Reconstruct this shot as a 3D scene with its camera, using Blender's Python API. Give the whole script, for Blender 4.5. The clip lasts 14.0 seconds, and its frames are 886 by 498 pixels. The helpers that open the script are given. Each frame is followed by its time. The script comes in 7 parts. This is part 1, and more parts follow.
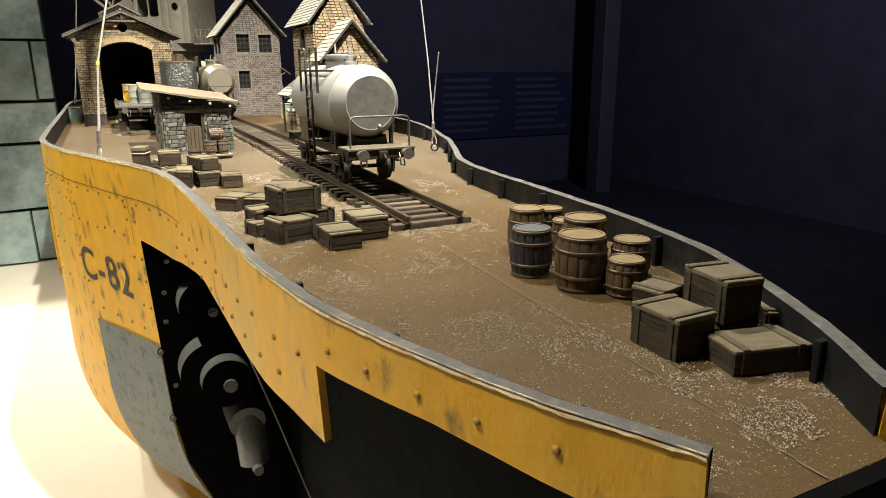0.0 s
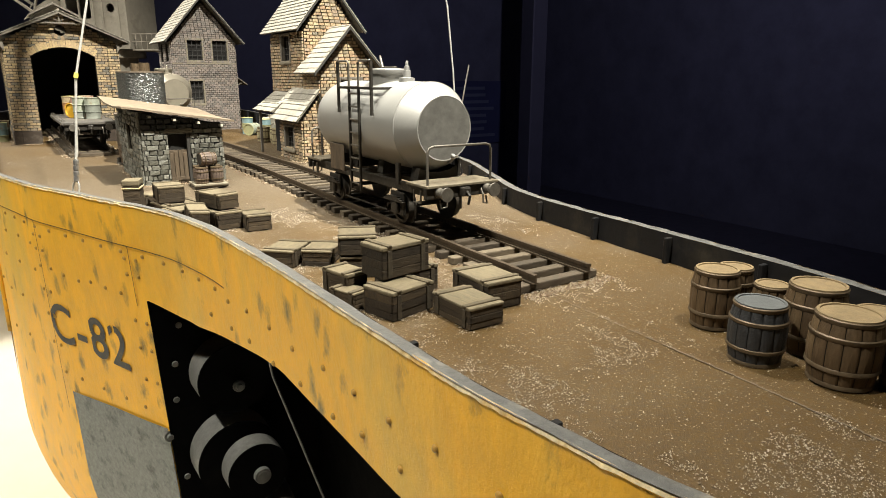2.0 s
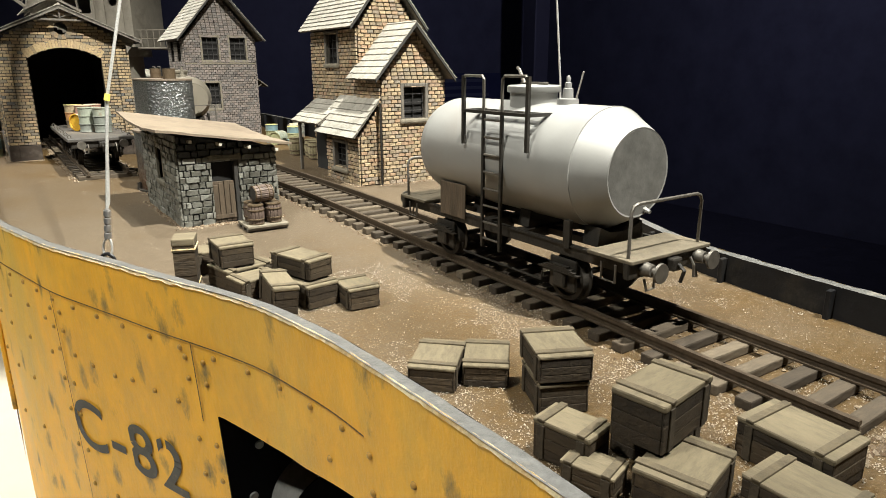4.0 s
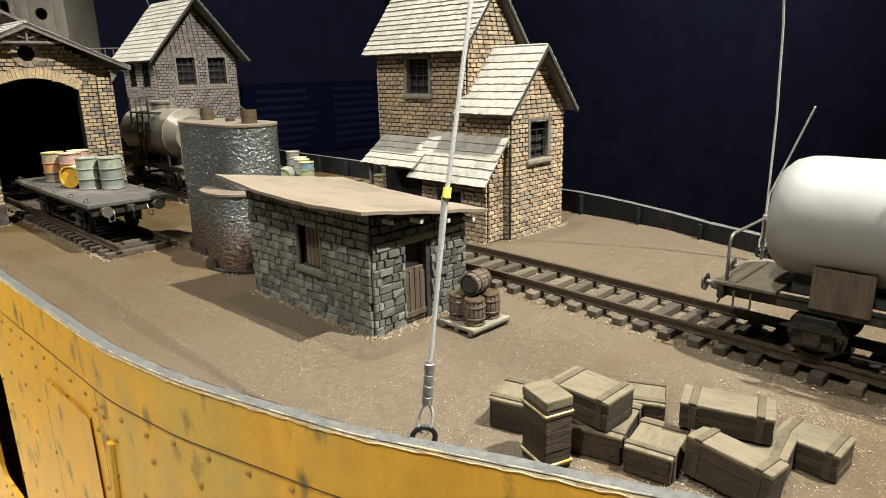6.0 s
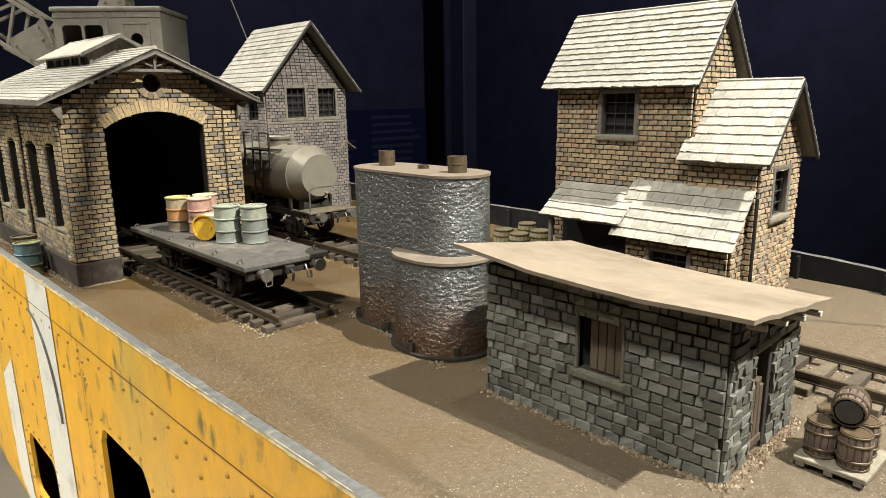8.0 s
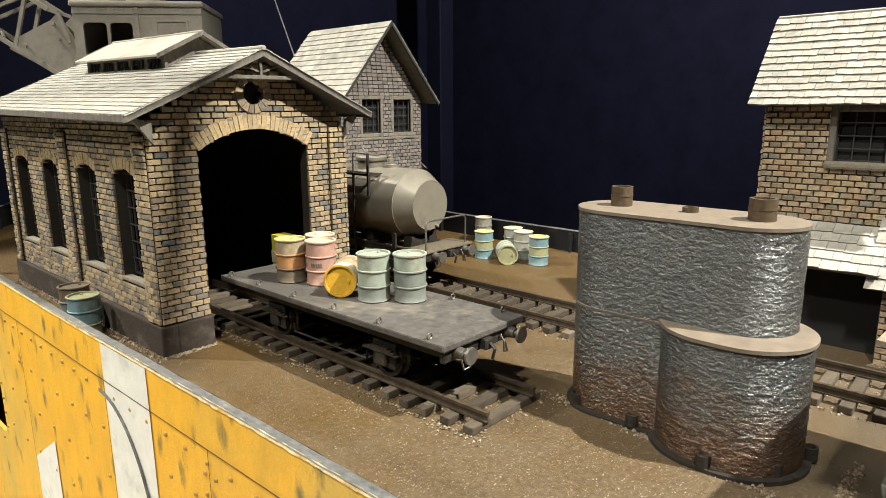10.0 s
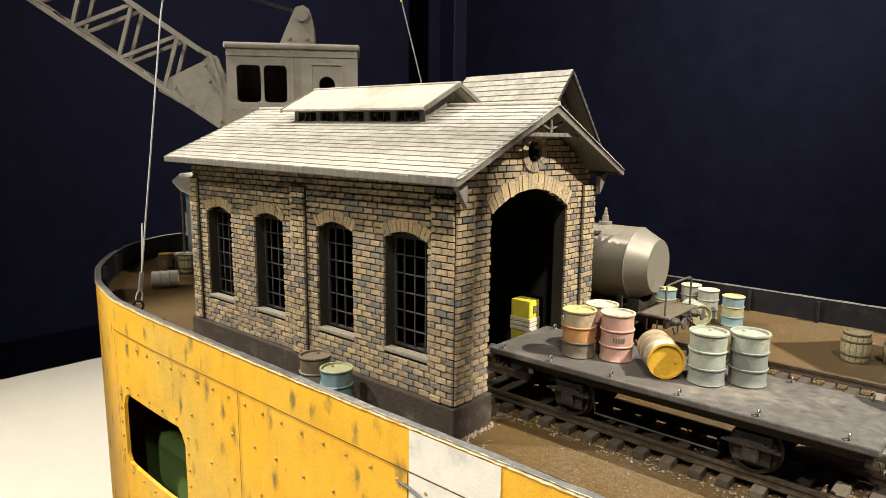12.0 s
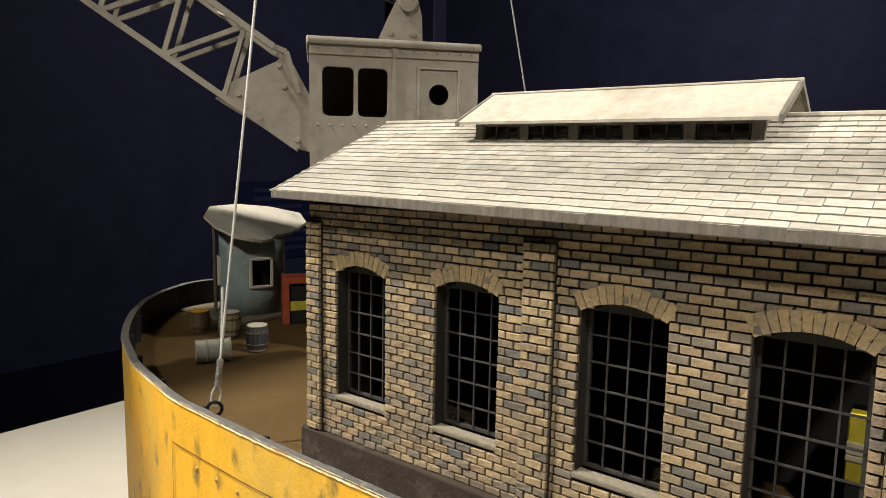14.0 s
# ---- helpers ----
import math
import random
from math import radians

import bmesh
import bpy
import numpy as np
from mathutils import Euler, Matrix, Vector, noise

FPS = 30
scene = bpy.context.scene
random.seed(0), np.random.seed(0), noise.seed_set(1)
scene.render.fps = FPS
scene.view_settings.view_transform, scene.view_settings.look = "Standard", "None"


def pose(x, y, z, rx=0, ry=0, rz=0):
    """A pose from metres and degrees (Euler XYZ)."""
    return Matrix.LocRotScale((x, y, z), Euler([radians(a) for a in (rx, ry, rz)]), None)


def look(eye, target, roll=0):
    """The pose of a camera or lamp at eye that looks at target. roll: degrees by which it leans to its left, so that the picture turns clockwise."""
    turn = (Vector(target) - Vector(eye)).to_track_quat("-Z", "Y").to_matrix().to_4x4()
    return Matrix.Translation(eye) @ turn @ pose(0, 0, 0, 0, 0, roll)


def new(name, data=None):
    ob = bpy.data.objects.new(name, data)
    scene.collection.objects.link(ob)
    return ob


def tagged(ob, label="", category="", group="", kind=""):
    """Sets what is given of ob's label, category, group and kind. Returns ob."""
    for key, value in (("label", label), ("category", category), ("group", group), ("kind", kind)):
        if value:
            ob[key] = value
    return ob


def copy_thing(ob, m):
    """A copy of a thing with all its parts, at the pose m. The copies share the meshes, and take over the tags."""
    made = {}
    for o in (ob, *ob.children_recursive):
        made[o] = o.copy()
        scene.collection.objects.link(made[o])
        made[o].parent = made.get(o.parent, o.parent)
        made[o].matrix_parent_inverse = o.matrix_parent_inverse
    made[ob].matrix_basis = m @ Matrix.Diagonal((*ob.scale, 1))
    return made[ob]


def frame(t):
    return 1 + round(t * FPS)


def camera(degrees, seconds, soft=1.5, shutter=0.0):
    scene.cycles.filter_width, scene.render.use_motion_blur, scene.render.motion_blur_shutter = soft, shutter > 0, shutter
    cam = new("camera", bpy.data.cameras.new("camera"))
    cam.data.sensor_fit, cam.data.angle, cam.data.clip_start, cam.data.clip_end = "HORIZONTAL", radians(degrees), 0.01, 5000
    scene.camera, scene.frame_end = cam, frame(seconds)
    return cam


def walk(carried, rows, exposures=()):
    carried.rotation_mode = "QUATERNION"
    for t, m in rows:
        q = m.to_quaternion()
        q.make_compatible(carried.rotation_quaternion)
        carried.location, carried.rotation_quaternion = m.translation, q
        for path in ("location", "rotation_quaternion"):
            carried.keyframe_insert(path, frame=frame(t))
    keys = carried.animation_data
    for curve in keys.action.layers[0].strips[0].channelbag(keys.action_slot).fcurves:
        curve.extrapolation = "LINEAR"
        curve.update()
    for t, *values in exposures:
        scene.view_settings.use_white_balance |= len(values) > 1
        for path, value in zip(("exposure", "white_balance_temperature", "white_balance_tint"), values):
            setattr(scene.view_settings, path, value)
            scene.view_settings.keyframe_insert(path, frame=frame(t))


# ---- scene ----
# The walk: a hand-held pass along a model ship's deck; unit metres, the deck lies near z = 0.
cam = camera(68.2, 14.0, soft=0.9)
METRES, EYE, TILT, LEAN, TURN = 1.75, 0.117, 0.0, 0.0, -26.3
ROWS = [
    (0.0, 0.0, 0.0, 0.0, -0.09, -15.45, 0.32),
    (0.5, -0.0228, 0.019, 0.0028, -3.9, -15.27, 0.51),
    (1.0, -0.055, 0.0333, 0.006, -6.72, -14.66, 0.24),
    (1.5, -0.0769, 0.0494, 0.0058, -7.59, -14.5, -0.14),
    (2.0, -0.078, 0.0705, 0.0047, -7.16, -14.8, -0.17),
    (2.5, -0.0894, 0.1075, 0.0062, -6.24, -14.87, -0.38),
    (5.0, -0.1857, 0.2225, 0.0241, -12.23, -16.28, 1.18),
    (5.5, -0.2301, 0.2636, 0.0294, -15.6, -16.23, 1.6),
    (6.0, -0.2728, 0.293, 0.0328, -19.65, -15.39, 1.25),
    (6.5, -0.2996, 0.3086, 0.034, -22.92, -14.08, 0.99),
    (7.0, -0.3176, 0.3197, 0.034, -22.47, -13.37, 0.58),
    (7.5, -0.3332, 0.3483, 0.035, -19.51, -13.15, 0.54),
    (8.0, -0.341, 0.393, 0.0383, -17.67, -12.99, 0.79),
    (10.5, -0.443, 0.5207, 0.044, -22.53, -11.66, 0.6),
    (11.0, -0.4785, 0.5313, 0.0461, -23.37, -10.29, 1.06),
    (11.5, -0.507, 0.5403, 0.0481, -23.27, -9.66, 0.03),
    (12.0, -0.5302, 0.5787, 0.0531, -22.11, -9.33, -0.5),
    (12.5, -0.5453, 0.6449, 0.0521, -23.13, -8.25, -0.27),
    (13.0, -0.5498, 0.692, 0.0463, -24.02, -8.13, -0.55),
    (13.5, -0.5568, 0.7078, 0.0446, -24.01, -8.37, -1.32),
    (14.0, -0.5854, 0.7365, 0.0523, -25.67, -6.95, -1.0),
]
walk(cam, [(t, pose(0, 0, EYE, TILT, LEAN, TURN) @ pose(METRES * x, METRES * y, METRES * z, 90 + pitch, roll, yaw)) for t, x, y, z, yaw, pitch, roll in ROWS],
     [(0.0, 0.26, 6650, 10), (2.5, 0.20, 6450, 10), (5.0, -0.10, 6100, 10), (5.5, -0.13, 6100, 10), (6.5, -0.12, 6150, 11), (8.0, -0.02, 6200, 10), (10.5, 0.10, 6250, 11), (11.5, 0.14, 6400, 13), (13.0, 0.02, 6500, 14), (14.0, -0.02, 6500, 14)])

# ---- light: a dark exhibition room with ceiling spotlights ----
world = bpy.data.worlds.new("room_air")
scene.world = world
world.use_nodes = True
world.node_tree.nodes["Background"].inputs[0].default_value = (0.74, 0.80, 0.90, 1)
world.node_tree.nodes["Background"].inputs[1].default_value = 0.029


def spot(name, eye, target, watts, angle, radius, colour, blend=0.6):
    data = bpy.data.lights.new(name, "SPOT")
    data.energy, data.spot_size, data.spot_blend, data.shadow_soft_size, data.color = watts, radians(angle), blend, radius, colour
    ob = new(name, data)
    ob.matrix_world = look(eye, target)
    return ob


WARM = (1.0, 0.962, 0.835)
spot("ceiling_spot_bow", (0.47, -0.05, 2.0), (0.17, 1.15, 0.05), 720, 46, 0.022, WARM, 1.0)
spot("ceiling_spot_mid", (0.28, 1.25, 2.10), (0.21, 0.52, 0.0), 200, 42, 0.03, WARM, 1.0)
spot("ceiling_spot_side", (-1.05, 0.66, 2.00), (0.0, 0.72, -0.10), 215, 72, 0.07, WARM, 1.0)
spot("ceiling_spot_shed", (-1.40, 1.75, 1.50), (-0.03, 1.98, 0.0), 73, 72, 0.05, WARM, 1.0)
spot("ceiling_spot_stern", (-0.85, 2.75, 1.9), (0.05, 2.46, -0.2), 435, 70, 0.04, WARM, 1.0)
# invented bluish lamp, no known fitting: lifts the background walls
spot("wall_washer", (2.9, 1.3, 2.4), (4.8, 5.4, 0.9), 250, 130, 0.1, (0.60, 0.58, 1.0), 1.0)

# ---- materials ----


def mat(name, base, rough=0.7, metal=0.0, grain=60.0, amount=0.25, stain=None, stain_scale=9.0, stain_amount=0.5,
        bump=0.15, bump_scale=None, piece=None, spread=0.0, tints=None, coords="Object", stretch=(1, 1, 1), spec=0.4, fleck=None, fleck_scale=600.0, fleck_cut=0.7, smudge=None, smudge_scale=30.0, drift=None, rust=None, bump_depth=0.001):
    """A procedural surface: a base colour broken up by fine grain, larger stains, flecks, relief and, for pieces, a tint of their own."""
    m = bpy.data.materials.new(name)
    m.use_nodes = True
    nt = m.node_tree
    N, L = nt.nodes, nt.links
    bsdf = N["Principled BSDF"]
    bsdf.inputs["Roughness"].default_value = rough
    bsdf.inputs["Metallic"].default_value = metal
    bsdf.inputs["Specular IOR Level"].default_value = spec
    geo = N.new("ShaderNodeTexCoord")
    if coords == "World":
        geo = N.new("ShaderNodeNewGeometry")
        vec = geo.outputs["Position"]
    else:
        vec = geo.outputs["Object"]
    mp = N.new("ShaderNodeMapping")
    mp.inputs["Scale"].default_value = stretch
    L.new(vec, mp.inputs[0])

    def noise_tex(scale, detail=6, r=0.6):
        n = N.new("ShaderNodeTexNoise")
        n.inputs["Scale"].default_value, n.inputs["Detail"].default_value, n.inputs["Roughness"].default_value = scale, detail, r
        L.new(mp.outputs[0], n.inputs["Vector"])
        return n.outputs["Fac"]

    def ramp(fac, lo, hi):
        r = N.new("ShaderNodeMapRange")
        r.inputs[1].default_value, r.inputs[2].default_value = lo, hi
        L.new(fac, r.inputs[0])
        return r.outputs[0]

    def mix(kind, fac, a, b):
        x = N.new("ShaderNodeMix")
        x.data_type, x.blend_type = "RGBA", kind
        if isinstance(fac, float):
            x.inputs[0].default_value = fac
        else:
            L.new(fac, x.inputs[0])
        for k, v in ((6, a), (7, b)):
            if isinstance(v, tuple):
                x.inputs[k].default_value = (*v, 1)
            else:
                L.new(v, x.inputs[k])
        return x.outputs[2]

    col = base
    if piece:
        rnd = N.new("ShaderNodeObjectInfo").outputs["Random"] if piece == "object" else N.new("ShaderNodeNewGeometry").outputs["Random Per Island"]
        cr = N.new("ShaderNodeValToRGB")
        cr.color_ramp.interpolation = "LINEAR"
        cols = tints or [tuple(c * (1 - spread) for c in base), base, tuple(min(1, c * (1 + spread)) for c in base)]
        els = cr.color_ramp.elements
        while len(els) < len(cols):
            els.new(0.5)
        for i, c in enumerate(cols):
            els[i].position = i / (len(cols) - 1)
            els[i].color = (*c, 1)
        L.new(rnd, cr.inputs[0])
        col = cr.outputs[0]
    if stain:
        col = mix("MIX", ramp(noise_tex(stain_scale, 5, 0.65), 0.62 - 0.2 * stain_amount, 0.78 - 0.12 * stain_amount), col, stain)
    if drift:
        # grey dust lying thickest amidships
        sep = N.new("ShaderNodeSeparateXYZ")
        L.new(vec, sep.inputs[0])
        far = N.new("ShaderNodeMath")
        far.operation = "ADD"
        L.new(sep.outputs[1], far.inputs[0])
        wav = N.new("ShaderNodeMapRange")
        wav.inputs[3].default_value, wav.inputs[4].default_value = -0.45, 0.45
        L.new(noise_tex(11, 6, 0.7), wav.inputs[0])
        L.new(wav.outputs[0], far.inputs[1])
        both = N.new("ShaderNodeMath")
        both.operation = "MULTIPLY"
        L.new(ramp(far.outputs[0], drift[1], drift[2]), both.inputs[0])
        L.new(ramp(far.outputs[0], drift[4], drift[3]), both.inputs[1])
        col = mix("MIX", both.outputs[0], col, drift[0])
    if rust:
        # brown rust that has crept up unevenly from the foot
        sp = N.new("ShaderNodeSeparateXYZ")
        L.new(vec, sp.inputs[0])
        up = N.new("ShaderNodeMath")
        up.operation = "ADD"
        L.new(sp.outputs[2], up.inputs[0])
        edge = N.new("ShaderNodeMapRange")
        edge.inputs[3].default_value, edge.inputs[4].default_value = -0.05, 0.05
        L.new(noise_tex(45, 6, 0.7), edge.inputs[0])
        L.new(edge.outputs[0], up.inputs[1])
        col = mix("MIX", ramp(up.outputs[0], rust[1], rust[1] - 0.045), col, rust[0])
    g = ramp(noise_tex(grain, 8, 0.7), 0.25, 0.75)
    dark = N.new("ShaderNodeMapRange")
    dark.inputs[3].default_value, dark.inputs[4].default_value = 1 - amount, 1 + amount
    L.new(g, dark.inputs[0])
    gray = N.new("ShaderNodeCombineColor")
    for k in range(3):
        L.new(dark.outputs[0], gray.inputs[k])
    col = mix("MULTIPLY", 1.0, col, gray.outputs[0])
    if smudge:
        vo = N.new("ShaderNodeTexVoronoi")
        vo.inputs["Scale"].default_value = smudge_scale
        wob = N.new("ShaderNodeMapping")
        wob.inputs["Scale"].default_value = (1, 1, 1.0)
        L.new(mp.outputs[0], wob.inputs[0])
        L.new(wob.outputs[0], vo.inputs["Vector"])
        near = N.new("ShaderNodeMath")
        near.operation = "ADD"
        L.new(vo.outputs["Distance"], near.inputs[0])
        L.new(ramp(noise_tex(smudge_scale * 3, 5, 0.7), 0.2, 1.4), near.inputs[1])
        soft = N.new("ShaderNodeMapRange")
        soft.inputs[1].default_value, soft.inputs[2].default_value, soft.inputs[3].default_value, soft.inputs[4].default_value = 0.26, 0.56, 0.85, 0.0
        L.new(near.outputs[0], soft.inputs[0])
        col = mix("MIX", soft.outputs[0], col, smudge)
    if fleck:
        col = mix("MIX", ramp(noise_tex(fleck_scale, 2, 0.5), fleck_cut, fleck_cut + 0.05), col, fleck)
    if isinstance(col, tuple):
        bsdf.inputs["Base Color"].default_value = (*col, 1)
    else:
        L.new(col, bsdf.inputs["Base Color"])
    if bump:
        b = N.new("ShaderNodeBump")
        b.inputs["Strength"].default_value = bump
        b.inputs["Distance"].default_value = bump_depth
        L.new(noise_tex(bump_scale or grain * 2, 6, 0.6), b.inputs["Height"])
        L.new(b.outputs[0], bsdf.inputs["Normal"])
    rr = N.new("ShaderNodeMapRange")
    rr.inputs[3].default_value, rr.inputs[4].default_value = max(0.05, rough - 0.12), min(1, rough + 0.12)
    L.new(g, rr.inputs[0])
    L.new(rr.outputs[0], bsdf.inputs["Roughness"])
    return m


M = {}
M["deck"] = mat("dusty_deck_paint", (0.079, 0.0460, 0.0140), 0.50, grain=300, amount=0.42, stain=(0.092, 0.0585, 0.023), stain_scale=9, stain_amount=0.55,
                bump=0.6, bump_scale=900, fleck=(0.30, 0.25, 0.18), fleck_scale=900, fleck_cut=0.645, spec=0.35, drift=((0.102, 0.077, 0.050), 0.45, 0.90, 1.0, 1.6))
M["yellow"] = mat("worn_yellow_paint", (0.75, 0.398, 0.030), 0.5, grain=55, amount=0.18, stain=(0.60, 0.39, 0.075), stain_scale=7, stain_amount=0.75,
                  bump=0.6, bump_scale=420, stretch=(1, 1, 0.5), smudge=(0.115, 0.10, 0.045), smudge_scale=52, spec=0.25)
M["white"] = mat("worn_white_paint", (0.72, 0.69, 0.62), 0.5, grain=60, amount=0.12, stain=(0.40, 0.38, 0.33), stain_scale=22, stain_amount=0.35, bump=0.3, bump_scale=420)
M["cap"] = mat("grey_rim_paint", (0.105, 0.103, 0.097), 0.5, grain=260, amount=0.5, stain=(0.24, 0.22, 0.18), stain_scale=60, stain_amount=0.25, bump=0.6, bump_scale=500)
M["chipped"] = mat("chipped_pale_edge", (0.60, 0.49, 0.29), 0.6, grain=200, amount=0.5, stain=(0.50, 0.28, 0.04), stain_scale=60, stain_amount=0.8, bump=0.6)
M["greyplate"] = mat("grey_primer_plate", (0.17, 0.18, 0.17), 0.65, grain=260, amount=0.45, stain=(0.06, 0.06, 0.06), stain_scale=60, stain_amount=0.5, bump=0.4, bump_scale=700)
M["black"] = mat("black_hull_paint", (0.0022, 0.0022, 0.0024), 0.85, grain=60, amount=0.3, bump=0.2, stain=(0.006, 0.0055, 0.005), stain_scale=18, stain_amount=0.4, spec=0.06)
M["inner"] = mat("dark_bulwark_paint", (0.008, 0.008, 0.009), 0.6, grain=90, amount=0.4, bump=0.3, stain=(0.030, 0.026, 0.02), stain_scale=22, stain_amount=0.5, spec=0.25)
M["castiron"] = mat("grey_cast_iron", (0.16, 0.157, 0.148), 0.40, 0.1, grain=150, amount=0.35, bump=0.3)
M["rivet"] = mat("painted_rivet", (0.40, 0.225, 0.045), 0.5, grain=300, amount=0.4, stain=(0.06, 0.055, 0.04), stain_scale=80, stain_amount=0.7)
M["groove"] = mat("dirty_seam", (0.09, 0.055, 0.02), 0.8, grain=120, amount=0.4)
M["letter"] = mat("stencil_grey_paint", (0.040, 0.038, 0.036), 0.6, grain=260, amount=0.4, stain=(0.11, 0.085, 0.05), stain_scale=130, stain_amount=0.3)
M["table"] = mat("cream_table_top", (0.64, 0.60, 0.51), 0.6, grain=14, amount=0.05, bump=0.05)
M["room"] = mat("navy_wall_paint", (0.054, 0.056, 0.064), 0.65, grain=4, amount=0.25, bump=0.05, spec=0.2)
M["panel"] = mat("navy_panel_print", (0.022, 0.026, 0.05), 0.6, grain=4, amount=0.2, spec=0.2)
M["print"] = mat("faint_grey_print", (0.05, 0.058, 0.075), 0.6, grain=4, amount=0.2)
M["roomfloor"] = mat("dark_floor", (0.02, 0.02, 0.022), 0.6, grain=8, amount=0.3)
M["column"] = mat("grey_column_paint", (0.05, 0.05, 0.055), 0.6, grain=5, amount=0.2)
M["bluestone"] = mat("blue_grey_stone", (0.20, 0.265, 0.265), 0.45, grain=14, amount=0.45, stain=(0.07, 0.095, 0.10), stain_scale=5, stain_amount=0.7, bump=0.6, piece="object", spread=0.3)
BRICK_T = [(0.108, 0.106, 0.098), (0.200, 0.164, 0.112), (0.290, 0.219, 0.130), (0.345, 0.262, 0.150), (0.262, 0.188, 0.114), (0.158, 0.142, 0.116)]
M["brick"] = mat("yellow_brown_brick", BRICK_T[2], 0.8, grain=420, amount=0.45, bump=0.6, bump_scale=900, piece="object", tints=BRICK_T)
M["brickwork"] = mat("yellow_brown_brickwork", BRICK_T[2], 0.8, grain=420, amount=0.45, bump=0.6, bump_scale=900, piece="island", tints=BRICK_T)
VOUS_T = [(0.34, 0.25, 0.13), (0.42, 0.31, 0.17), (0.27, 0.21, 0.13)]
M["voussoir"] = mat("pale_arch_brick", VOUS_T[0], 0.8, grain=420, amount=0.4, bump=0.6, bump_scale=900, piece="object", tints=VOUS_T)
B2_T = [(0.21, 0.172, 0.12), (0.33, 0.258, 0.162), (0.41, 0.315, 0.192), (0.33, 0.218, 0.135), (0.24, 0.212, 0.165)]
M["brick2"] = mat("sandy_house_brick", B2_T[1], 0.85, grain=420, amount=0.4, bump=0.6, bump_scale=900, piece="object", tints=B2_T)
M["brickwork2"] = mat("sandy_house_brickwork", B2_T[1], 0.85, grain=420, amount=0.4, bump=0.6, bump_scale=900, piece="island", tints=B2_T)
B1_T = [(0.135, 0.122, 0.112), (0.20, 0.178, 0.162), (0.25, 0.21, 0.185), (0.165, 0.138, 0.12)]
M["brickwork1"] = mat("grey_house_brickwork", B1_T[1], 0.85, grain=420, amount=0.35, bump=0.6, bump_scale=900, piece="island", tints=B1_T)
M["mortar2"] = mat("sandy_mortar", (0.105, 0.085, 0.058), 0.9, grain=300, amount=0.4)
M["mortar"] = mat("dark_mortar", (0.026, 0.021, 0.015), 0.9, grain=300, amount=0.4)
STONE_T = [(0.068, 0.067, 0.055), (0.112, 0.110, 0.092), (0.200, 0.198, 0.172), (0.094, 0.092, 0.078), (0.146, 0.143, 0.121)]
M["stone"] = mat("grey_green_rubble_stone", STONE_T[1], 0.38, grain=300, amount=0.4, bump=0.7, bump_scale=500, piece="object", tints=STONE_T)
M["stonework"] = mat("grey_green_stonework", STONE_T[1], 0.38, grain=300, amount=0.4, bump=0.7, bump_scale=500, piece="island", tints=STONE_T)
# near-black copies of the hut stone that paint in the eave's shadow
EAVE_SHADE_T = [(0.006, 0.006, 0.006), (0.010, 0.010, 0.010), (0.016, 0.016, 0.016)]
M["shadestone"] = mat("eave_shaded_stone", EAVE_SHADE_T[1], 0.45, grain=300, amount=0.4, bump=0.7, bump_scale=500, piece="object", tints=EAVE_SHADE_T)
M["shadestones"] = mat("eave_shaded_stonework", EAVE_SHADE_T[1], 0.45, grain=300, amount=0.4, bump=0.7, bump_scale=500, piece="island", tints=EAVE_SHADE_T)
M["stonejoint"] = mat("dark_stone_joint", (0.027, 0.024, 0.018), 0.9, grain=300, amount=0.4)
M["concrete"] = mat("stained_plinth_concrete", (0.034, 0.024, 0.017), 0.8, grain=180, amount=0.45, bump=0.5, stain=(0.085, 0.068, 0.052), stain_scale=40, stain_amount=0.4)
M["sill"] = mat("grey_stone_sill", (0.20, 0.175, 0.13), 0.8, grain=300, amount=0.35, bump=0.5)
SH_T = [(0.260, 0.243, 0.205), (0.300, 0.280, 0.238), (0.34, 0.318, 0.272), (0.275, 0.257, 0.218)]
M["shingle"] = mat("weathered_shingle", SH_T[1], 0.8, grain=90, amount=0.4, bump=0.5, piece="object", tints=SH_T)
M["shingles"] = mat("weathered_shingles", SH_T[1], 0.8, grain=90, amount=0.4, bump=0.5, piece="island", tints=SH_T)
M["roofboard"] = mat("dusty_roof_board", (0.34, 0.31, 0.255), 0.85, grain=120, amount=0.22, bump=0.3, stain=(0.25, 0.215, 0.165), stain_scale=18, stain_amount=0.45)
M["timber"] = mat("grey_weathered_timber", (0.135, 0.12, 0.10), 0.8, grain=260, amount=0.5, bump=0.6, stretch=(1, 1, 0.25))
M["darkwood"] = mat("dark_window_frame", (0.035, 0.032, 0.028), 0.7, grain=200, amount=0.4)
M["door"] = mat("brown_plank_door", (0.085, 0.062, 0.040), 0.8, grain=240, amount=0.55, bump=0.6, stretch=(1, 1, 0.2))
M["bar"] = mat("grey_glazing_bar", (0.038, 0.036, 0.035), 0.6, grain=200, amount=0.3)
# near-black: paints the shade of unlit insides, also colours plain dark parts
M["void"] = mat("shade_and_dark_fill_black", (0.012, 0.011, 0.010), 0.9, grain=60, amount=0.3)
M["rail"] = mat("rusty_rail_steel", (0.075, 0.056, 0.038), 0.5, 0.4, grain=240, amount=0.5, bump=0.3)
M["sleeper"] = mat("weathered_sleeper", (0.15, 0.115, 0.078), 0.85, grain=200, amount=0.55, bump=0.7, stretch=(0.25, 1, 1), piece="object", tints=[(0.036, 0.027, 0.018), (0.066, 0.050, 0.033), (0.115, 0.090, 0.060)])
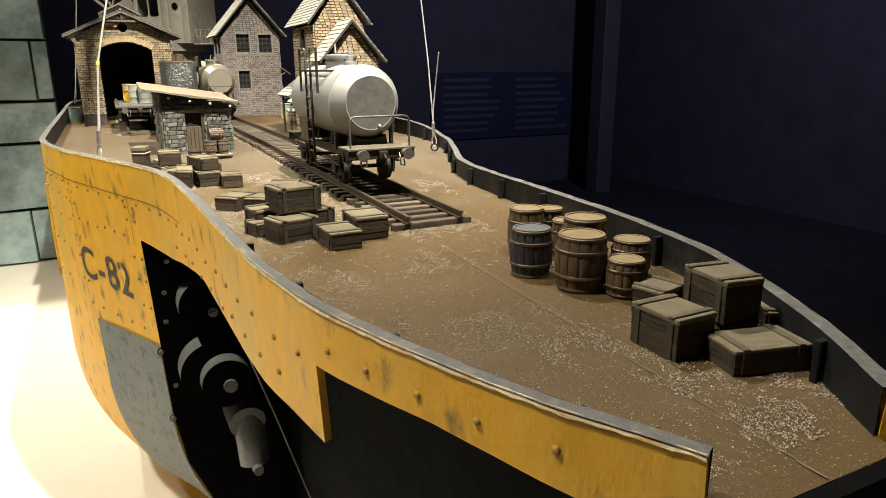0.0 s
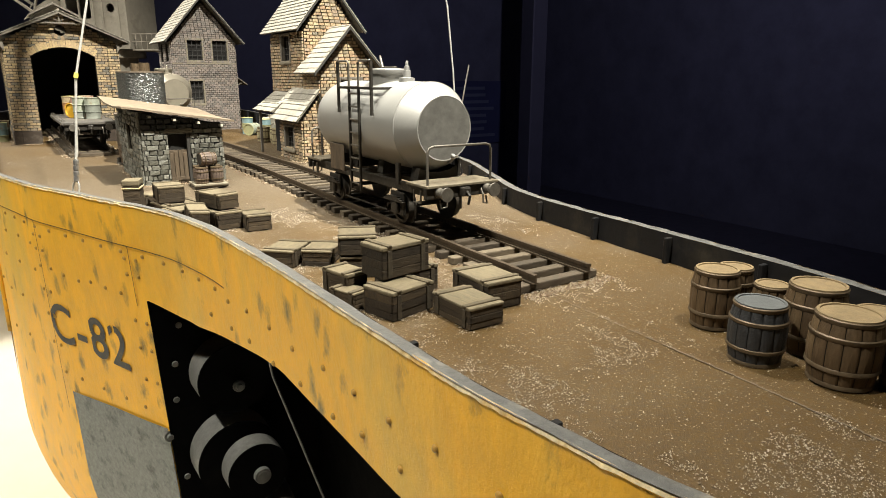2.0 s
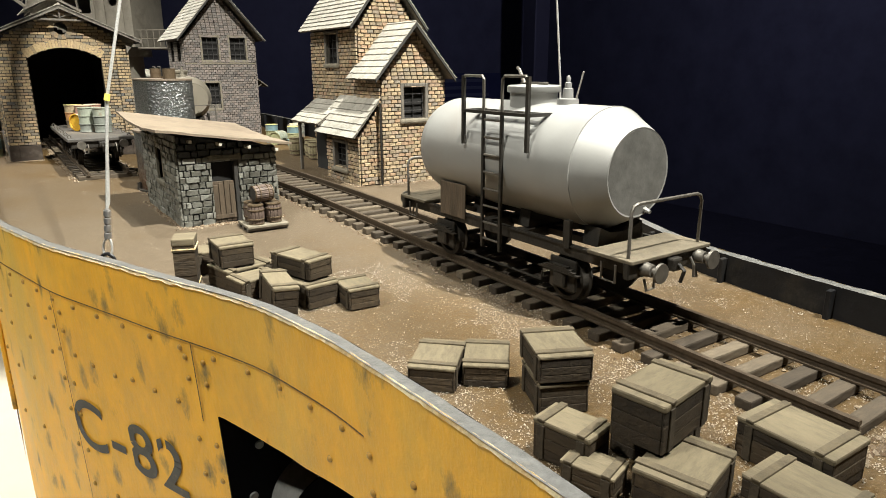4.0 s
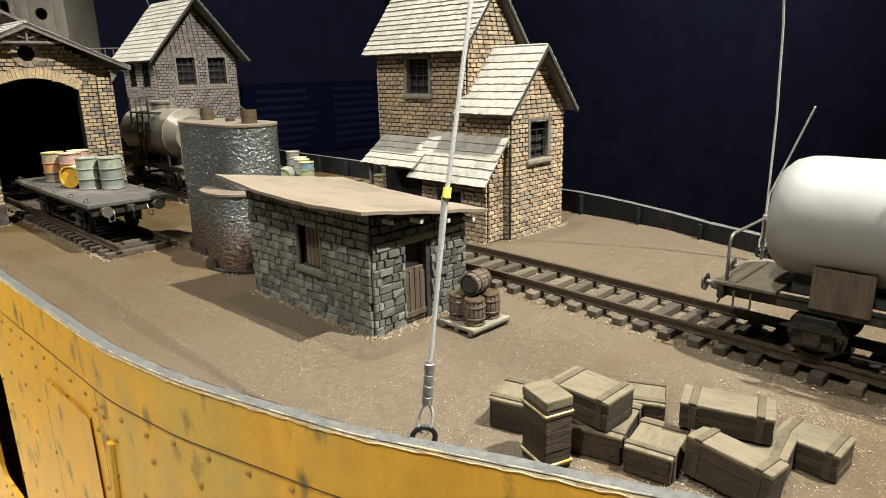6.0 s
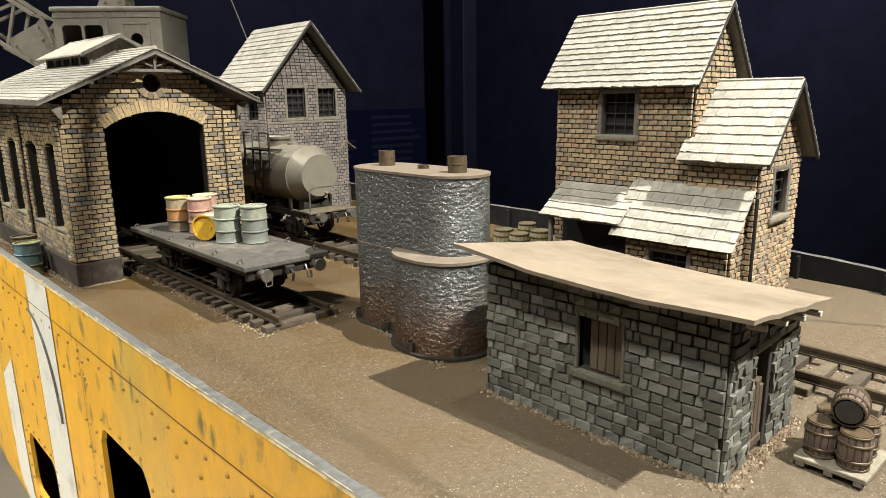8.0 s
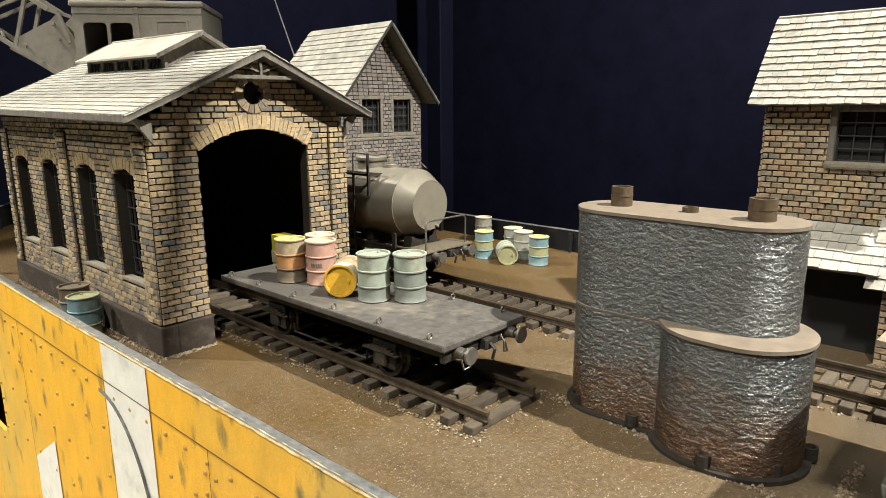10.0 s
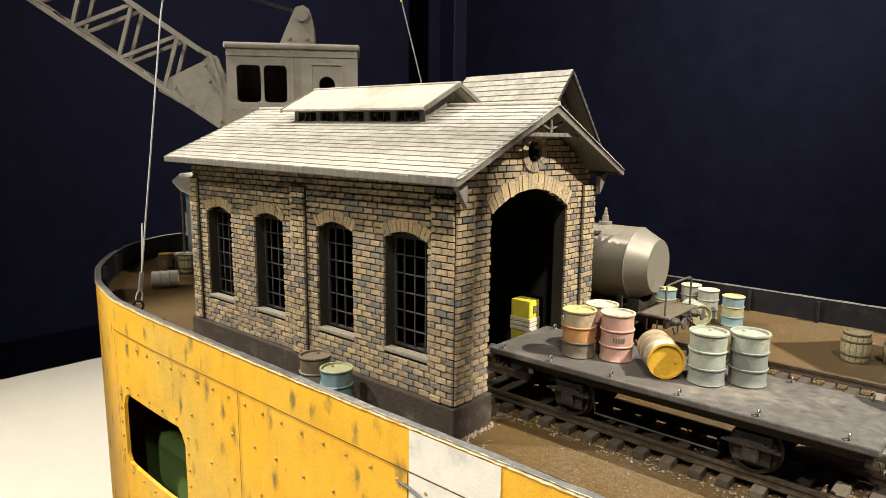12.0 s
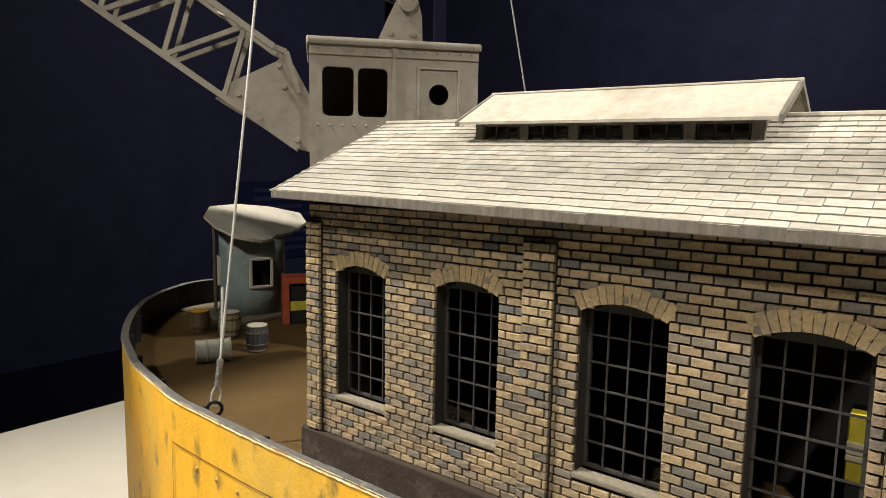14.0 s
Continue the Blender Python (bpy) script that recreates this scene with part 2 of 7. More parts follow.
M["ballast"] = mat("earthy_grit", (0.16, 0.11, 0.068), 0.9, grain=500, amount=0.5, bump=0.8, bump_scale=900, piece="island", tints=[(0.11, 0.07, 0.04), (0.19, 0.14, 0.09), (0.34, 0.28, 0.20)])
M["tank"] = mat("dusty_silver_tank_paint", (0.28, 0.275, 0.26), 0.45, 0.15, grain=50, amount=0.07, stain=(0.27, 0.255, 0.235), stain_scale=10, stain_amount=0.35, bump=0.06, spec=0.5)
M["bronze"] = mat("grimy_bronze_grey_tank_paint", (0.235, 0.21, 0.165), 0.38, 0.35, grain=50, amount=0.12, stain=(0.10, 0.07, 0.042), stain_scale=16, stain_amount=0.45, bump=0.06, spec=0.5)
M["tankface"] = mat("dull_grey_tank_end", (0.12, 0.116, 0.106), 0.5, 0.0, grain=130, amount=0.3, bump=0.2)
M["iron"] = mat("dirty_black_iron", (0.022, 0.019, 0.015), 0.55, 0.1, grain=260, amount=0.5, bump=0.4, stain=(0.058, 0.044, 0.031), stain_scale=40, stain_amount=0.4)
M["rod"] = mat("dull_steel_rod", (0.13, 0.118, 0.10), 0.45, 0.5, grain=260, amount=0.35)
M["plank"] = mat("dusty_wagon_floor", (0.115, 0.095, 0.064), 0.85, grain=200, amount=0.4, bump=0.4)
M["flatdeck"] = mat("worn_grey_flatcar_deck", (0.075, 0.068, 0.060), 0.6, grain=140, amount=0.4, bump=0.4, stain=(0.14, 0.12, 0.095), stain_scale=18, stain_amount=0.4)
M["silo"] = mat("glossy_black_hammered_tank", (0.125, 0.130, 0.126), 0.33, 0.7, grain=300, amount=0.2, bump=0.9, bump_scale=230, bump_depth=0.0032, stretch=(1, 1, 1.7), stain=(0.13, 0.08, 0.048), stain_scale=9, stain_amount=0.4, spec=1.0, rust=((0.125, 0.073, 0.042), 0.055))
M["silotop"] = mat("dusty_tank_lid", (0.155, 0.122, 0.090), 0.75, grain=100, amount=0.3, bump=0.3)
M["crate"] = mat("aged_crate_wood", (0.075, 0.055, 0.034), 0.75, grain=300, amount=0.6, bump=0.8, stretch=(0.3, 1, 1), piece="object", tints=[(0.022, 0.0155, 0.009), (0.038, 0.0265, 0.0145), (0.060, 0.042, 0.023)])
M["cratelid"] = mat("dusty_crate_lid", (0.135, 0.110, 0.068), 0.85, grain=200, amount=0.5, bump=0.6, stretch=(0.3, 1, 1), stain=(0.075, 0.058, 0.038), stain_scale=50, stain_amount=0.6)
M["batten"] = mat("pale_crate_batten", (0.050, 0.039, 0.025), 0.8, grain=300, amount=0.5, bump=0.5)
M["lidbatten"] = mat("dark_lid_batten", (0.085, 0.067, 0.040), 0.8, grain=200, amount=0.5, bump=0.5)
M["staves"] = mat("barrel_oak", (0.12, 0.08, 0.042), 0.65, grain=260, amount=0.5, bump=0.6, stretch=(1, 1, 0.2), piece="object", tints=[(0.060, 0.037, 0.018), (0.086, 0.054, 0.026), (0.112, 0.073, 0.036)])
M["olivestaves"] = mat("dusty_olive_barrel_wood", (0.25, 0.215, 0.125), 0.75, grain=200, amount=0.35, bump=0.4)
M["redstaves"] = mat("grey_brown_barrel_wood", (0.115, 0.083, 0.066), 0.6, grain=200, amount=0.35, bump=0.4)
M["darkstaves"] = mat("blackened_barrel_oak", (0.03, 0.031, 0.033), 0.5, grain=260, amount=0.5, bump=0.6, stain=(0.085, 0.09, 0.095), stain_scale=55, stain_amount=0.4)
M["barreltop"] = mat("pale_barrel_lid", (0.21, 0.152, 0.080), 0.75, grain=160, amount=0.35, bump=0.4, stain=(0.13, 0.09, 0.05), stain_scale=70, stain_amount=0.4)
M["darktop"] = mat("grey_barrel_lid", (0.10, 0.105, 0.105), 0.6, grain=220, amount=0.3, bump=0.4)
M["hoop"] = mat("brown_iron_hoop", (0.105, 0.075, 0.045), 0.5, 0.4, grain=300, amount=0.4)
M["cranepaint"] = mat("beige_crane_paint", (0.25, 0.225, 0.185), 0.6, grain=60, amount=0.2, bump=0.2, stain=(0.15, 0.13, 0.10), stain_scale=20, stain_amount=0.5)
M["wire"] = mat("bare_steel_wire", (0.62, 0.61, 0.58), 0.4, 0.35, grain=800, amount=0.3)
M["ferrule"] = mat("crimped_aluminium", (0.62, 0.61, 0.60), 0.35, 0.9, grain=300, amount=0.25)
M["blackring"] = mat("black_shackle_steel", (0.03, 0.03, 0.032), 0.35, 0.6, grain=300, amount=0.3)
M["tag"] = mat("yellow_tape", (0.75, 0.66, 0.12), 0.5, grain=200, amount=0.1)
M["palegreen"] = mat("faded_blue_green_paint", (0.24, 0.31, 0.30), 0.6, grain=70, amount=0.25, stain=(0.34, 0.26, 0.16), stain_scale=30, stain_amount=0.4, bump=0.2)
M["red"] = mat("worn_red_paint", (0.36, 0.07, 0.03), 0.5, grain=90, amount=0.25)
M["green"] = mat("green_tank_paint", (0.09, 0.15, 0.04), 0.6, grain=60, amount=0.25)
M["yellowbox"] = mat("yellow_enamel", (0.50, 0.42, 0.04), 0.45, grain=120, amount=0.25)
M["hutroof"] = mat("dusty_brown_roof_sheet", (0.20, 0.158, 0.112), 0.85, grain=90, amount=0.22, bump=0.3, stain=(0.13, 0.098, 0.068), stain_scale=16, stain_amount=0.5)
M["hutsill"] = mat("mossy_stone_dressing", (0.115, 0.105, 0.078), 0.8, grain=300, amount=0.4, bump=0.6)
M["paleroof"] = mat("faded_white_roof_sheet", (0.50, 0.47, 0.40), 0.7, grain=60, amount=0.15, stain=(0.33, 0.30, 0.24), stain_scale=30, stain_amount=0.4)


def drum_mat(name, c, rust=(0.20, 0.10, 0.045)):
    M[name] = mat(name, c, 0.55, 0.1, grain=160, amount=0.22, stain=rust, stain_scale=60, stain_amount=0.3, bump=0.2)


drum_mat("sandy_drum_paint", (0.36, 0.29, 0.18)); drum_mat("ochre_drum_paint", (0.40, 0.20, 0.08)); drum_mat("brown_drum_paint", (0.14, 0.11, 0.075))
drum_mat("pink_drum_paint", (0.44, 0.26, 0.20)); drum_mat("yellow_drum_lid", (0.62, 0.36, 0.03)); drum_mat("cream_drum_lid", (0.55, 0.49, 0.36))
drum_mat("pale_green_drum_paint", (0.27, 0.29, 0.23)); drum_mat("grey_green_drum_paint", (0.17, 0.18, 0.155)); drum_mat("blue_drum_paint", (0.15, 0.23, 0.245))
drum_mat("olive_drum_paint", (0.28, 0.275, 0.15)); drum_mat("lemon_drum_lid", (0.48, 0.44, 0.19)); drum_mat("grey_drum_paint", (0.25, 0.24, 0.20))

# ---- mesh tools ----


class MB:
    """Gathers the corners and faces of one mesh."""

    def __init__(self):
        self.v, self.f = [], []

    def add(self, vs, fs):
        k = len(self.v)
        self.v += [tuple(p) for p in vs]
        self.f += [tuple(i + k for i in q) for q in fs]
        return self

    def box(self, x0, y0, z0, x1, y1, z1, m=None, bev=0.0):
        b = min(bev, abs(x1 - x0) * 0.3, abs(y1 - y0) * 0.3, abs(z1 - z0) * 0.3)
        if b <= 0:
            vs = [(x, y, z) for z in (z0, z1) for y in (y0, y1) for x in (x0, x1)]
            fs = [(0, 2, 3, 1), (4, 5, 7, 6), (0, 1, 5, 4), (2, 6, 7, 3), (0, 4, 6, 2), (1, 3, 7, 5)]
        else:
            vs, fs = [], []
            ring = lambda z, i: [(x0 + i, y0, z), (x1 - i, y0, z), (x1, y0 + i, z), (x1, y1 - i, z), (x1 - i, y1, z), (x0 + i, y1, z), (x0, y1 - i, z), (x0, y0 + i, z)]
            inner = lambda z: [(x0 + b, y0 + b * .4, z), (x1 - b, y0 + b * .4, z), (x1 - b * .4, y0 + b, z), (x1 - b * .4, y1 - b, z), (x1 - b, y1 - b * .4, z), (x0 + b, y1 - b * .4, z), (x0 + b * .4, y1 - b, z), (x0 + b * .4, y0 + b, z)]
            vs = inner(z0) + ring(z0 + b, b) + ring(z1 - b, b) + inner(z1)
            for r in range(3):
                for i in range(8):
                    j = (i + 1) % 8
                    fs.append((8 * r + i, 8 * r + j, 8 * r + 8 + j, 8 * r + 8 + i))
            fs += [tuple(range(7, -1, -1)), tuple(range(24, 32))]
        if m is not None:
            vs = [m @ Vector(p) for p in vs]
        return self.add(vs, fs)

    def cyl(self, a, b, r0, r1=None, n=12, caps=True):
        r1 = r0 if r1 is None else r1
        a, b = Vector(a), Vector(b)
        d = (b - a).normalized()
        u = d.orthogonal().normalized()
        w = d.cross(u)
        vs = []
        for p, r in ((a, r0), (b, r1)):
            vs += [p + (u * math.cos(2 * math.pi * i / n) + w * math.sin(2 * math.pi * i / n)) * r for i in range(n)]
        fs = [(i, (i + 1) % n, n + (i + 1) % n, n + i) for i in range(n)]
        if caps:
            fs += [tuple(range(n - 1, -1, -1)), tuple(range(n, 2 * n))]
        return self.add(vs, fs)

    def lathe(self, prof, n=24, m=None, caps=True):
        """prof: (radius, z) from bottom to top round the z axis."""
        vs = [(r * math.cos(2 * math.pi * i / n), r * math.sin(2 * math.pi * i / n), z) for r, z in prof for i in range(n)]
        fs = [(k * n + i, k * n + (i + 1) % n, (k + 1) * n + (i + 1) % n, (k + 1) * n + i) for k in range(len(prof) - 1) for i in range(n)]
        if caps:
            fs += [tuple(range(n - 1, -1, -1)), tuple(range((len(prof) - 1) * n, len(prof) * n))]
        if m is not None:
            vs = [m @ Vector(p) for p in vs]
        return self.add(vs, fs)

    def tube(self, path, r, n=8):
        path = [Vector(p) for p in path]
        u = None
        rings = []
        for i, p in enumerate(path):
            d = (path[min(i + 1, len(path) - 1)] - path[max(i - 1, 0)]).normalized()
            u = d.orthogonal().normalized() if u is None else (u - d * u.dot(d)).normalized()
            w = d.cross(u)
            rings += [p + (u * math.cos(2 * math.pi * k / n) + w * math.sin(2 * math.pi * k / n)) * r for k in range(n)]
        fs = [(i * n + k, i * n + (k + 1) % n, (i + 1) * n + (k + 1) % n, (i + 1) * n + k) for i in range(len(path) - 1) for k in range(n)]
        fs += [tuple(range(n - 1, -1, -1)), tuple(range((len(path) - 1) * n, len(path) * n))]
        return self.add(rings, fs)

    def prism(self, poly, y0, y1, axis="y"):
        """A polygon given in (x, z), drawn out along y; or in (y, z) along x."""
        n = len(poly)
        place = (lambda p, t: (p[0], t, p[1])) if axis == "y" else (lambda p, t: (t, p[0], p[1])) if axis == "x" else (lambda p, t: (p[0], p[1], t))
        vs = [place(p, t) for t in (y0, y1) for p in poly]
        fs = [(i, (i + 1) % n, n + (i + 1) % n, n + i) for i in range(n)] + [tuple(range(n - 1, -1, -1)), tuple(range(n, 2 * n))]
        return self.add(vs, fs)

    def mesh(self, name, material, smooth=False, weld=False):
        me = bpy.data.meshes.new(name)
        me.from_pydata(self.v, [], self.f)
        me.validate()
        bm = bmesh.new()
        bm.from_mesh(me)
        if weld:
            bmesh.ops.remove_doubles(bm, verts=bm.verts, dist=0.00002)
        bmesh.ops.recalc_face_normals(bm, faces=bm.faces)
        bm.to_mesh(me)
        bm.free()
        if material is not None:
            me.materials.append(M[material])
        if smooth:
            me.polygons.foreach_set("use_smooth", [True] * len(me.polygons))
            me.set_sharp_from_angle(angle=radians(40))
        return me


def thing(name, at, label, category, group="", kind="", rz=0.0, rx=0.0, ry=0.0):
    ob = new(name)
    ob.empty_display_size = 0.01
    ob.matrix_world = pose(*at, rx, ry, rz)
    return tagged(ob, label, category, group, kind)


def part(name, mb, material, parent=None, label="", smooth=False, at=None):
    ob = new(name, mb if isinstance(mb, bpy.types.Mesh) else mb.mesh(name, material, smooth))
    if parent is not None:
        ob.parent = parent
    if at is not None:
        ob.matrix_local = at
    return tagged(ob, label)


def lerp_table(t, xs, ys):
    return float(np.interp(t, xs, ys))

# ---- the room ----
def room():
    z0 = -1.25
    part("floor", MB().box(-4, -3.5, z0 - 0.1, 5.8, 6.8, z0), "roomfloor")["kind"] = "structure"
    part("ceiling", MB().box(-4, -3.5, 2.6, 5.8, 6.8, 2.7), "room")["kind"] = "structure"
    for n, b in (("wall_north", (-4, 6.7, z0, 5.8, 6.8, 2.6)), ("wall_south", (-4, -3.6, z0, 5.8, -3.5, 2.6)),
                 ("wall_east", (5.7, -3.5, z0, 5.8, 6.7, 2.6)), ("wall_west", (-4.1, -3.5, z0, -4, 6.7, 2.6))):
        part(n, MB().box(*b), "room")["kind"] = "structure"
    col = thing("wall_column", (4.88, 5.86, z0), "dim grey square column against the dark wall", "column", kind="structure")
    part("shaft", MB().box(-0.10, -0.10, 0, 0.10, 0.10, 3.85, bev=0.01), "column", col)
    # an information panel with rows of faint, unreadable print
    panel = thing("information_panel", (4.16, 6.69, -0.30), "dark wall panel with rows of faint unreadable print", "panel")
    part("board", MB().box(-1.0, -0.02, -0.37, 1.0, 0.008, 0.37), "panel", panel)
    rr = random.Random(4)
    for k in range(8):
        for c in (-0.85, 0.10):
            part("text_bar", MB().box(c, -0.024, 0.27 - k * 0.08, c + 0.55 + 0.20 * rr.random(), -0.021, 0.305 - k * 0.08), "print", panel)
    # plinth table
    t = thing("display_table", (0, 0, -0.5), "large cream-coloured display table under the model ship", "table")
    part("table_top", MB().box(-1.15, -0.5, -0.04, 0.72, 3.53, 0.0, bev=0.004), "table", t)
    part("table_base", MB().box(-0.95, -0.3, -0.75, 0.58, 3.1, -0.04), "room", t)


def stone_screen():
    """A partition clad in irregular blue-grey stone blocks."""
    w = thing("wall_partition", (-0.16, 2.48, -0.498), "partition clad in large irregular blue-grey stone blocks", "wall", kind="structure")
    part("core", MB().box(-1.5, 0.012, 0, 0, 0.06, 1.5), "void", w)
    rr = random.Random(11)
    z = 0.0
    while z < 1.5:
        h = rr.uniform(0.12, 0.24)
        x = -1.5 + rr.uniform(-0.1, 0)
        while x < -0.01:
            l = rr.uniform(0.14, 0.34)
            x1 = min(x + l, 0.0)
            a, b, g = max(x, -1.5) + 0.0012, x1 - 0.0012, 0.0012
            if b - a > 0.03:
                j = lambda: rr.uniform(-0.012, 0.012)
                cs = [(a, z + g + abs(j())), (b, z + g + abs(j())), (b + j() * 0.3, z + h - g), (a + j() * 0.3, z + h - g)]
                d = rr.uniform(0.0, 0.012)
                vs = [(p[0], 0.014, p[1]) for p in cs] + [(p[0] * 0.975 + (a + b) * 0.0125, -d, p[1] * 0.975 + (z + h / 2) * 0.025) for p in cs]
                part("stone_block", MB().add(vs, [(4, 5, 6, 7), (0, 1, 5, 4), (1, 2, 6, 5), (2, 3, 7, 6), (3, 0, 4, 7)]), "bluestone", w)
            x += l
        z += h


# ---- the ship ----
CX = 0.195
RIM_Y = [0.105, 0.118, 0.137, 0.157, 0.186, 0.224, 0.274, 0.348, 0.407, 0.494, 0.560, 0.626, 0.683, 0.718, 0.763, 0.816, 0.873, 0.973, 1.045, 1.243, 1.394, 1.62, 1.96, 2.06, 2.16, 2.25, 2.303, 2.36, 2.42, 2.465, 2.485, 2.49]
RIM_X = [0.155, 0.147, 0.136, 0.122, 0.107, 0.089, 0.071, 0.058, 0.053, 0.047, 0.043, 0.037, 0.025, 0.011, -0.010, -0.032, -0.056, -0.083, -0.093, -0.0965, -0.0975, -0.100, -0.102, -0.098, -0.077, -0.043, -0.014, 0.022, 0.070, 0.125, 0.165, 0.195]
RZ_Y = [0.10, 0.157, 0.22, 0.27, 0.35, 0.41, 0.50, 0.68, 0.80, 1.05, 1.4, 1.7, 1.99, 2.25, 2.5]
RZ_Z = [0.003, 0.006, 0.010, 0.012, 0.015, 0.018, 0.022, 0.025, 0.027, 0.027, 0.028, 0.029, 0.033, 0.036, 0.036]
DZ_Y, DZ_Z = [0, 0.45, 0.75, 1.0, 1.3, 2.5], [-0.017, -0.0095, -0.005, 0.0, 0.001, 0.003]


def rim_x(y):
    if y > 2.47:
        return lerp_table(y, RIM_Y, RIM_X)
    return sum(lerp_table(y + d, RIM_Y, RIM_X) for d in (-0.014, -0.007, 0.0, 0.007, 0.014)) / 5


def rim_z(y):
    return lerp_table(y, RZ_Y, RZ_Z)


def deck_z(y):
    return lerp_table(y, DZ_Y, DZ_Z)


def side_x(y, z):
    """The near side's surface: nearly upright, then the turn of the bilge."""
    x = rim_x(y) + 0.05 * max(0.0, min(1.0, (1.0 - y) / 0.2)) * (rim_z(y) - z)
    if z < -0.26:
        s = min(1.0, (-0.26 - z) / 0.20)
        x += min(0.14, 0.8 * (CX - x)) * (1 - math.sqrt(max(0.0, 1 - s * s)))
    return x


LOW1_Y, LOW1_Z = [0.281, 0.322, 0.362, 0.40, 0.43, 0.46, 0.52, 0.55, 0.60, 0.657, 0.69, 0.728], [-0.060, -0.0585, -0.0595, -0.0575, -0.0535, -0.050, -0.043, -0.0455, -0.052, -0.0585, -0.058, -0.053]
LOW2_Y, LOW2_Z = [0.105, 0.1555, 0.18, 0.211, 0.2415, 0.281], [-0.030, -0.0255, -0.0214, -0.0175, -0.0177, -0.0181]
HOLES = [(1.320, 1.423, -0.068, -0.225), (1.600, 1.712, -0.180, -0.255), (1.900, 2.046, -0.068, -0.152)]


def hull_sheet(mb, y0, y1, top, bot, out=0.0, ny=None, nz=14):
    """A strip of side plating between two edges, out metres proud of the hull."""
    ny = ny or max(2, int((y1 - y0) / 0.009))
    ys = [y0 + (y1 - y0) * i / ny for i in range(ny + 1)]
    vs = []
    for y in ys:
        a, b = top(y), bot(y)
        for k in range(nz + 1):
            z = a + (b - a) * k / nz
            e = 0.003
            n = Vector((1, -(rim_x(y + e) - rim_x(y - e)) / (2 * e))).normalized() * out
            vs.append((side_x(y, z) - n.x, y - n.y, z))
    fs = [(i * (nz + 1) + k, i * (nz + 1) + k + 1, (i + 1) * (nz + 1) + k + 1, (i + 1) * (nz + 1) + k) for i in range(ny) for k in range(nz)]
    return mb.add(vs, fs)


def star_z(y):
    """The far bulwark stands lower than the near one forward of the house."""
    return lerp_table(y, [0.10, 0.16, 0.27, 0.38, 0.50, 0.60, 0.78, 0.93, 1.00, 1.10, 1.40], [0.003, 0.006, 0.0085, 0.0105, 0.0115, 0.0120, 0.0130, 0.0150, 0.0190, 0.0250, 0.0280]) if y < 1.4 else rim_z(y)


def mirrored(mb):
    drop = lambda y, z: z - (rim_z(y) - star_z(y)) * max(0.0, min(1.0, (z + 0.03) / (rim_z(y) + 0.03)))
    return MB().add([(2 * CX - x, y, drop(y, z)) for x, y, z in mb.v], [tuple(reversed(f)) for f in mb.f])


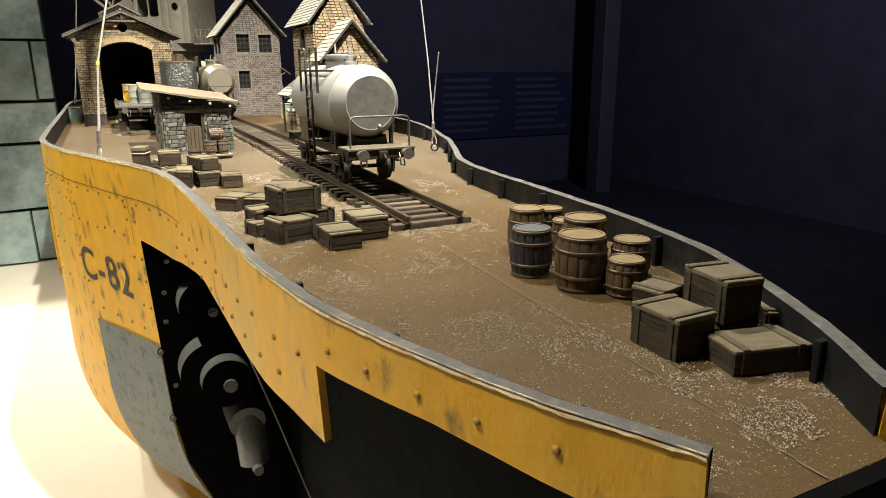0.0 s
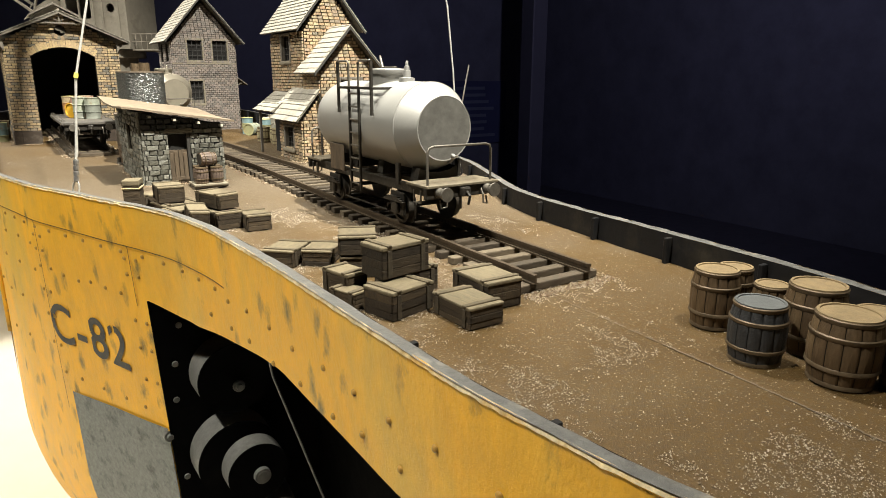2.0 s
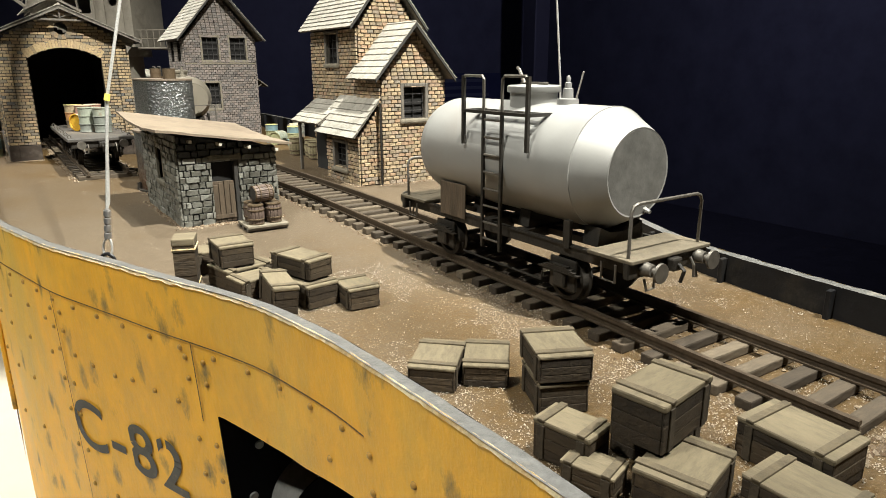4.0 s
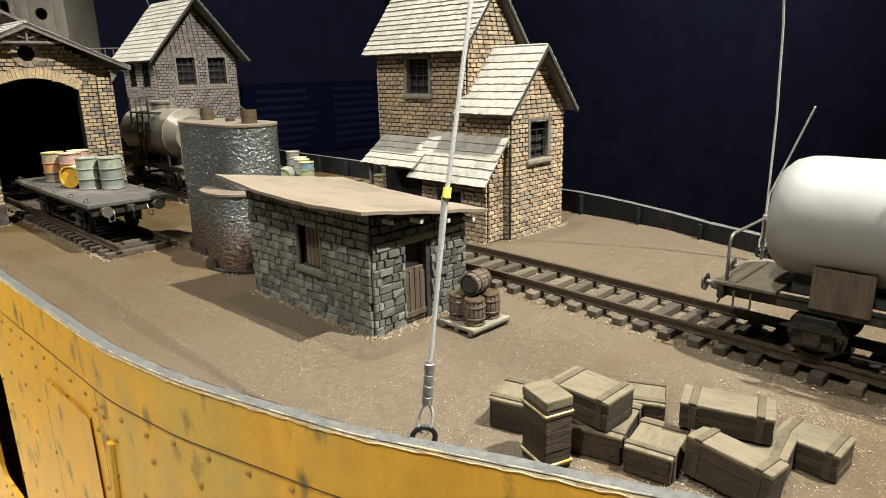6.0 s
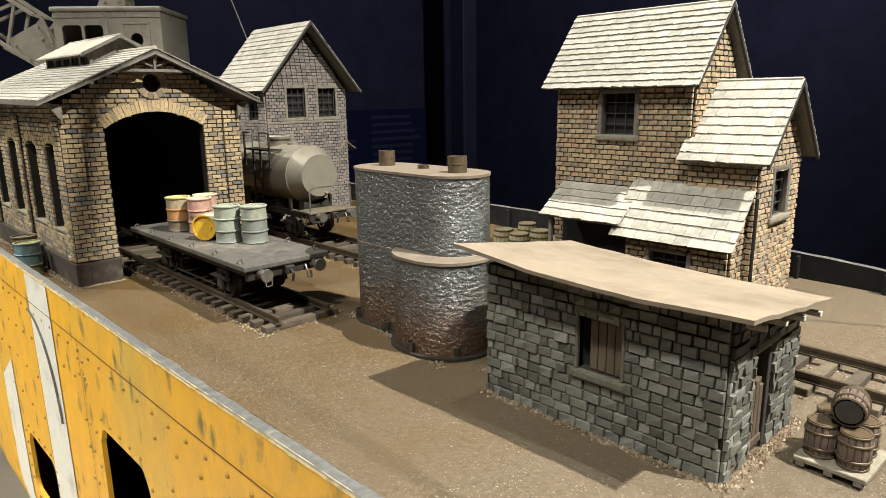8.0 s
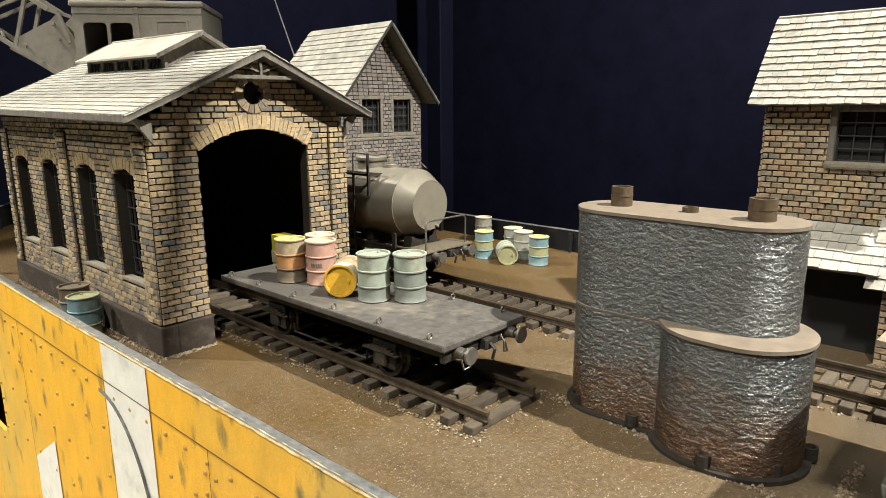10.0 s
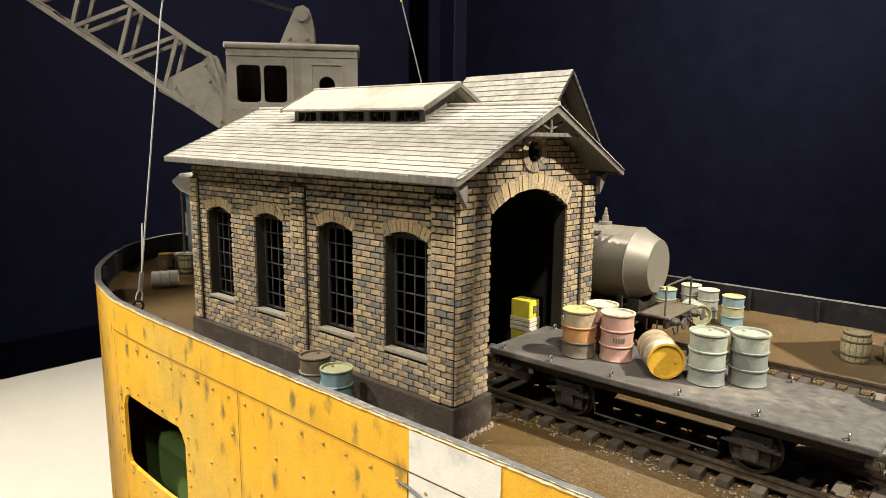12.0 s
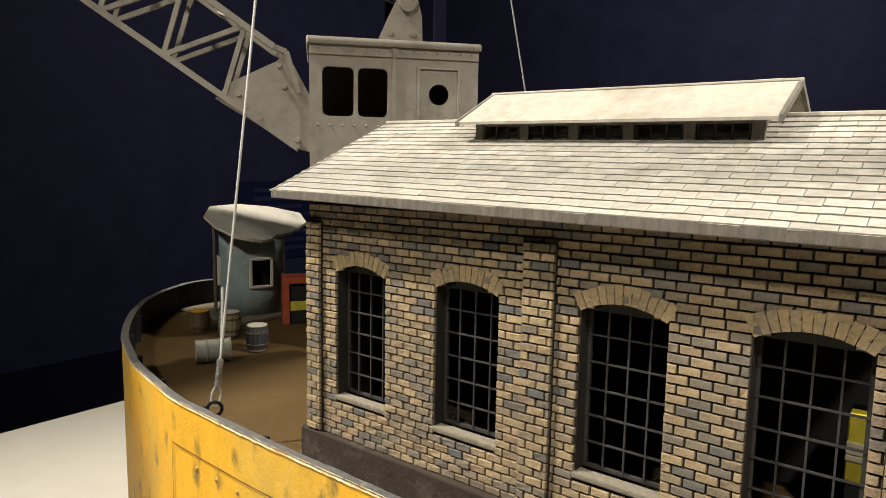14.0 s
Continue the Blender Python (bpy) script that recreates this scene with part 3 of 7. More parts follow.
def ship():
    hull = thing("ship_hull", (0, 0, -0.5), "yellow-painted model ship hull with dark openings and riveted plating", "ship", kind="structure")
    lift = Matrix.Translation((0, 0, 0.5))
    P = lambda name, mb, m, label="", smooth=False, parent=hull: part(name, mb, m, parent, label, smooth, at=lift if parent is hull else None)
    side = MB()
    bottom = lambda y: -0.46
    upper = lambda y: lerp_table(y, LOW2_Y, LOW2_Z)
    middle = lambda y: lerp_table(y, LOW1_Y, LOW1_Z)
    hull_sheet(side, 0.119, 0.281, rim_z, upper, nz=10)
    hull_sheet(side, 0.281, 2.49, rim_z, middle, nz=12)
    y = 0.728
    for a, b, zt, zb in HOLES:
        hull_sheet(side, y, a, middle, bottom, nz=20)
        rnd = lambda q, a=a, b=b, zt=zt: zt - 0.016 * max(0.0, 1 - min(q - a, b - q) / 0.014) ** 2
        rnb = lambda q, a=a, b=b, zb=zb: zb + 0.010 * max(0.0, 1 - min(q - a, b - q) / 0.010) ** 2
        hull_sheet(side, a, b, middle, rnd, ny=24, nz=4)
        hull_sheet(side, a, b, rnb, bottom, ny=24, nz=14)
        y = b
    hull_sheet(side, y, 2.49, middle, bottom, nz=20)
    for name, mb in (("port_plating", side), ("starboard_plating", mirrored(side))):
        me = mb.mesh(name, "yellow", True)
        sx = -1 if name == "port_plating" else 1
        bm = bmesh.new()
        bm.from_mesh(me)
        bmesh.ops.reverse_faces(bm, faces=[f for f in bm.faces if f.normal.x * sx < 0])
        bm.to_mesh(me)
        bm.free()
        ob = part(name, me, None, hull, "yellow paint, dirty and worn", at=lift)
        sol = ob.modifiers.new("thickness", "SOLIDIFY")
        sol.thickness, sol.offset = 0.004, -1.0
        ob.modifiers.new("crisp_edges", "EDGE_SPLIT").split_angle = radians(40)
    # rim caps, inner bulwark faces and their ribs
    ys = [0.119 + (2.49 - 0.119) * i / 780 for i in range(781)]

    def rail_strip(inset0, inset1, z0f, z1f):
        mb = MB()
        vs = []
        for q in ys:
            e = 0.004
            n = Vector((1, -(rim_x(min(q + e, 2.49)) - rim_x(q - e)) / (2 * e))).normalized()
            vs += [(min(rim_x(q) + n.x * inset0, CX), q + n.y * inset0, z0f(q)), (min(rim_x(q) + n.x * inset1, CX), q + n.y * inset1, z1f(q))]
        fs = [(2 * i, 2 * i + 1, 2 * i + 3, 2 * i + 2) for i in range(len(ys) - 1)]
        return mb.add(vs, fs)

    wob = lambda q: 0.0005 * noise.noise((q * 60, 1.3, 0))
    cap = rail_strip(-0.0006, 0.0065, lambda q: rim_z(q) + 0.0012 + wob(q), lambda q: rim_z(q) + 0.0008 + wob(q + 3))
    ragged = lambda q: 0.0010 * noise.noise((q * 150, 4.1, 0)) + 0.0006 * noise.noise((q * 420, 9.2, 0))
    chip = rail_strip(-0.0009, 0.0004, lambda q: rim_z(q) - 0.0006 + ragged(q), lambda q: rim_z(q) + 0.0013 + 0.5 * ragged(q + 5))
    inner = rail_strip(0.0066, 0.0066, lambda q: rim_z(q) + 0.0008, lambda q: deck_z(q) - 0.004)
    for tag, f in (("port", lambda m: m), ("starboard", mirrored)):
        P(tag + "_rim", f(cap), "cap", "grey rim with chipped pale edge")
        P(tag + "_rim_edge", f(chip), "chipped", "chipped pale rim edge")
        P(tag + "_bulwark", f(inner), "inner", "dark inner bulwark")
    for k in range(30):
        q = 0.16 + k * 0.078
        if q > 2.4:
            break
        for f in (lambda x: x, lambda x: 2 * CX - x):
            x = f(rim_x(q) + 0.0062)
            s = 1 if x < CX else -1
            if s > 0 and 0.45 < q < 1.9:
                continue
            P("rib", MB().box(min(x, x + s * 0.0065), q - 0.0017, deck_z(q) - 0.002, max(x, x + s * 0.0065), q + 0.0017, (rim_z(q) if s > 0 else star_z(q)) - 0.0015, bev=0.0005), "inner")
    # bow and keel
    P("bow_transom", MB().box(0.140, 0.1045, -0.13, 0.250, 0.1118, -0.0153, bev=0.0008), "black")
    P("keel", MB().box(0.10, 0.80, -0.5, 0.29, 2.30, -0.452, bev=0.004), "black")
    bot = MB()
    vs, fs = [], []
    for i, q in enumerate(ys):
        x = side_x(q, -0.46)
        vs += [(x, q, -0.459), (2 * CX - x, q, -0.459)]
        if i and q > 0.73:
            fs.append((2 * i - 2, 2 * i - 1, 2 * i + 1, 2 * i))
    P("bottom_plate", bot.add(vs, fs), "black")
    # machinery space under the bow deck
    P("bulkhead", MB().prism([(side_x(0.728, z) - 0.0002, z) for z in (-0.054, -0.16, -0.26, -0.32, -0.38, -0.42, -0.45)] + [(2 * CX - side_x(0.728, z) + 0.0002, z) for z in (-0.45, -0.42, -0.38, -0.32, -0.26, -0.16, -0.054)], 0.7265, 0.738), "black", "black bulkhead with bolts")
    # black box added so the bow openings show dark, unlit depth
    P("machinery_casing", MB().box(0.150, 0.13, -0.46, 0.240, 0.732, -0.035, bev=0.004), "black")
    cast = MB()
    for cx, cz, r, d in ((0.068, -0.126, 0.032, 0.034), (0.066, -0.203, 0.036, 0.034), (0.076, -0.209, 0.027, 0.055)):
        cast.cyl((cx, 0.733, cz), (cx, 0.733 - d, cz), r, r * 0.98, 40)
    P("casting", cast, "castiron", "dull grey rounded machine casting", True)
    P("hub", MB().cyl((0.078, 0.679, -0.211), (0.078, 0.672, -0.211), 0.0075, 0.007, 24).cyl((0.078, 0.672, -0.211), (0.078, 0.6715, -0.211), 0.005, 0.005, 20), "castiron", "", True)
    P("crank_arm", MB().cyl((0.094, 0.735, -0.262), (0.094, 0.690, -0.268), 0.022, 0.020, 28).tube([(0.095, 0.705, -0.262), (0.097, 0.695, -0.290), (0.098, 0.690, -0.318)], 0.017, 18).cyl((0.098, 0.676, -0.318), (0.098, 0.667, -0.318), 0.006, 0.0055, 18), "castiron", "dull grey crank arm with boss", True)
    cover = MB()
    for cx, cz, r, d in ((0.068, -0.126, 0.032, 0.0345), (0.066, -0.203, 0.036, 0.0345), (0.076, -0.209, 0.027, 0.0555)):
        cover.cyl((cx, 0.733 - d, cz), (cx, 0.732 - d, cz), r * 0.985, r * 0.985, 40)
    P("cover_plate", cover, "black", "", True)
    for bx, bz in ((0.032, -0.079), (0.026, -0.113), (0.070, -0.133), (0.024, -0.146), (0.016, -0.180), (0.026, -0.222), (0.02, -0.262)):
        yy = 0.700 if bx == 0.070 else 0.733
        P("bolt", MB().cyl((bx, yy, bz), (bx, yy - 0.005, bz), 0.0055, 0.005, 14).cyl((bx, yy - 0.005, bz), (bx, yy - 0.008, bz), 0.003, 0.0025, 10), "castiron", "", True)
    P("lever_rod", MB().tube([(0.066, 0.6, -0.06), (0.069, 0.6, -0.084), (0.11, 0.6, -0.221), (0.16, 0.6, -0.40)], 0.0008, 6), "castiron")
    P("green_tank", MB().box(-0.06, 1.86, -0.30, 0.04, 2.10, -0.135, bev=0.012), "green", "green shape inside the hull opening")
    # plate seams along and across
    def seam(y0, y1, z0, z1, name="seam"):
        mb = MB()
        hull_sheet(mb, y0, y1, lambda q: z0(q), lambda q: z1(q), out=0.0010, nz=2)
        P(name, mb, "groove")
    L0 = lambda q: lerp_table(q, [0.55, 0.75, 0.95, 1.45, 2.1], [-0.014, -0.0085, -0.004, -0.0025, 0.001])
    seam(0.60, 2.06, lambda q: L0(q) + 0.00045, lambda q: L0(q) - 0.00045)
    for q, za, zb in ((0.740, 0.0, -0.06), (0.880, 0.0, -0.20), (1.068, 0.0, -0.30), (1.180, -0.05, -0.40), (1.449, 0.0, -0.30), (1.598, 0.0, -0.34), (1.80, 0.002, -0.30), (2.06, 0.002, -0.36)):
        seam(q - 0.0004, q + 0.0004, lambda y, za=za: L0(y) + za, lambda y, zb=zb: zb, "upright_seam")
    # painted marks
    mb = MB()
    hull_sheet(mb, 1.524, 1.597, lambda q: rim_z(q) - 0.0015, lambda q: -0.42, out=0.0008, nz=20)
    P("white_stripe", mb, "white", "worn white painted stripe")
    mb = MB()
    hull_sheet(mb, 1.735, 1.80, lambda q: -0.10 - (q - 1.735) * 0.6, lambda q: -0.40, out=0.0008, nz=12)
    P("white_stripe", mb, "white", "worn white painted stripe")
    mb = MB()
    hull_sheet(mb, 0.7285, 0.866, lambda q: -0.172 - (q - 0.7285) * 0.04, lambda q: -0.44, out=0.0012, nz=14)
    P("grey_patch", mb, "greyplate", "rough grey repair plate")
    # curved groove across the white stripe
    arc = [(-0.1005 - 0.0006, 1.606 - 0.075 * math.sin(t), -0.012 - 0.10 * (1 - math.cos(t))) for t in [i * 0.08 for i in range(20)]]
    P("curved_weld", MB().tube(arc, 0.0011, 6), "cap")
    P("raised_pipe", MB().tube([(-0.0935, 1.055, -0.035), (-0.0945, 1.062, -0.10), (-0.0945, 1.066, -0.17)], 0.003, 8), "yellow", "", True)
    # raised rectangle of plate amidships
    mb = MB()
    hull_sheet(mb, 1.085, 1.175, lambda q: -0.030 - 0.006 * max(0, 1 - (1.175 - q) / 0.01), lambda q: -0.24, out=0.0016, nz=10)
    P("doubler_plate", mb, "yellow", "raised yellow doubler plate", True)
    # stencilled hull number
    cu = bpy.data.curves.new("stencil", "FONT")
    cu.body, cu.size, cu.extrude, cu.align_x, cu.align_y = "C-82", 0.060, 0.0, "LEFT", "TOP"
    cu.space_character = 1.08
    cu.offset = 0.0007
    tmp = bpy.data.objects.new("stencil", cu)
    me = bpy.data.meshes.new_from_object(tmp)
    bpy.data.objects.remove(tmp)
    bm = bmesh.new()
    bm.from_mesh(me)
    xs = [v.co.x for v in bm.verts]
    wide = max(xs) - min(xs)
    for k in range(1, 24):
        bmesh.ops.bisect_plane(bm, geom=bm.verts[:] + bm.edges[:] + bm.faces[:], plane_co=(min(xs) + wide * k / 24, 0, 0), plane_no=(1, 0, 0))
    # the bridges that a stencil leaves in its round letters
    gaps = [(0.04, 0.13, -0.020, -0.0245), (0.20, 0.27, -0.020, -0.0245), (0.515, 0.560, 0.0, -0.060), (0.835, 0.870, 0.0, -0.022)]
    for a, b, z1, z0 in gaps:
        for q in (min(xs) + wide * a, min(xs) + wide * b):
            bmesh.ops.bisect_plane(bm, geom=bm.verts[:] + bm.edges[:] + bm.faces[:], plane_co=(q, 0, 0), plane_no=(1, 0, 0))
        for q in (z0, z1):
            bmesh.ops.bisect_plane(bm, geom=bm.verts[:] + bm.edges[:] + bm.faces[:], plane_co=(0, q, 0), plane_no=(0, 1, 0))
    cut = []
    for f in bm.faces:
        c = f.calc_center_median()
        u = (c.x - min(xs)) / wide
        if any(a < u < b and z0 < c.y < z1 for a, b, z1, z0 in gaps if b - a > 0.05) or any(abs(u - (a + b) / 2) < 0.012 and z0 < c.y < z1 for a, b, z1, z0 in gaps if b - a < 0.05):
            cut.append(f)
    bmesh.ops.delete(bm, geom=cut, context="FACES")
    for v in bm.verts:
        u = (v.co.x - min(xs)) / wide
        y, z = 0.8810 - 0.116 * u, -0.0790 - 0.0035 * u + v.co.y * 0.93
        v.co = (side_x(y, z) - 0.0009, y, z)
    bm.to_mesh(me)
    bm.free()
    me.materials.append(M["letter"])
    ob = new("painted_number", me)
    ob.parent = hull
    ob.matrix_local = lift
    tagged(ob, "dark stencilled hull number C-82")
    # rivets in rows: one shared mesh
    rv = MB().lathe([(0.0019, 0.0), (0.0018, 0.0006), (0.0011, 0.0013), (0.0003, 0.0015)], 8).mesh("rivet", "rivet", True)
    rr = random.Random(3)
    spots = []
    q = 0.62
    while q < 2.05:
        for dz in ((-0.006,) if q < 1.0 else (-0.010,)):
            spots.append((q, L0(q) + dz))
        q += 0.026
    for q0, q1, z, st in ((0.76, 0.90, -0.052, 0.021), (0.755, 0.88, -0.160, 0.030), (0.90, 1.30, -0.030, 0.036), (0.90, 1.30, -0.058, 0.036), (0.95, 1.30, -0.095, 0.04), (0.95, 1.30, -0.14, 0.05), (1.44, 1.52, -0.04, 0.03),
                          (1.61, 1.90, -0.045, 0.035), (1.61, 1.88, -0.085, 0.04), (1.61, 1.88, -0.13, 0.045), (0.30, 0.60, -0.020, 0.034), (0.33, 0.66, -0.042, 0.033), (0.16, 0.28, -0.008, 0.03)):
        q = q0
        while q < q1:
            spots.append((q, z + rr.uniform(-0.002, 0.002)))
            q += st * rr.uniform(0.85, 1.15)
    for a, b, zt, zb in HOLES:
        for i in range(5):
            spots.append((a - 0.007, zt + (zb - zt) * (i + 0.3) / 5))
            spots.append((b + 0.007, zt + (zb - zt) * (i + 0.3) / 5))
            spots.append((a + (b - a) * (i + 0.5) / 5, zt + 0.008))
            spots.append((a + (b - a) * (i + 0.5) / 5, zb - 0.008))
    for q in (0.747, 0.733, 0.887, 0.873, 1.455, 1.443, 1.075, 1.061):
        for z in (-0.02, -0.034, -0.075, -0.10, -0.13):
            spots.append((q, z))
    for q, z in spots[:295]:
        e = 0.003
        n = Vector((-1, (rim_x(q + e) - rim_x(q - e)) / (2 * e), 0)).normalized()
        m = n.to_track_quat("Z", "Y").to_matrix().to_4x4()
        part("rivet", rv, None, hull, at=lift @ Matrix.Translation((side_x(q, z), q, z)) @ m)
    # the deck, one sheet between the bulwarks
    mb = MB()
    cols = 30
    yy = [0.112 + (2.486 - 0.112) * i / 200 for i in range(201)]
    vs = []
    for q in yy:
        x0, x1 = rim_x(q) + 0.006, 2 * CX - rim_x(q) - 0.006
        if x0 > CX:
            x0 = x1 = CX
        for k in range(cols + 1):
            x = x0 + (x1 - x0) * k / cols
            vs.append((x, q, deck_z(q) + 0.0006 * noise.noise((x * 30, q * 30, 0)) - 0.0004))
    fs = [(i * (cols + 1) + k, i * (cols + 1) + k + 1, (i + 1) * (cols + 1) + k + 1, (i + 1) * (cols + 1) + k) for i in range(len(yy) - 1) for k in range(cols)]
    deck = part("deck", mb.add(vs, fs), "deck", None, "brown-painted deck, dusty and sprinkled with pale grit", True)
    tagged(deck, category="deck", kind="structure")
    # scored plank line across the bow deck
    line = MB()
    for i in range(40):
        q = 0.113 + i * 0.0115
        x = 0.1994 + 0.030 * (q - 0.16) + 0.0006 * noise.noise((q * 50, 3, 0))
        line.box(x - 0.0004, q, deck_z(q) + 0.0001, x + 0.0004, q + (0.0115 if i < 22 else 0.0085), deck_z(q) + 0.00035)
    tagged(part("deck_score", line, "silotop", None, "pale scored line on the deck"), category="mark", kind="structure")


# ---- railway ----
def track(xc, y0, y1, step, label):
    tr = thing("railway_track", (xc, y0, deck_z(y0)), label, "track", group="railway tracks", kind="structure")
    base = deck_z(y0)
    for s in (-1, 1):
        mb = MB()
        n = max(2, int((y1 - y0) / 0.05))
        for i in range(n):
            a, b = (y1 - y0) * i / n, (y1 - y0) * (i + 1) / n
            za, zb = deck_z(y0 + a) - base, deck_z(y0 + b) - base
            for w, l, h in ((0.0052, 0.0052, 0.0062), (0.0014, 0.0062, 0.0092), (0.0030, 0.0092, 0.0114)):
                xs = s * 0.0240
                mb.add([(xs - w / 2, a, za + l), (xs + w / 2, a, za + l), (xs + w / 2, a, za + h), (xs - w / 2, a, za + h), (xs - w / 2, b, zb + l), (xs + w / 2, b, zb + l), (xs + w / 2, b, zb + h), (xs - w / 2, b, zb + h)],
                       [(0, 1, 2, 3), (7, 6, 5, 4), (0, 4, 5, 1), (1, 5, 6, 2), (2, 6, 7, 3), (3, 7, 4, 0)])
        part("rail", mb, "rail", tr)
    rr = random.Random(int(xc * 1000))
    slp = [MB().box(-0.036, -0.0041, 0, 0.036 + d, 0.0041, 0.0052, bev=0.0007).mesh("sleeper", "sleeper") for d in (-0.001, 0.0, 0.0012)]
    k = 0
    while y0 + 0.006 + k * step < y1:
        q = 0.006 + k * step
        part("sleeper", slp[k % 3], None, tr, at=Matrix.Translation((rr.uniform(-0.001, 0.001), q + rr.uniform(-0.0007, 0.0007), deck_z(y0 + q) - base - 0.0004)) @ Matrix.Rotation(rr.uniform(-0.03, 0.03), 4, "Z"))
        k += 1
    # grit heaped along the sleeper ends
    mb = MB()
    for i in range(3400):
        s = rr.choice((-1, 1))
        q = rr.uniform(-0.008, y1 - y0)
        x = s * (0.037 + abs(rr.gauss(0, 0.0035))) if rr.random() < 0.55 else rr.uniform(-0.034, 0.034)
        h = rr.uniform(0.0004, 0.0013)
        z = deck_z(y0 + q) - base
        a = rr.uniform(0, 6.28)
        vs = [(x + h * 1.2 * math.cos(a + t), q + h * 1.2 * math.sin(a + t), z) for t in (0, 2.1, 4.2)] + [(x, q, z + h)]
        mb.add(vs, [(0, 1, 3), (1, 2, 3), (2, 0, 3)])
    tagged(part("ballast_grit", mb, "ballast", tr), kind="stuff")


def wheelset(parent, y, r=0.0145):
    m = Matrix.Rotation(radians(90), 4, "Y")
    for s in (-1, 1):
        f = Matrix.Translation((s * 0.0235, y, r)) @ (m if s > 0 else Matrix.Rotation(radians(-90), 4, "Y"))
        w = part("wheel", MB().lathe([(0.004, -0.0045), (r + 0.0016, -0.004), (r + 0.0016, -0.003), (r, -0.0022), (r - 0.0003, 0.0022), (r - 0.003, 0.0022), (r - 0.0034, 0.0), (0.005, 0.0002), (0.0035, 0.003)], 28, f), "iron", parent, "", True)
        part("axle_guard", MB().box(s * 0.0285 - 0.001, y - 0.011, 0.008, s * 0.0285 + 0.001, y + 0.011, 0.027, bev=0.0006).box(s * 0.031 - 0.002, y - 0.005, 0.010, s * 0.031 + 0.002, y + 0.005, 0.0195, bev=0.001), "iron", parent)
        sp = MB()
        for k in range(4):
            l = 0.017 - 0.0032 * k
            sp.box(s * 0.032 - 0.0016, y - l, 0.0215 + 0.0011 * k - 0.002, s * 0.032 + 0.0016, y + l, 0.0224 + 0.0011 * k - 0.002)
        part("leaf_spring", sp, "iron", parent)
    part("axle", MB().cyl((-0.024, y, r), (0.024, y, r), 0.002, None, 10), "iron", parent)


def buffers(parent, y, d, z, bx=0.0255):
    for s in (-1, 1):
        b = part("buffer", MB().cyl((s * bx, y, z), (s * bx, y + d * 0.007, z), 0.0042, 0.0034, 14).cyl((s * bx, y + d * 0.007, z), (s * bx, y + d * 0.011, z), 0.002, None, 10)
                 .cyl((s * bx, y + d * 0.011, z), (s * bx, y + d * 0.0125, z), 0.0056, 0.0054, 18), "rod", parent, "", True)
        part("brake_hose", MB().tube([(s * 0.017, y + d * 0.001, z), (s * 0.017, y + d * 0.004, z - 0.004), (s * 0.0175, y + d * 0.004, z - 0.011), (s * 0.022, y + d * 0.003, z - 0.012), (s * 0.022, y + d * 0.001, z - 0.006)], 0.0008, 6), "rod", parent)
    part("coupling", MB().box(-0.004, min(y, y + d * 0.006), z - 0.004, 0.004, max(y, y + d * 0.006), z + 0.003, bev=0.001).tube([(0, y + d * 0.006, z), (0, y + d * 0.010, z - 0.003), (0, y + d * 0.008, z - 0.010)], 0.0011, 6), "iron", parent)


def underframe(parent, length, top, wheels, half=0.037):
    for s in (-1, 1):
        part("solebar", MB().box(s * (half - 0.0065) - 0.0015, 0.003, top - 0.0075, s * (half - 0.0065) + 0.0015, length - 0.003, top, bev=0.0005).box(s * (half - 0.005) - 0.001, 0.003, top - 0.0013, s * (half - 0.005) + 0.001, length - 0.003, top - 0.0002), "iron", parent)
    for k, y in enumerate((0.0, length - 0.004)):
        part("buffer_beam", MB().box(-half, y, top - 0.0085, half, y + 0.004, top + 0.001, bev=0.0007), "iron", parent)
    part("cross_member", MB().box(0.007 - half, length * 0.40, top - 0.007, half - 0.007, length * 0.44, top - 0.001).box(0.007 - half, length * 0.56, top - 0.007, half - 0.007, length * 0.60, top - 0.001).box(-0.004, 0.004, top - 0.006, 0.004, length - 0.004, top - 0.002), "iron", parent)
    for y in wheels:
        wheelset(parent, y)
    part("brake_rigging", MB().tube([(-0.027, wheels[0] + 0.02, 0.014), (-0.027, wheels[0] + 0.02, 0.008), (-0.027, wheels[1] - 0.02, 0.008), (-0.027, wheels[1] - 0.02, 0.014)], 0.0008, 6), "iron", parent)
    buffers(parent, 0.0, -1, top - 0.0035, half - 0.0115)
    buffers(parent, length, 1, top - 0.0035, half - 0.0115)


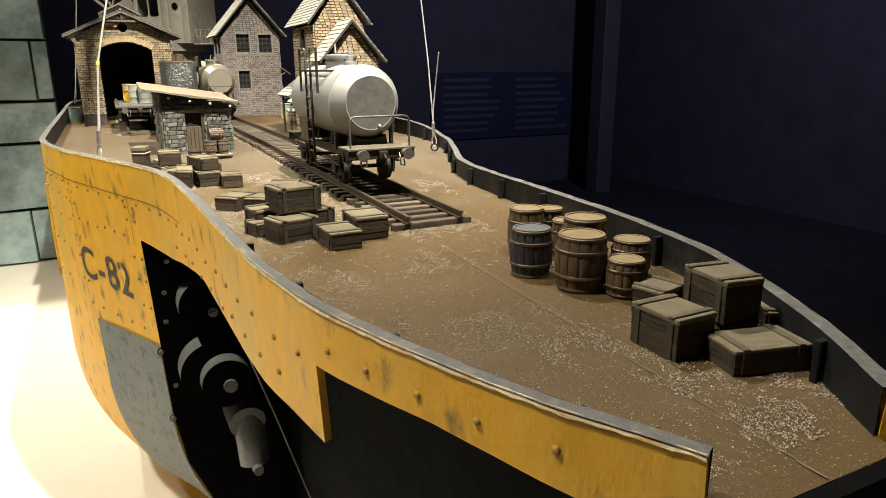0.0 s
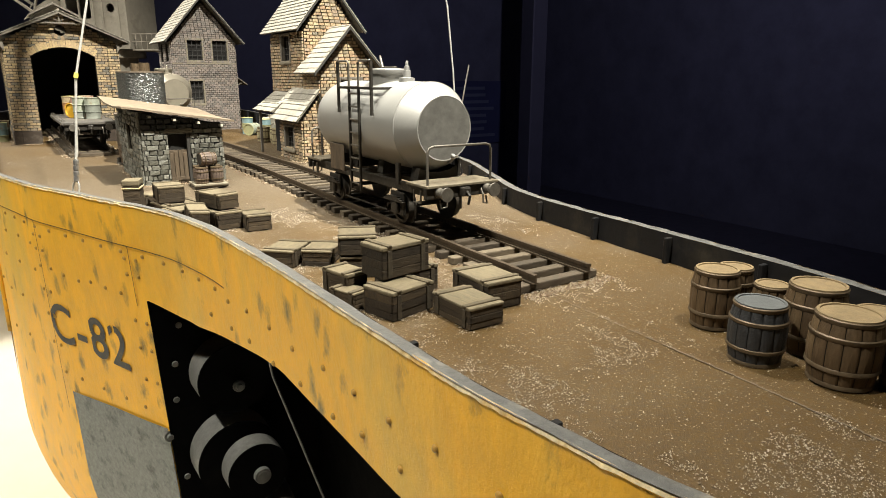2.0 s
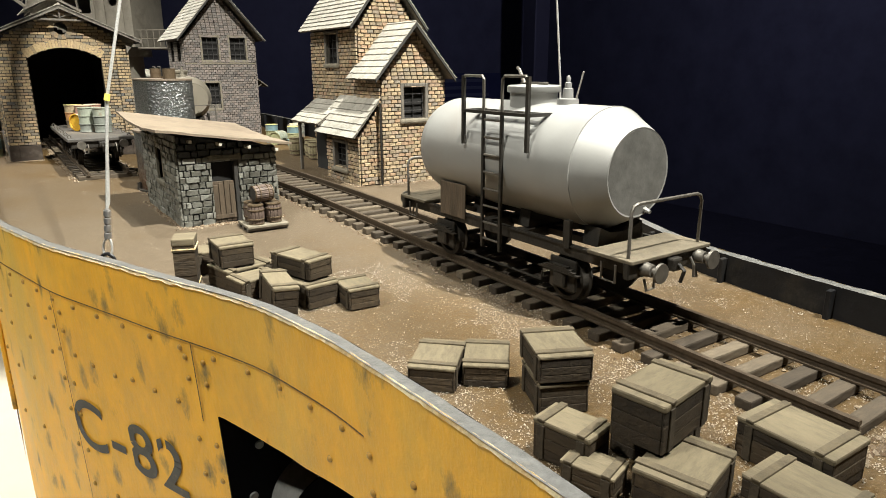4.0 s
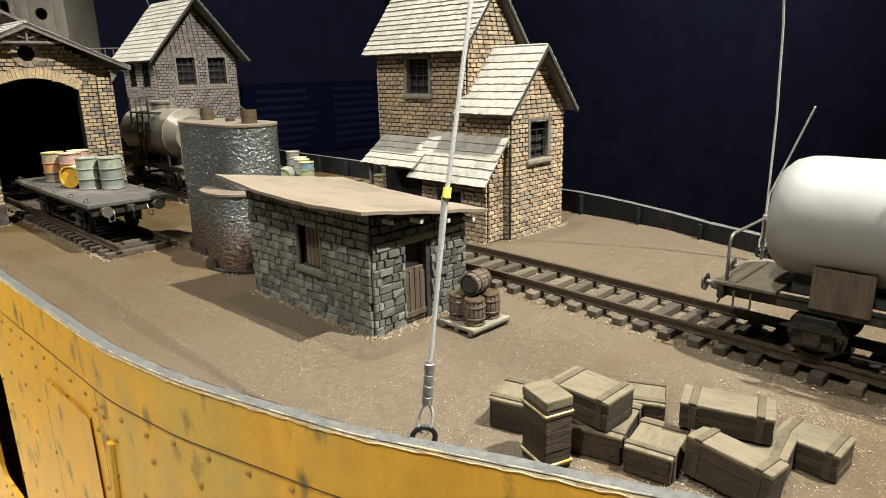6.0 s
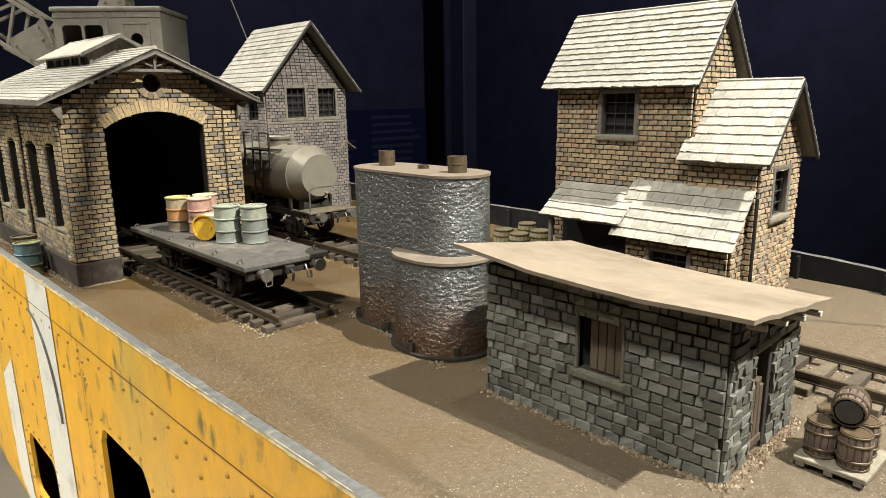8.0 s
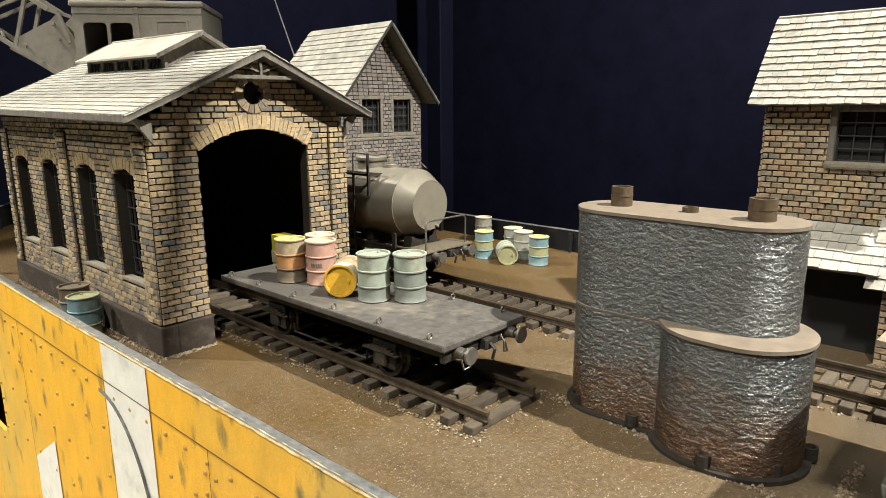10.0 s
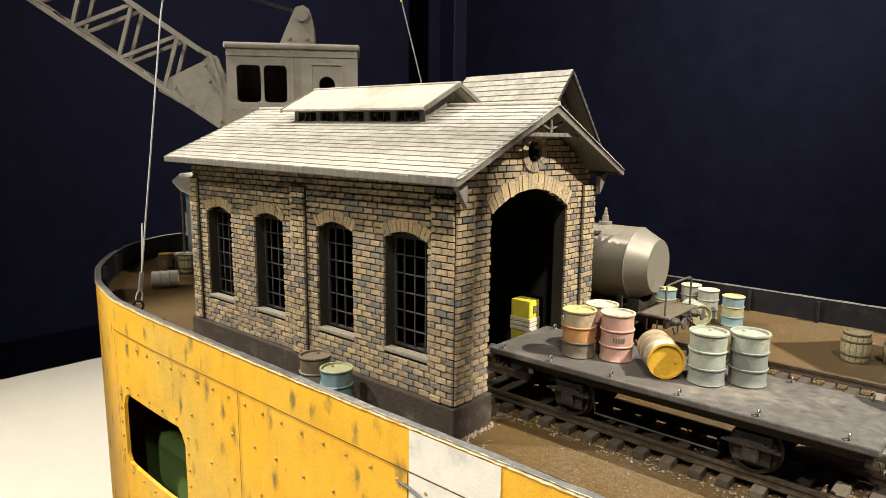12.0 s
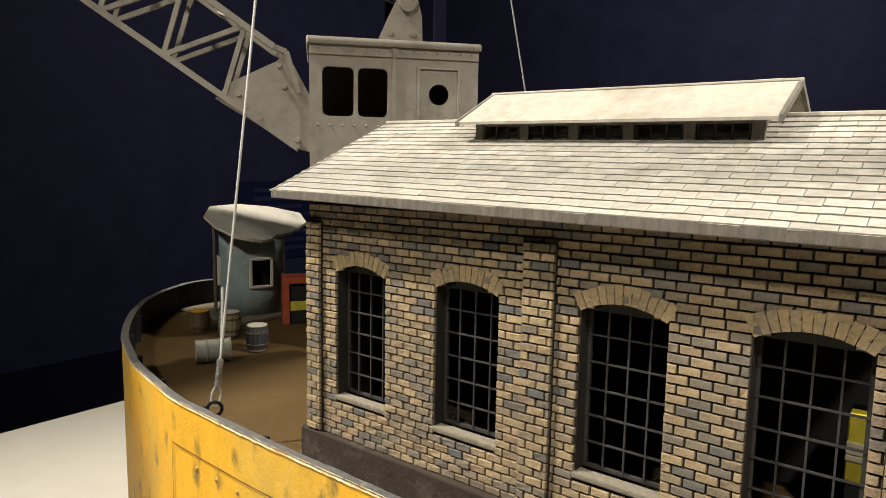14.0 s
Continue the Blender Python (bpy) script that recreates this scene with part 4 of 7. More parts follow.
def tank_wagon():
    LEN = 0.232
    w = thing("tank_wagon", (0.226, 0.587, deck_z(0.7) + 0.0114), "dusty silver-grey two-axle railway tank wagon with ladder", "railway wagon", group="tank wagons")
    underframe(w, LEN, 0.0365, (0.053, 0.177), 0.034)
    for k in range(2):
        a, b = ((-0.002, 0.030), (LEN - 0.034, LEN + 0.002))[k]
        part("end_platform", MB().box(-0.034, a, 0.0367, 0.034, b, 0.0387, bev=0.0004), "plank", w, "dusty planked end platform")
    m = Matrix.Translation((0, 0, 0.079)) @ Matrix.Rotation(radians(-90), 4, "X")
    R = 0.0362
    prof = [(0.0240, 0.0262), (0.0257, 0.0257), (0.0263, 0.0268), (R - 0.0003, 0.0452), (R + 0.0003, 0.0454), (R + 0.0003, 0.0464), (R, 0.0466), (R, 0.1900), (R - 0.0006, 0.1970), (R - 0.0030, 0.2040), (R - 0.0080, 0.2090), (R - 0.016, 0.2115), (0.004, 0.2125)]
    part("tank", MB().lathe(prof, 72, m), "tank", w, "silver-grey tank barrel, dusty on top", True)
    part("end_plate", MB().lathe([(0.0247, 0.0259), (0.0247, 0.0269), (0.0240, 0.0271)], 56, m), "tankface", w, "dull grey round end plate", True)
    part("drain_cock", MB().cyl((0.008, 0.0262, 0.057), (0.008, 0.0220, 0.056), 0.0018, 0.0012, 10), "tank", w)
    for a, b in ((0.035, 0.047), (0.095, 0.105), (0.145, 0.155), (0.182, 0.194)):
        part("saddle", MB().prism([(-0.020, 0.0365), (0.020, 0.0365), (0.018, 0.0475), (0.010, 0.0440), (0, 0.043), (-0.010, 0.0440), (-0.018, 0.0475)], a, b), "iron", w)
    part("side_plate", MB().box(-0.0310, 0.150, 0.0325, -0.0300, 0.181, 0.0570, bev=0.0003), "door", w, "blank brown number plate")
    part("tank_strut", MB().box(-0.031, 0.047, 0.034, -0.028, 0.0525, 0.051, bev=0.0004), "iron", w)
    part("tank_strut", MB().box(0.028, 0.047, 0.034, 0.031, 0.0525, 0.051, bev=0.0004), "iron", w)
    top = 0.079 + R
    dm = Matrix.Translation((0, 0.116, top))
    d = part("manhole_dome", MB().lathe([(0.0158, -0.005), (0.0156, 0.0065), (0.0158, 0.0070)], 40, dm), "tank", w, "", True)
    part("dome_lid", MB().lathe([(0.0172, 0.0060), (0.0176, 0.0066), (0.0176, 0.0098), (0.0170, 0.0105), (0.004, 0.0112)], 40, dm), "tank", d, "", True)
    part("lid_clamp", MB().box(-0.002, 0.104, top + 0.0108, 0.002, 0.128, top + 0.0126, bev=0.0005).tube([(-0.003, 0.122, top + 0.0115), (-0.001, 0.130, top + 0.0205), (0.001, 0.134, top + 0.0215)], 0.0012, 8), "rod", d)
    part("safety_valve", MB().lathe([(0.0068, -0.001), (0.0068, 0.0028), (0.0035, 0.0032), (0.0032, 0.009), (0.0023, 0.0093), (0.0022, 0.0125), (0.0012, 0.013), (0.0014, 0.0155), (0.0006, 0.017)], 20, Matrix.Translation((0, 0.0845, top))), "tank", w, "", True)
    # ladder, walkway and its hand rails on the side
    z1, xo, ya, yb = 0.1085, -0.0370, 0.1035, 0.1220
    lad = part("ladder", MB().box(xo - 0.0011, ya - 0.0011, 0.0205, xo + 0.0011, ya + 0.0011, z1, bev=0.0003).box(xo - 0.0011, yb - 0.0011, 0.0205, xo + 0.0011, yb + 0.0011, z1, bev=0.0003), "iron", w, "thin dark steel ladder")
    for k in range(8):
        part("rung", MB().cyl((xo, ya, 0.0265 + k * 0.0112), (xo, yb, 0.0265 + k * 0.0112), 0.0008, None, 8), "rod", lad)
    wk = part("walkway", MB().box(xo - 0.001, 0.0785, z1, -0.012, 0.0815, z1 + 0.002).box(xo - 0.001, 0.142, z1, -0.012, 0.145, z1 + 0.002).box(xo - 0.001, 0.0785, z1, xo + 0.002, 0.145, z1 + 0.002), "iron", w)
    for k in range(4):
        part("grating_bar", MB().box(xo + 0.005 + k * 0.006, 0.0805, z1 + 0.0004, xo + 0.007 + k * 0.006, 0.143, z1 + 0.0016), "iron", wk)
    for y in (0.0785, 0.1425):
        part("walkway_bracket", MB().box(xo - 0.001, y, z1 - 0.021, xo + 0.001, y + 0.0025, z1 + 0.0235), "iron", wk)
    for a, b in ((0.0800, 0.1035), (0.1220, 0.1440)):
        part("hand_rail", MB().tube([(xo, a, z1), (xo, a, z1 + 0.0215), (xo, a + 0.002, z1 + 0.0235), (xo, b - 0.002, z1 + 0.0235), (xo, b, z1 + 0.0215), (xo, b, z1)], 0.001, 8), "rod", wk)
    for y, e in ((0.004, 1), (LEN - 0.004, -1)):
        part("end_rail", MB().tube([(-0.0300, y, 0.038), (-0.0300, y, 0.0635), (-0.0285, y, 0.0665), (-0.0250, y, 0.0678), (0.0250, y, 0.0678), (0.0285, y, 0.0665), (0.0300, y, 0.0635), (0.0300, y, 0.038)], 0.0010, 8), "rod", w, "bent steel end rail", True)
    for y in (0.010, 0.212):
        part("step_loop", MB().tube([(-0.0325, y, 0.034), (-0.0325, y, 0.024), (-0.0325, y + 0.010, 0.024), (-0.0325, y + 0.010, 0.034)], 0.0008, 6), "rod", w)
    far = copy_thing(w, pose(0.225, 1.551, deck_z(1.6) + 0.0114))
    far["label"] = "grimy bronze-grey tank wagon standing beside the brick shed"
    for ob in far.children_recursive:
        if ob.type == "MESH" and ob.data.materials and ob.data.materials[0] in (M["tank"], M["tankface"]):
            ob.material_slots[0].link = "OBJECT"
            ob.material_slots[0].material = M["bronze"]
    return w


def flat_wagon():
    w = thing("flat_wagon", (0.047, 1.362, 0.0118), "low grey flat railway wagon carrying oil drums", "railway wagon")
    underframe(w, 0.25, 0.037, (0.062, 0.188))
    d = part("wagon_deck", MB().box(-0.0405, -0.003, 0.0372, 0.0405, 0.253, 0.0415, bev=0.0008), "flatdeck", w, "worn dark grey wagon deck")
    for y in (0.012, 0.058, 0.105, 0.152, 0.20, 0.242):
        for s in (-1, 1):
            m = Matrix.Translation((s * 0.0365, y, 0.0435)) @ Matrix.Rotation(radians(90), 4, "X")
            ring = [m @ Vector((0.002 * math.cos(t), 0.002 * math.sin(t), 0)) for t in [i * math.pi / 5 for i in range(11)]]
            part("lashing_ring", MB().tube(ring, 0.0006, 6), "rod", d)


# ---- walls of small bricks ----
def brick_wall(parent, m, spans, z0, z1, L, H, gap, thick, piece_mat, stuff_mat, joint_mat, budget=0, prefer=None, seed=1, rough=0.0006, piece="brick", vary=0.0):
    """Rows of bricks, cut to the spans of wall that each height has, in front of a joint-coloured core. Local x runs along the wall, -y is outside."""
    rr = random.Random(seed)
    core, rest = MB(), MB()
    shared = []
    rows = max(1, round((z1 - z0) / H))
    H = (z1 - z0) / rows
    todo = []
    for r in range(rows):
        z = z0 + r * H
        for a, b in spans(z + H / 2):
            core.box(a, 0.0, z, b, thick, z + H)
            u = a - (L / 2 if r % 2 else 0) - (rr.random() * L if vary else 0)
            while u < b:
                l = L * (1 + rr.uniform(-vary, vary)) if vary else L
                p, q = max(a, u), min(b, u + l)
                if q - p > L * 0.18:
                    todo.append((p + gap / 2, q - gap / 2, z + gap / 2, z + H - gap / 2, q - p > L * 0.97 and not vary))
                u += l
    if budget:
        order = sorted(range(len(todo)), key=lambda i: (not todo[i][4] and not vary, prefer((todo[i][0] + todo[i][1]) / 2, todo[i][2])))
        chosen = set(order[:budget])
    else:
        chosen = set()

    def block(l, h, d, j):
        i = min(l, h) * 0.09
        v = [(-l / 2, 0.0005, -h / 2), (l / 2, 0.0005, -h / 2), (l / 2, 0.0005, h / 2), (-l / 2, 0.0005, h / 2)]
        f = [(-l / 2 + i * rr.uniform(.3, 1), -d + j(), -h / 2 + i * rr.uniform(.3, 1)), (l / 2 - i * rr.uniform(.3, 1), -d + j(), -h / 2 + i * rr.uniform(.3, 1)), (l / 2 - i * rr.uniform(.3, 1), -d + j(), h / 2 - i * rr.uniform(.3, 1)), (-l / 2 + i * rr.uniform(.3, 1), -d + j(), h / 2 - i * rr.uniform(.3, 1))]
        e = [(p[0], q[1] * 0.5, p[2]) for p, q in zip(v, f)]
        return v + e + f, [(8, 9, 10, 11)] + [(k, (k + 1) % 4, 4 + (k + 1) % 4, 4 + k) for k in range(4)] + [(4 + k, 4 + (k + 1) % 4, 8 + (k + 1) % 4, 8 + k) for k in range(4)]

    j = lambda: rr.uniform(-rough, rough) * 0.5
    if budget and not vary:
        for k in range(5):
            mb = MB()
            mb.add(*block(L - gap, H - gap, 0.0017, j))
            shared.append(mb.mesh(piece, piece_mat))
    for i, (a, b, c, d, full) in enumerate(todo):
        ctr = ((a + b) / 2, -0.0002 + rr.uniform(-rough, rough) * 0.5, (c + d) / 2)
        if i in chosen:
            me = shared[i % 5] if shared else None
            if me is None:
                mb = MB()
                mb.add(*block(b - a, d - c, 0.0017, j))
                me = mb.mesh(piece, piece_mat)
            part(piece, me, None, parent, at=m @ Matrix.Translation(ctr))
        else:
            vs, fs = block(b - a, d - c, 0.0017, j)
            rest.add([(x + ctr[0], y + ctr[1], z + ctr[2]) for x, y, z in vs], fs)
    tagged(part("wall_core", core.mesh("wall_core", joint_mat, weld=True), None, parent, at=m), kind="stuff")
    tagged(part("brickwork" if piece == "brick" else "stonework", rest, stuff_mat, parent, at=m), kind="stuff")


def arch_ring(parent, m, x0, x1, z_spring, rise, depth, n, material, seed=2):
    """A ring of voussoir bricks over an opening with a flat segmental arch."""
    w = (x1 - x0) / 2
    R = (w * w + rise * rise) / (2 * rise)
    a = math.asin(w / R)
    c = ((x0 + x1) / 2, z_spring + rise - R)
    rr = random.Random(seed)
    for k in range(n):
        t0, t1 = -a + 2 * a * (k + 0.06) / n, -a + 2 * a * (k + 0.94) / n
        r0, r1 = R - 0.0004, R + depth + rr.uniform(-0.0006, 0.0006)
        q = [(c[0] + r * math.sin(t), c[1] + r * math.cos(t)) for r, t in ((r0, t0), (r0, t1), (r1, t1), (r1, t0))]
        d = -0.0022 + rr.uniform(-0.0004, 0.0004)
        part("arch_brick", MB().add([(x, 0.004, z) for x, z in q] + [(x, d, z) for x, z in q], [(4, 5, 6, 7), (0, 1, 5, 4), (1, 2, 6, 5), (2, 3, 7, 6), (3, 0, 4, 7)]), material, parent, at=m)
    return lambda x: c[1] + math.sqrt(max(0.0, R * R - (x - c[0]) ** 2))


def barred_window(parent, m, x0, x1, z0, z1, nx, nz, top=None, inset=0.004, bar=0.0009, frame=0.0018):
    """A dark frame with glazing bars, set back in its opening."""
    w = part("window_frame", MB().box(x0, inset, z0, x0 + frame, inset + 0.002, z1).box(x1 - frame, inset, z0, x1, inset + 0.002, z1).box(x0, inset, z0, x1, inset + 0.002, z0 + frame)
             .box(x0, inset, z1 - frame, x1, inset + 0.002, z1 + (0.006 if top else 0)), "darkwood", parent, "dark metal glazing bars", at=m)
    for k in range(1, nx):
        x = x0 + (x1 - x0) * k / nx
        part("glazing_bar", MB().box(x - bar / 2, inset - 0.0004, z0, x + bar / 2, inset + 0.0008, (top(x) if top else z1)), "bar", w)
    for k in range(1, nz):
        z = z0 + (z1 - z0) * k / nz
        part("glazing_bar", MB().box(x0, inset - 0.0006, z - bar / 2, x1, inset + 0.0006, z + bar / 2), "bar", w)
    return w


def shingle_roof(parent, m, W, S, rows, w, budget=0, seed=5, board="timber", thick=0.0022, label="", edge=0.0003, proud=0.0012):
    """Overlapping shingles on a board; local x along the eave, y up the slope, z outwards."""
    rr = random.Random(seed)
    part("roof_board", MB().box(0, 0, -thick, W, S, -0.0002), board, parent, at=m)
    h = S / rows
    t = proud
    shared = []
    for k in range(4):
        l = w - edge
        j = [rr.uniform(-0.0007, 0.0007) for _ in range(4)]
        z0, z1 = t * 1.35 + rr.uniform(0, 0.0004), 0.0002
        shared.append(([(0, j[0], z0 - t), (l, j[1], z0 - t), (l, h * 1.18, z1 - 0.0001), (0, h * 1.18, z1 - 0.0001), (0, j[0], z0), (l, j[1], z0), (l, h * 1.18, z1 + 0.0003), (0, h * 1.18, z1 + 0.0003)],
                       [(4, 5, 6, 7), (0, 1, 5, 4), (1, 2, 6, 5), (3, 0, 4, 7)]))
    meshes = []
    if budget:
        for vs, fs in shared:
            meshes.append(MB().add(vs, fs).mesh("shingle", "shingle"))
    rest = MB()
    n = 0
    for r in range(rows):
        u = -(w / 2 if r % 2 else 0) - 0.001
        off = rr.uniform(-0.0006, 0.0006)
        while u < W:
            if u > -w * 0.6:
                k = rr.randrange(4)
                x0 = max(u, -0.001)
                cut = x0 > u or u + w > W + 0.002
                if n < budget and not cut:
                    part("shingle", meshes[k], None, parent, at=m @ Matrix.Translation((u, r * h - 0.001 + off, 0.0001)))
                    n += 1
                else:
                    vs, fs = shared[k]
                    rest.add([(min(max(x + u, -0.001), W + 0.001), y + r * h - 0.001 + off, z + 0.0001) for x, y, z in vs], fs)
            u += w
    tagged(part("shingles", rest, "shingles", parent, label, at=m), kind="stuff")


def face(at, rz):
    return pose(*at, 0, 0, rz)


def slope(at, rz, pitch):
    return pose(*at, 0, 0, rz) @ Matrix.Rotation(radians(pitch), 4, "X")


# ---- the engine shed ----
def engine_shed():
    X0, X1, Y0, Y1, ZP, ZW = -0.049, 0.131, 1.604, 1.957, 0.0245, 0.183
    s = thing("engine_shed", (0, 0, 0.001), "yellow-brown brick engine shed with arched doorway and shingled roof", "building")
    # plinth with a gap for the rails
    pl = MB().box(X0 - 0.006, Y0 - 0.006, 0, X0 + 0.008, Y1 + 0.006, ZP, bev=0.001).box(X1 - 0.008, Y0 - 0.006, 0, X1 + 0.006, Y1 + 0.006, ZP, bev=0.001)
    pl.box(X0 + 0.008, Y0 - 0.0058, 0, -0.011, Y0 + 0.008, ZP - 0.0003, bev=0.0006).box(0.093, Y0 - 0.0058, 0, X1 - 0.008, Y0 + 0.008, ZP - 0.0003, bev=0.0006).box(X0 + 0.008, Y1 - 0.006, 0, X1 - 0.008, Y1 + 0.0058, ZP - 0.0003)
    part("plinth", pl, "concrete", s, "dark stained concrete plinth")
    # long west wall: local x runs from the back (Y1) to the front (Y0)
    mw = face((X0, Y1, 0), -90)
    wins = [(1.908, 0.0440), (1.8235, 0.0440), (1.7303, 0.0440), (1.6500, 0.0440)]
    W = [(Y1 - c - w / 2, Y1 - c + w / 2) for c, w in wins]
    Z_S, Z_T = 0.0535, 0.1390
    rise = 0.0058
    tops = [arch_ring(s, mw, a, b, Z_T, rise, 0.0088, 12, "voussoir", 20 + i) for i, (a, b) in enumerate(W)]

    def spans_w(z):
        cuts = []
        for (a, b), tp in zip(W, tops):
            if Z_S - 0.004 < z < Z_T + rise:
                if z < Z_T:
                    cuts.append((a, b))
                else:
                    half = max(0.0, (b - a) / 2 * math.sqrt(max(0, 1 - (z - Z_T) / rise)))
                    cuts.append(((a + b) / 2 - half, (a + b) / 2 + half))
        out, u = [], 0.0
        for a, b in cuts:
            out.append((u, a))
            u = b
        out.append((u, Y1 - Y0))
        return out

    brick_wall(s, mw, spans_w, ZP, ZW, 0.0107, 0.0048, 0.0009, 0.0115, "brick", "brickwork", "mortar", 290, lambda u, z: -u, 7)
    for i, (a, b) in enumerate(W):
        barred_window(s, mw, a, b, Z_S, Z_T, 4, 6, tops[i], inset=0.0088)
        part("window_sill", MB().box(a - 0.002, -0.0020, Z_S - 0.0034, b + 0.002, 0.006, Z_S, bev=0.0008), "sill", s, "", at=mw)
    for u0, u1 in ((0.0, 0.0140), (0.172, 0.191), (Y1 - Y0 - 0.018, Y1 - Y0 + 0.0035)):
        brick_wall(s, mw @ Matrix.Translation((0, -0.0035, 0)), lambda z: [(u0, u1)], ZP + 0.001, ZW - 0.012, 0.0107, 0.0048, 0.0009, 0.0035, "brick", "brickwork", "mortar", 0, None, 31, piece="brick")
    # east and back walls
    me_ = face((X1, Y0, 0), 90)
    brick_wall(s, me_, lambda z: [(0, Y1 - Y0)], ZP, ZW, 0.0107, 0.0048, 0.0009, 0.007, "brick", "brickwork", "mortar", 0, None, 8)
    zr = 0.2335
    gable = lambda z: max(0.0, min(1.0, (zr - z) / (zr - ZW)))
    cx = (X0 + X1) / 2
    hw = (X1 - X0) / 2

    mb_ = face((X1, Y1, 0), 180)
    brick_wall(s, mb_, lambda z: [(hw - hw * (gable(z) if z > ZW else 1), hw + hw * (gable(z) if z > ZW else 1))], ZP, zr - 0.003, 0.0107, 0.0048, 0.0009, 0.007, "brick", "brickwork", "mortar", 0, None, 9)
    # front wall with the great arch and a round window
    mf = face((X0, Y0, 0), 0)
    ax0, ax1, zs, ar = -0.0105 - X0, 0.0925 - X0, 0.1580, 0.0158
    top = arch_ring(s, mf, ax0, ax1, zs, ar, 0.0115, 27, "voussoir", 30)
    oc, orad = (hw, 0.2025), 0.0095

    def spans_f(z):
        h = hw * (gable(z) if z > ZW else 1)
        lo, hi = hw - h, hw + h
        cut = None
        if z < zs:
            cut = (ax0, ax1)
        elif z < zs + ar:
            c = (ax0 + ax1) / 2
            half = 0.0
            for i in range(200):
                x = ax0 + (ax1 - ax0) * i / 199
                if top(x) > z:
                    half = max(half, abs(x - c))
            cut = (c - half, c + half)
        elif abs(z - oc[1]) < orad:
            half = math.sqrt(orad ** 2 - (z - oc[1]) ** 2)
            cut = (oc[0] - half, oc[0] + half)
        if cut is None:
            return [(lo, hi)] if hi - lo > 0.004 else []
        return [(lo, cut[0]), (cut[1], hi)]

    brick_wall(s, mf, spans_f, ZP, zr - 0.003, 0.0107, 0.0048, 0.0009, 0.010, "brick", "brickwork", "mortar", 0, None, 10)
    for k in range(16):
        t0, t1 = 2 * math.pi * (k + 0.06) / 16, 2 * math.pi * (k + 0.94) / 16
        q = [(oc[0] + r * math.cos(t), oc[1] + r * math.sin(t)) for r, t in ((orad, t0), (orad, t1), (orad + 0.007, t1), (orad + 0.007, t0))]
        part("arch_brick", MB().add([(x, 0.004, z) for x, z in q] + [(x, -0.003, z) for x, z in q], [(4, 7, 6, 5), (0, 1, 5, 4), (1, 2, 6, 5), (2, 3, 7, 6), (3, 0, 4, 7)]), "brick", s, at=mf)
    for u0, u1 in ((-0.0035, 0.016), (2 * hw - 0.016, 2 * hw + 0.0035)):
        brick_wall(s, mf @ Matrix.Translation((0, -0.0032, 0)), lambda z: [(u0, u1)], ZP + 0.001, ZW - 0.010, 0.0107, 0.0048, 0.0009, 0.0034, "brick", "brickwork", "mortar", 0, None, 33)
    # near-black linings stand in for the shed's unlit depth
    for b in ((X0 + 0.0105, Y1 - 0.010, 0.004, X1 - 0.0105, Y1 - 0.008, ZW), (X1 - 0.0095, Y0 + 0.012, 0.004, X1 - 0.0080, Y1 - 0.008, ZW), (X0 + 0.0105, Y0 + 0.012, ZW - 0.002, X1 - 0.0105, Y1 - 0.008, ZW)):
        part("inner_lining", MB().box(*b), "void", s, "near-black lining standing in for the unlit inside")
    # roof
    ex, ez, er = 0.0212, 0.1855, 0.2362
    # the roof sits a little higher at the stern end
    tilt = Matrix.Translation((0, 1.585, 0.186)) @ Matrix.Rotation(radians(0.85), 4, "X") @ Matrix.Translation((0, -1.585, -0.186))
    run, ris = hw + ex, er - ez
    S = math.hypot(run, ris)
    pitch = math.degrees(math.atan2(ris, run))
    ya, yb = Y0 - 0.021, Y1 + 0.014
    shingle_roof(s, tilt @ slope((X0 - ex, yb, ez), -90, pitch), yb - ya, S, 17, 0.0165, 120, 41, label="weathered pale grey shingles", proud=0.0008)
    shingle_roof(s, tilt @ slope((X1 + ex, ya, ez), 90, pitch), yb - ya, S, 17, 0.0165, 0, 42, label="weathered pale grey shingles", proud=0.0008)
    part("ridge_cap", MB().tube([(cx, ya - 0.001, er + 0.001), (cx, yb, er + 0.001)], 0.0019, 8), "roofboard", s, at=tilt)
    for q in (ya, yb - 0.003):
        for sx in (-1, 1):
            x1 = cx + sx * (hw + ex + 0.001)
            part("barge_board", MB().prism([(cx, er + 0.001), (x1, ez + 0.001), (x1, ez - 0.0045), (cx, er - 0.0055)], q, q + 0.003), "timber", s, at=tilt)
    part("fascia", MB().box(X0 - ex - 0.002, ya, ez - 0.0045, X0 - ex + 0.0005, yb, ez + 0.0012, bev=0.0005), "timber", s, at=tilt)
    part("fascia", MB().box(X1 + ex - 0.0005, ya, ez - 0.0045, X1 + ex + 0.002, yb, ez + 0.0012, bev=0.0005), "timber", s, at=tilt)
    # gable truss in front, with brackets
    yt = ya + 0.004
    part("truss_beam", MB().box(cx - 0.040, yt, 0.2130, cx + 0.040, yt + 0.003, 0.2160, bev=0.0004), "timber", s, "grey timber tie beam", at=tilt)
    part("truss_post", MB().box(cx - 0.0013, yt + 0.0005, 0.2160, cx + 0.0013, yt + 0.0035, er - 0.006, bev=0.0004), "timber", s, at=tilt)
    for sx in (-1, 1):
        part("truss_strut", MB().tube([(cx + sx * 0.002, yt + 0.002, 0.219), (cx + sx * 0.022, yt + 0.002, 0.2255)], 0.0011, 4), "timber", s, at=tilt)
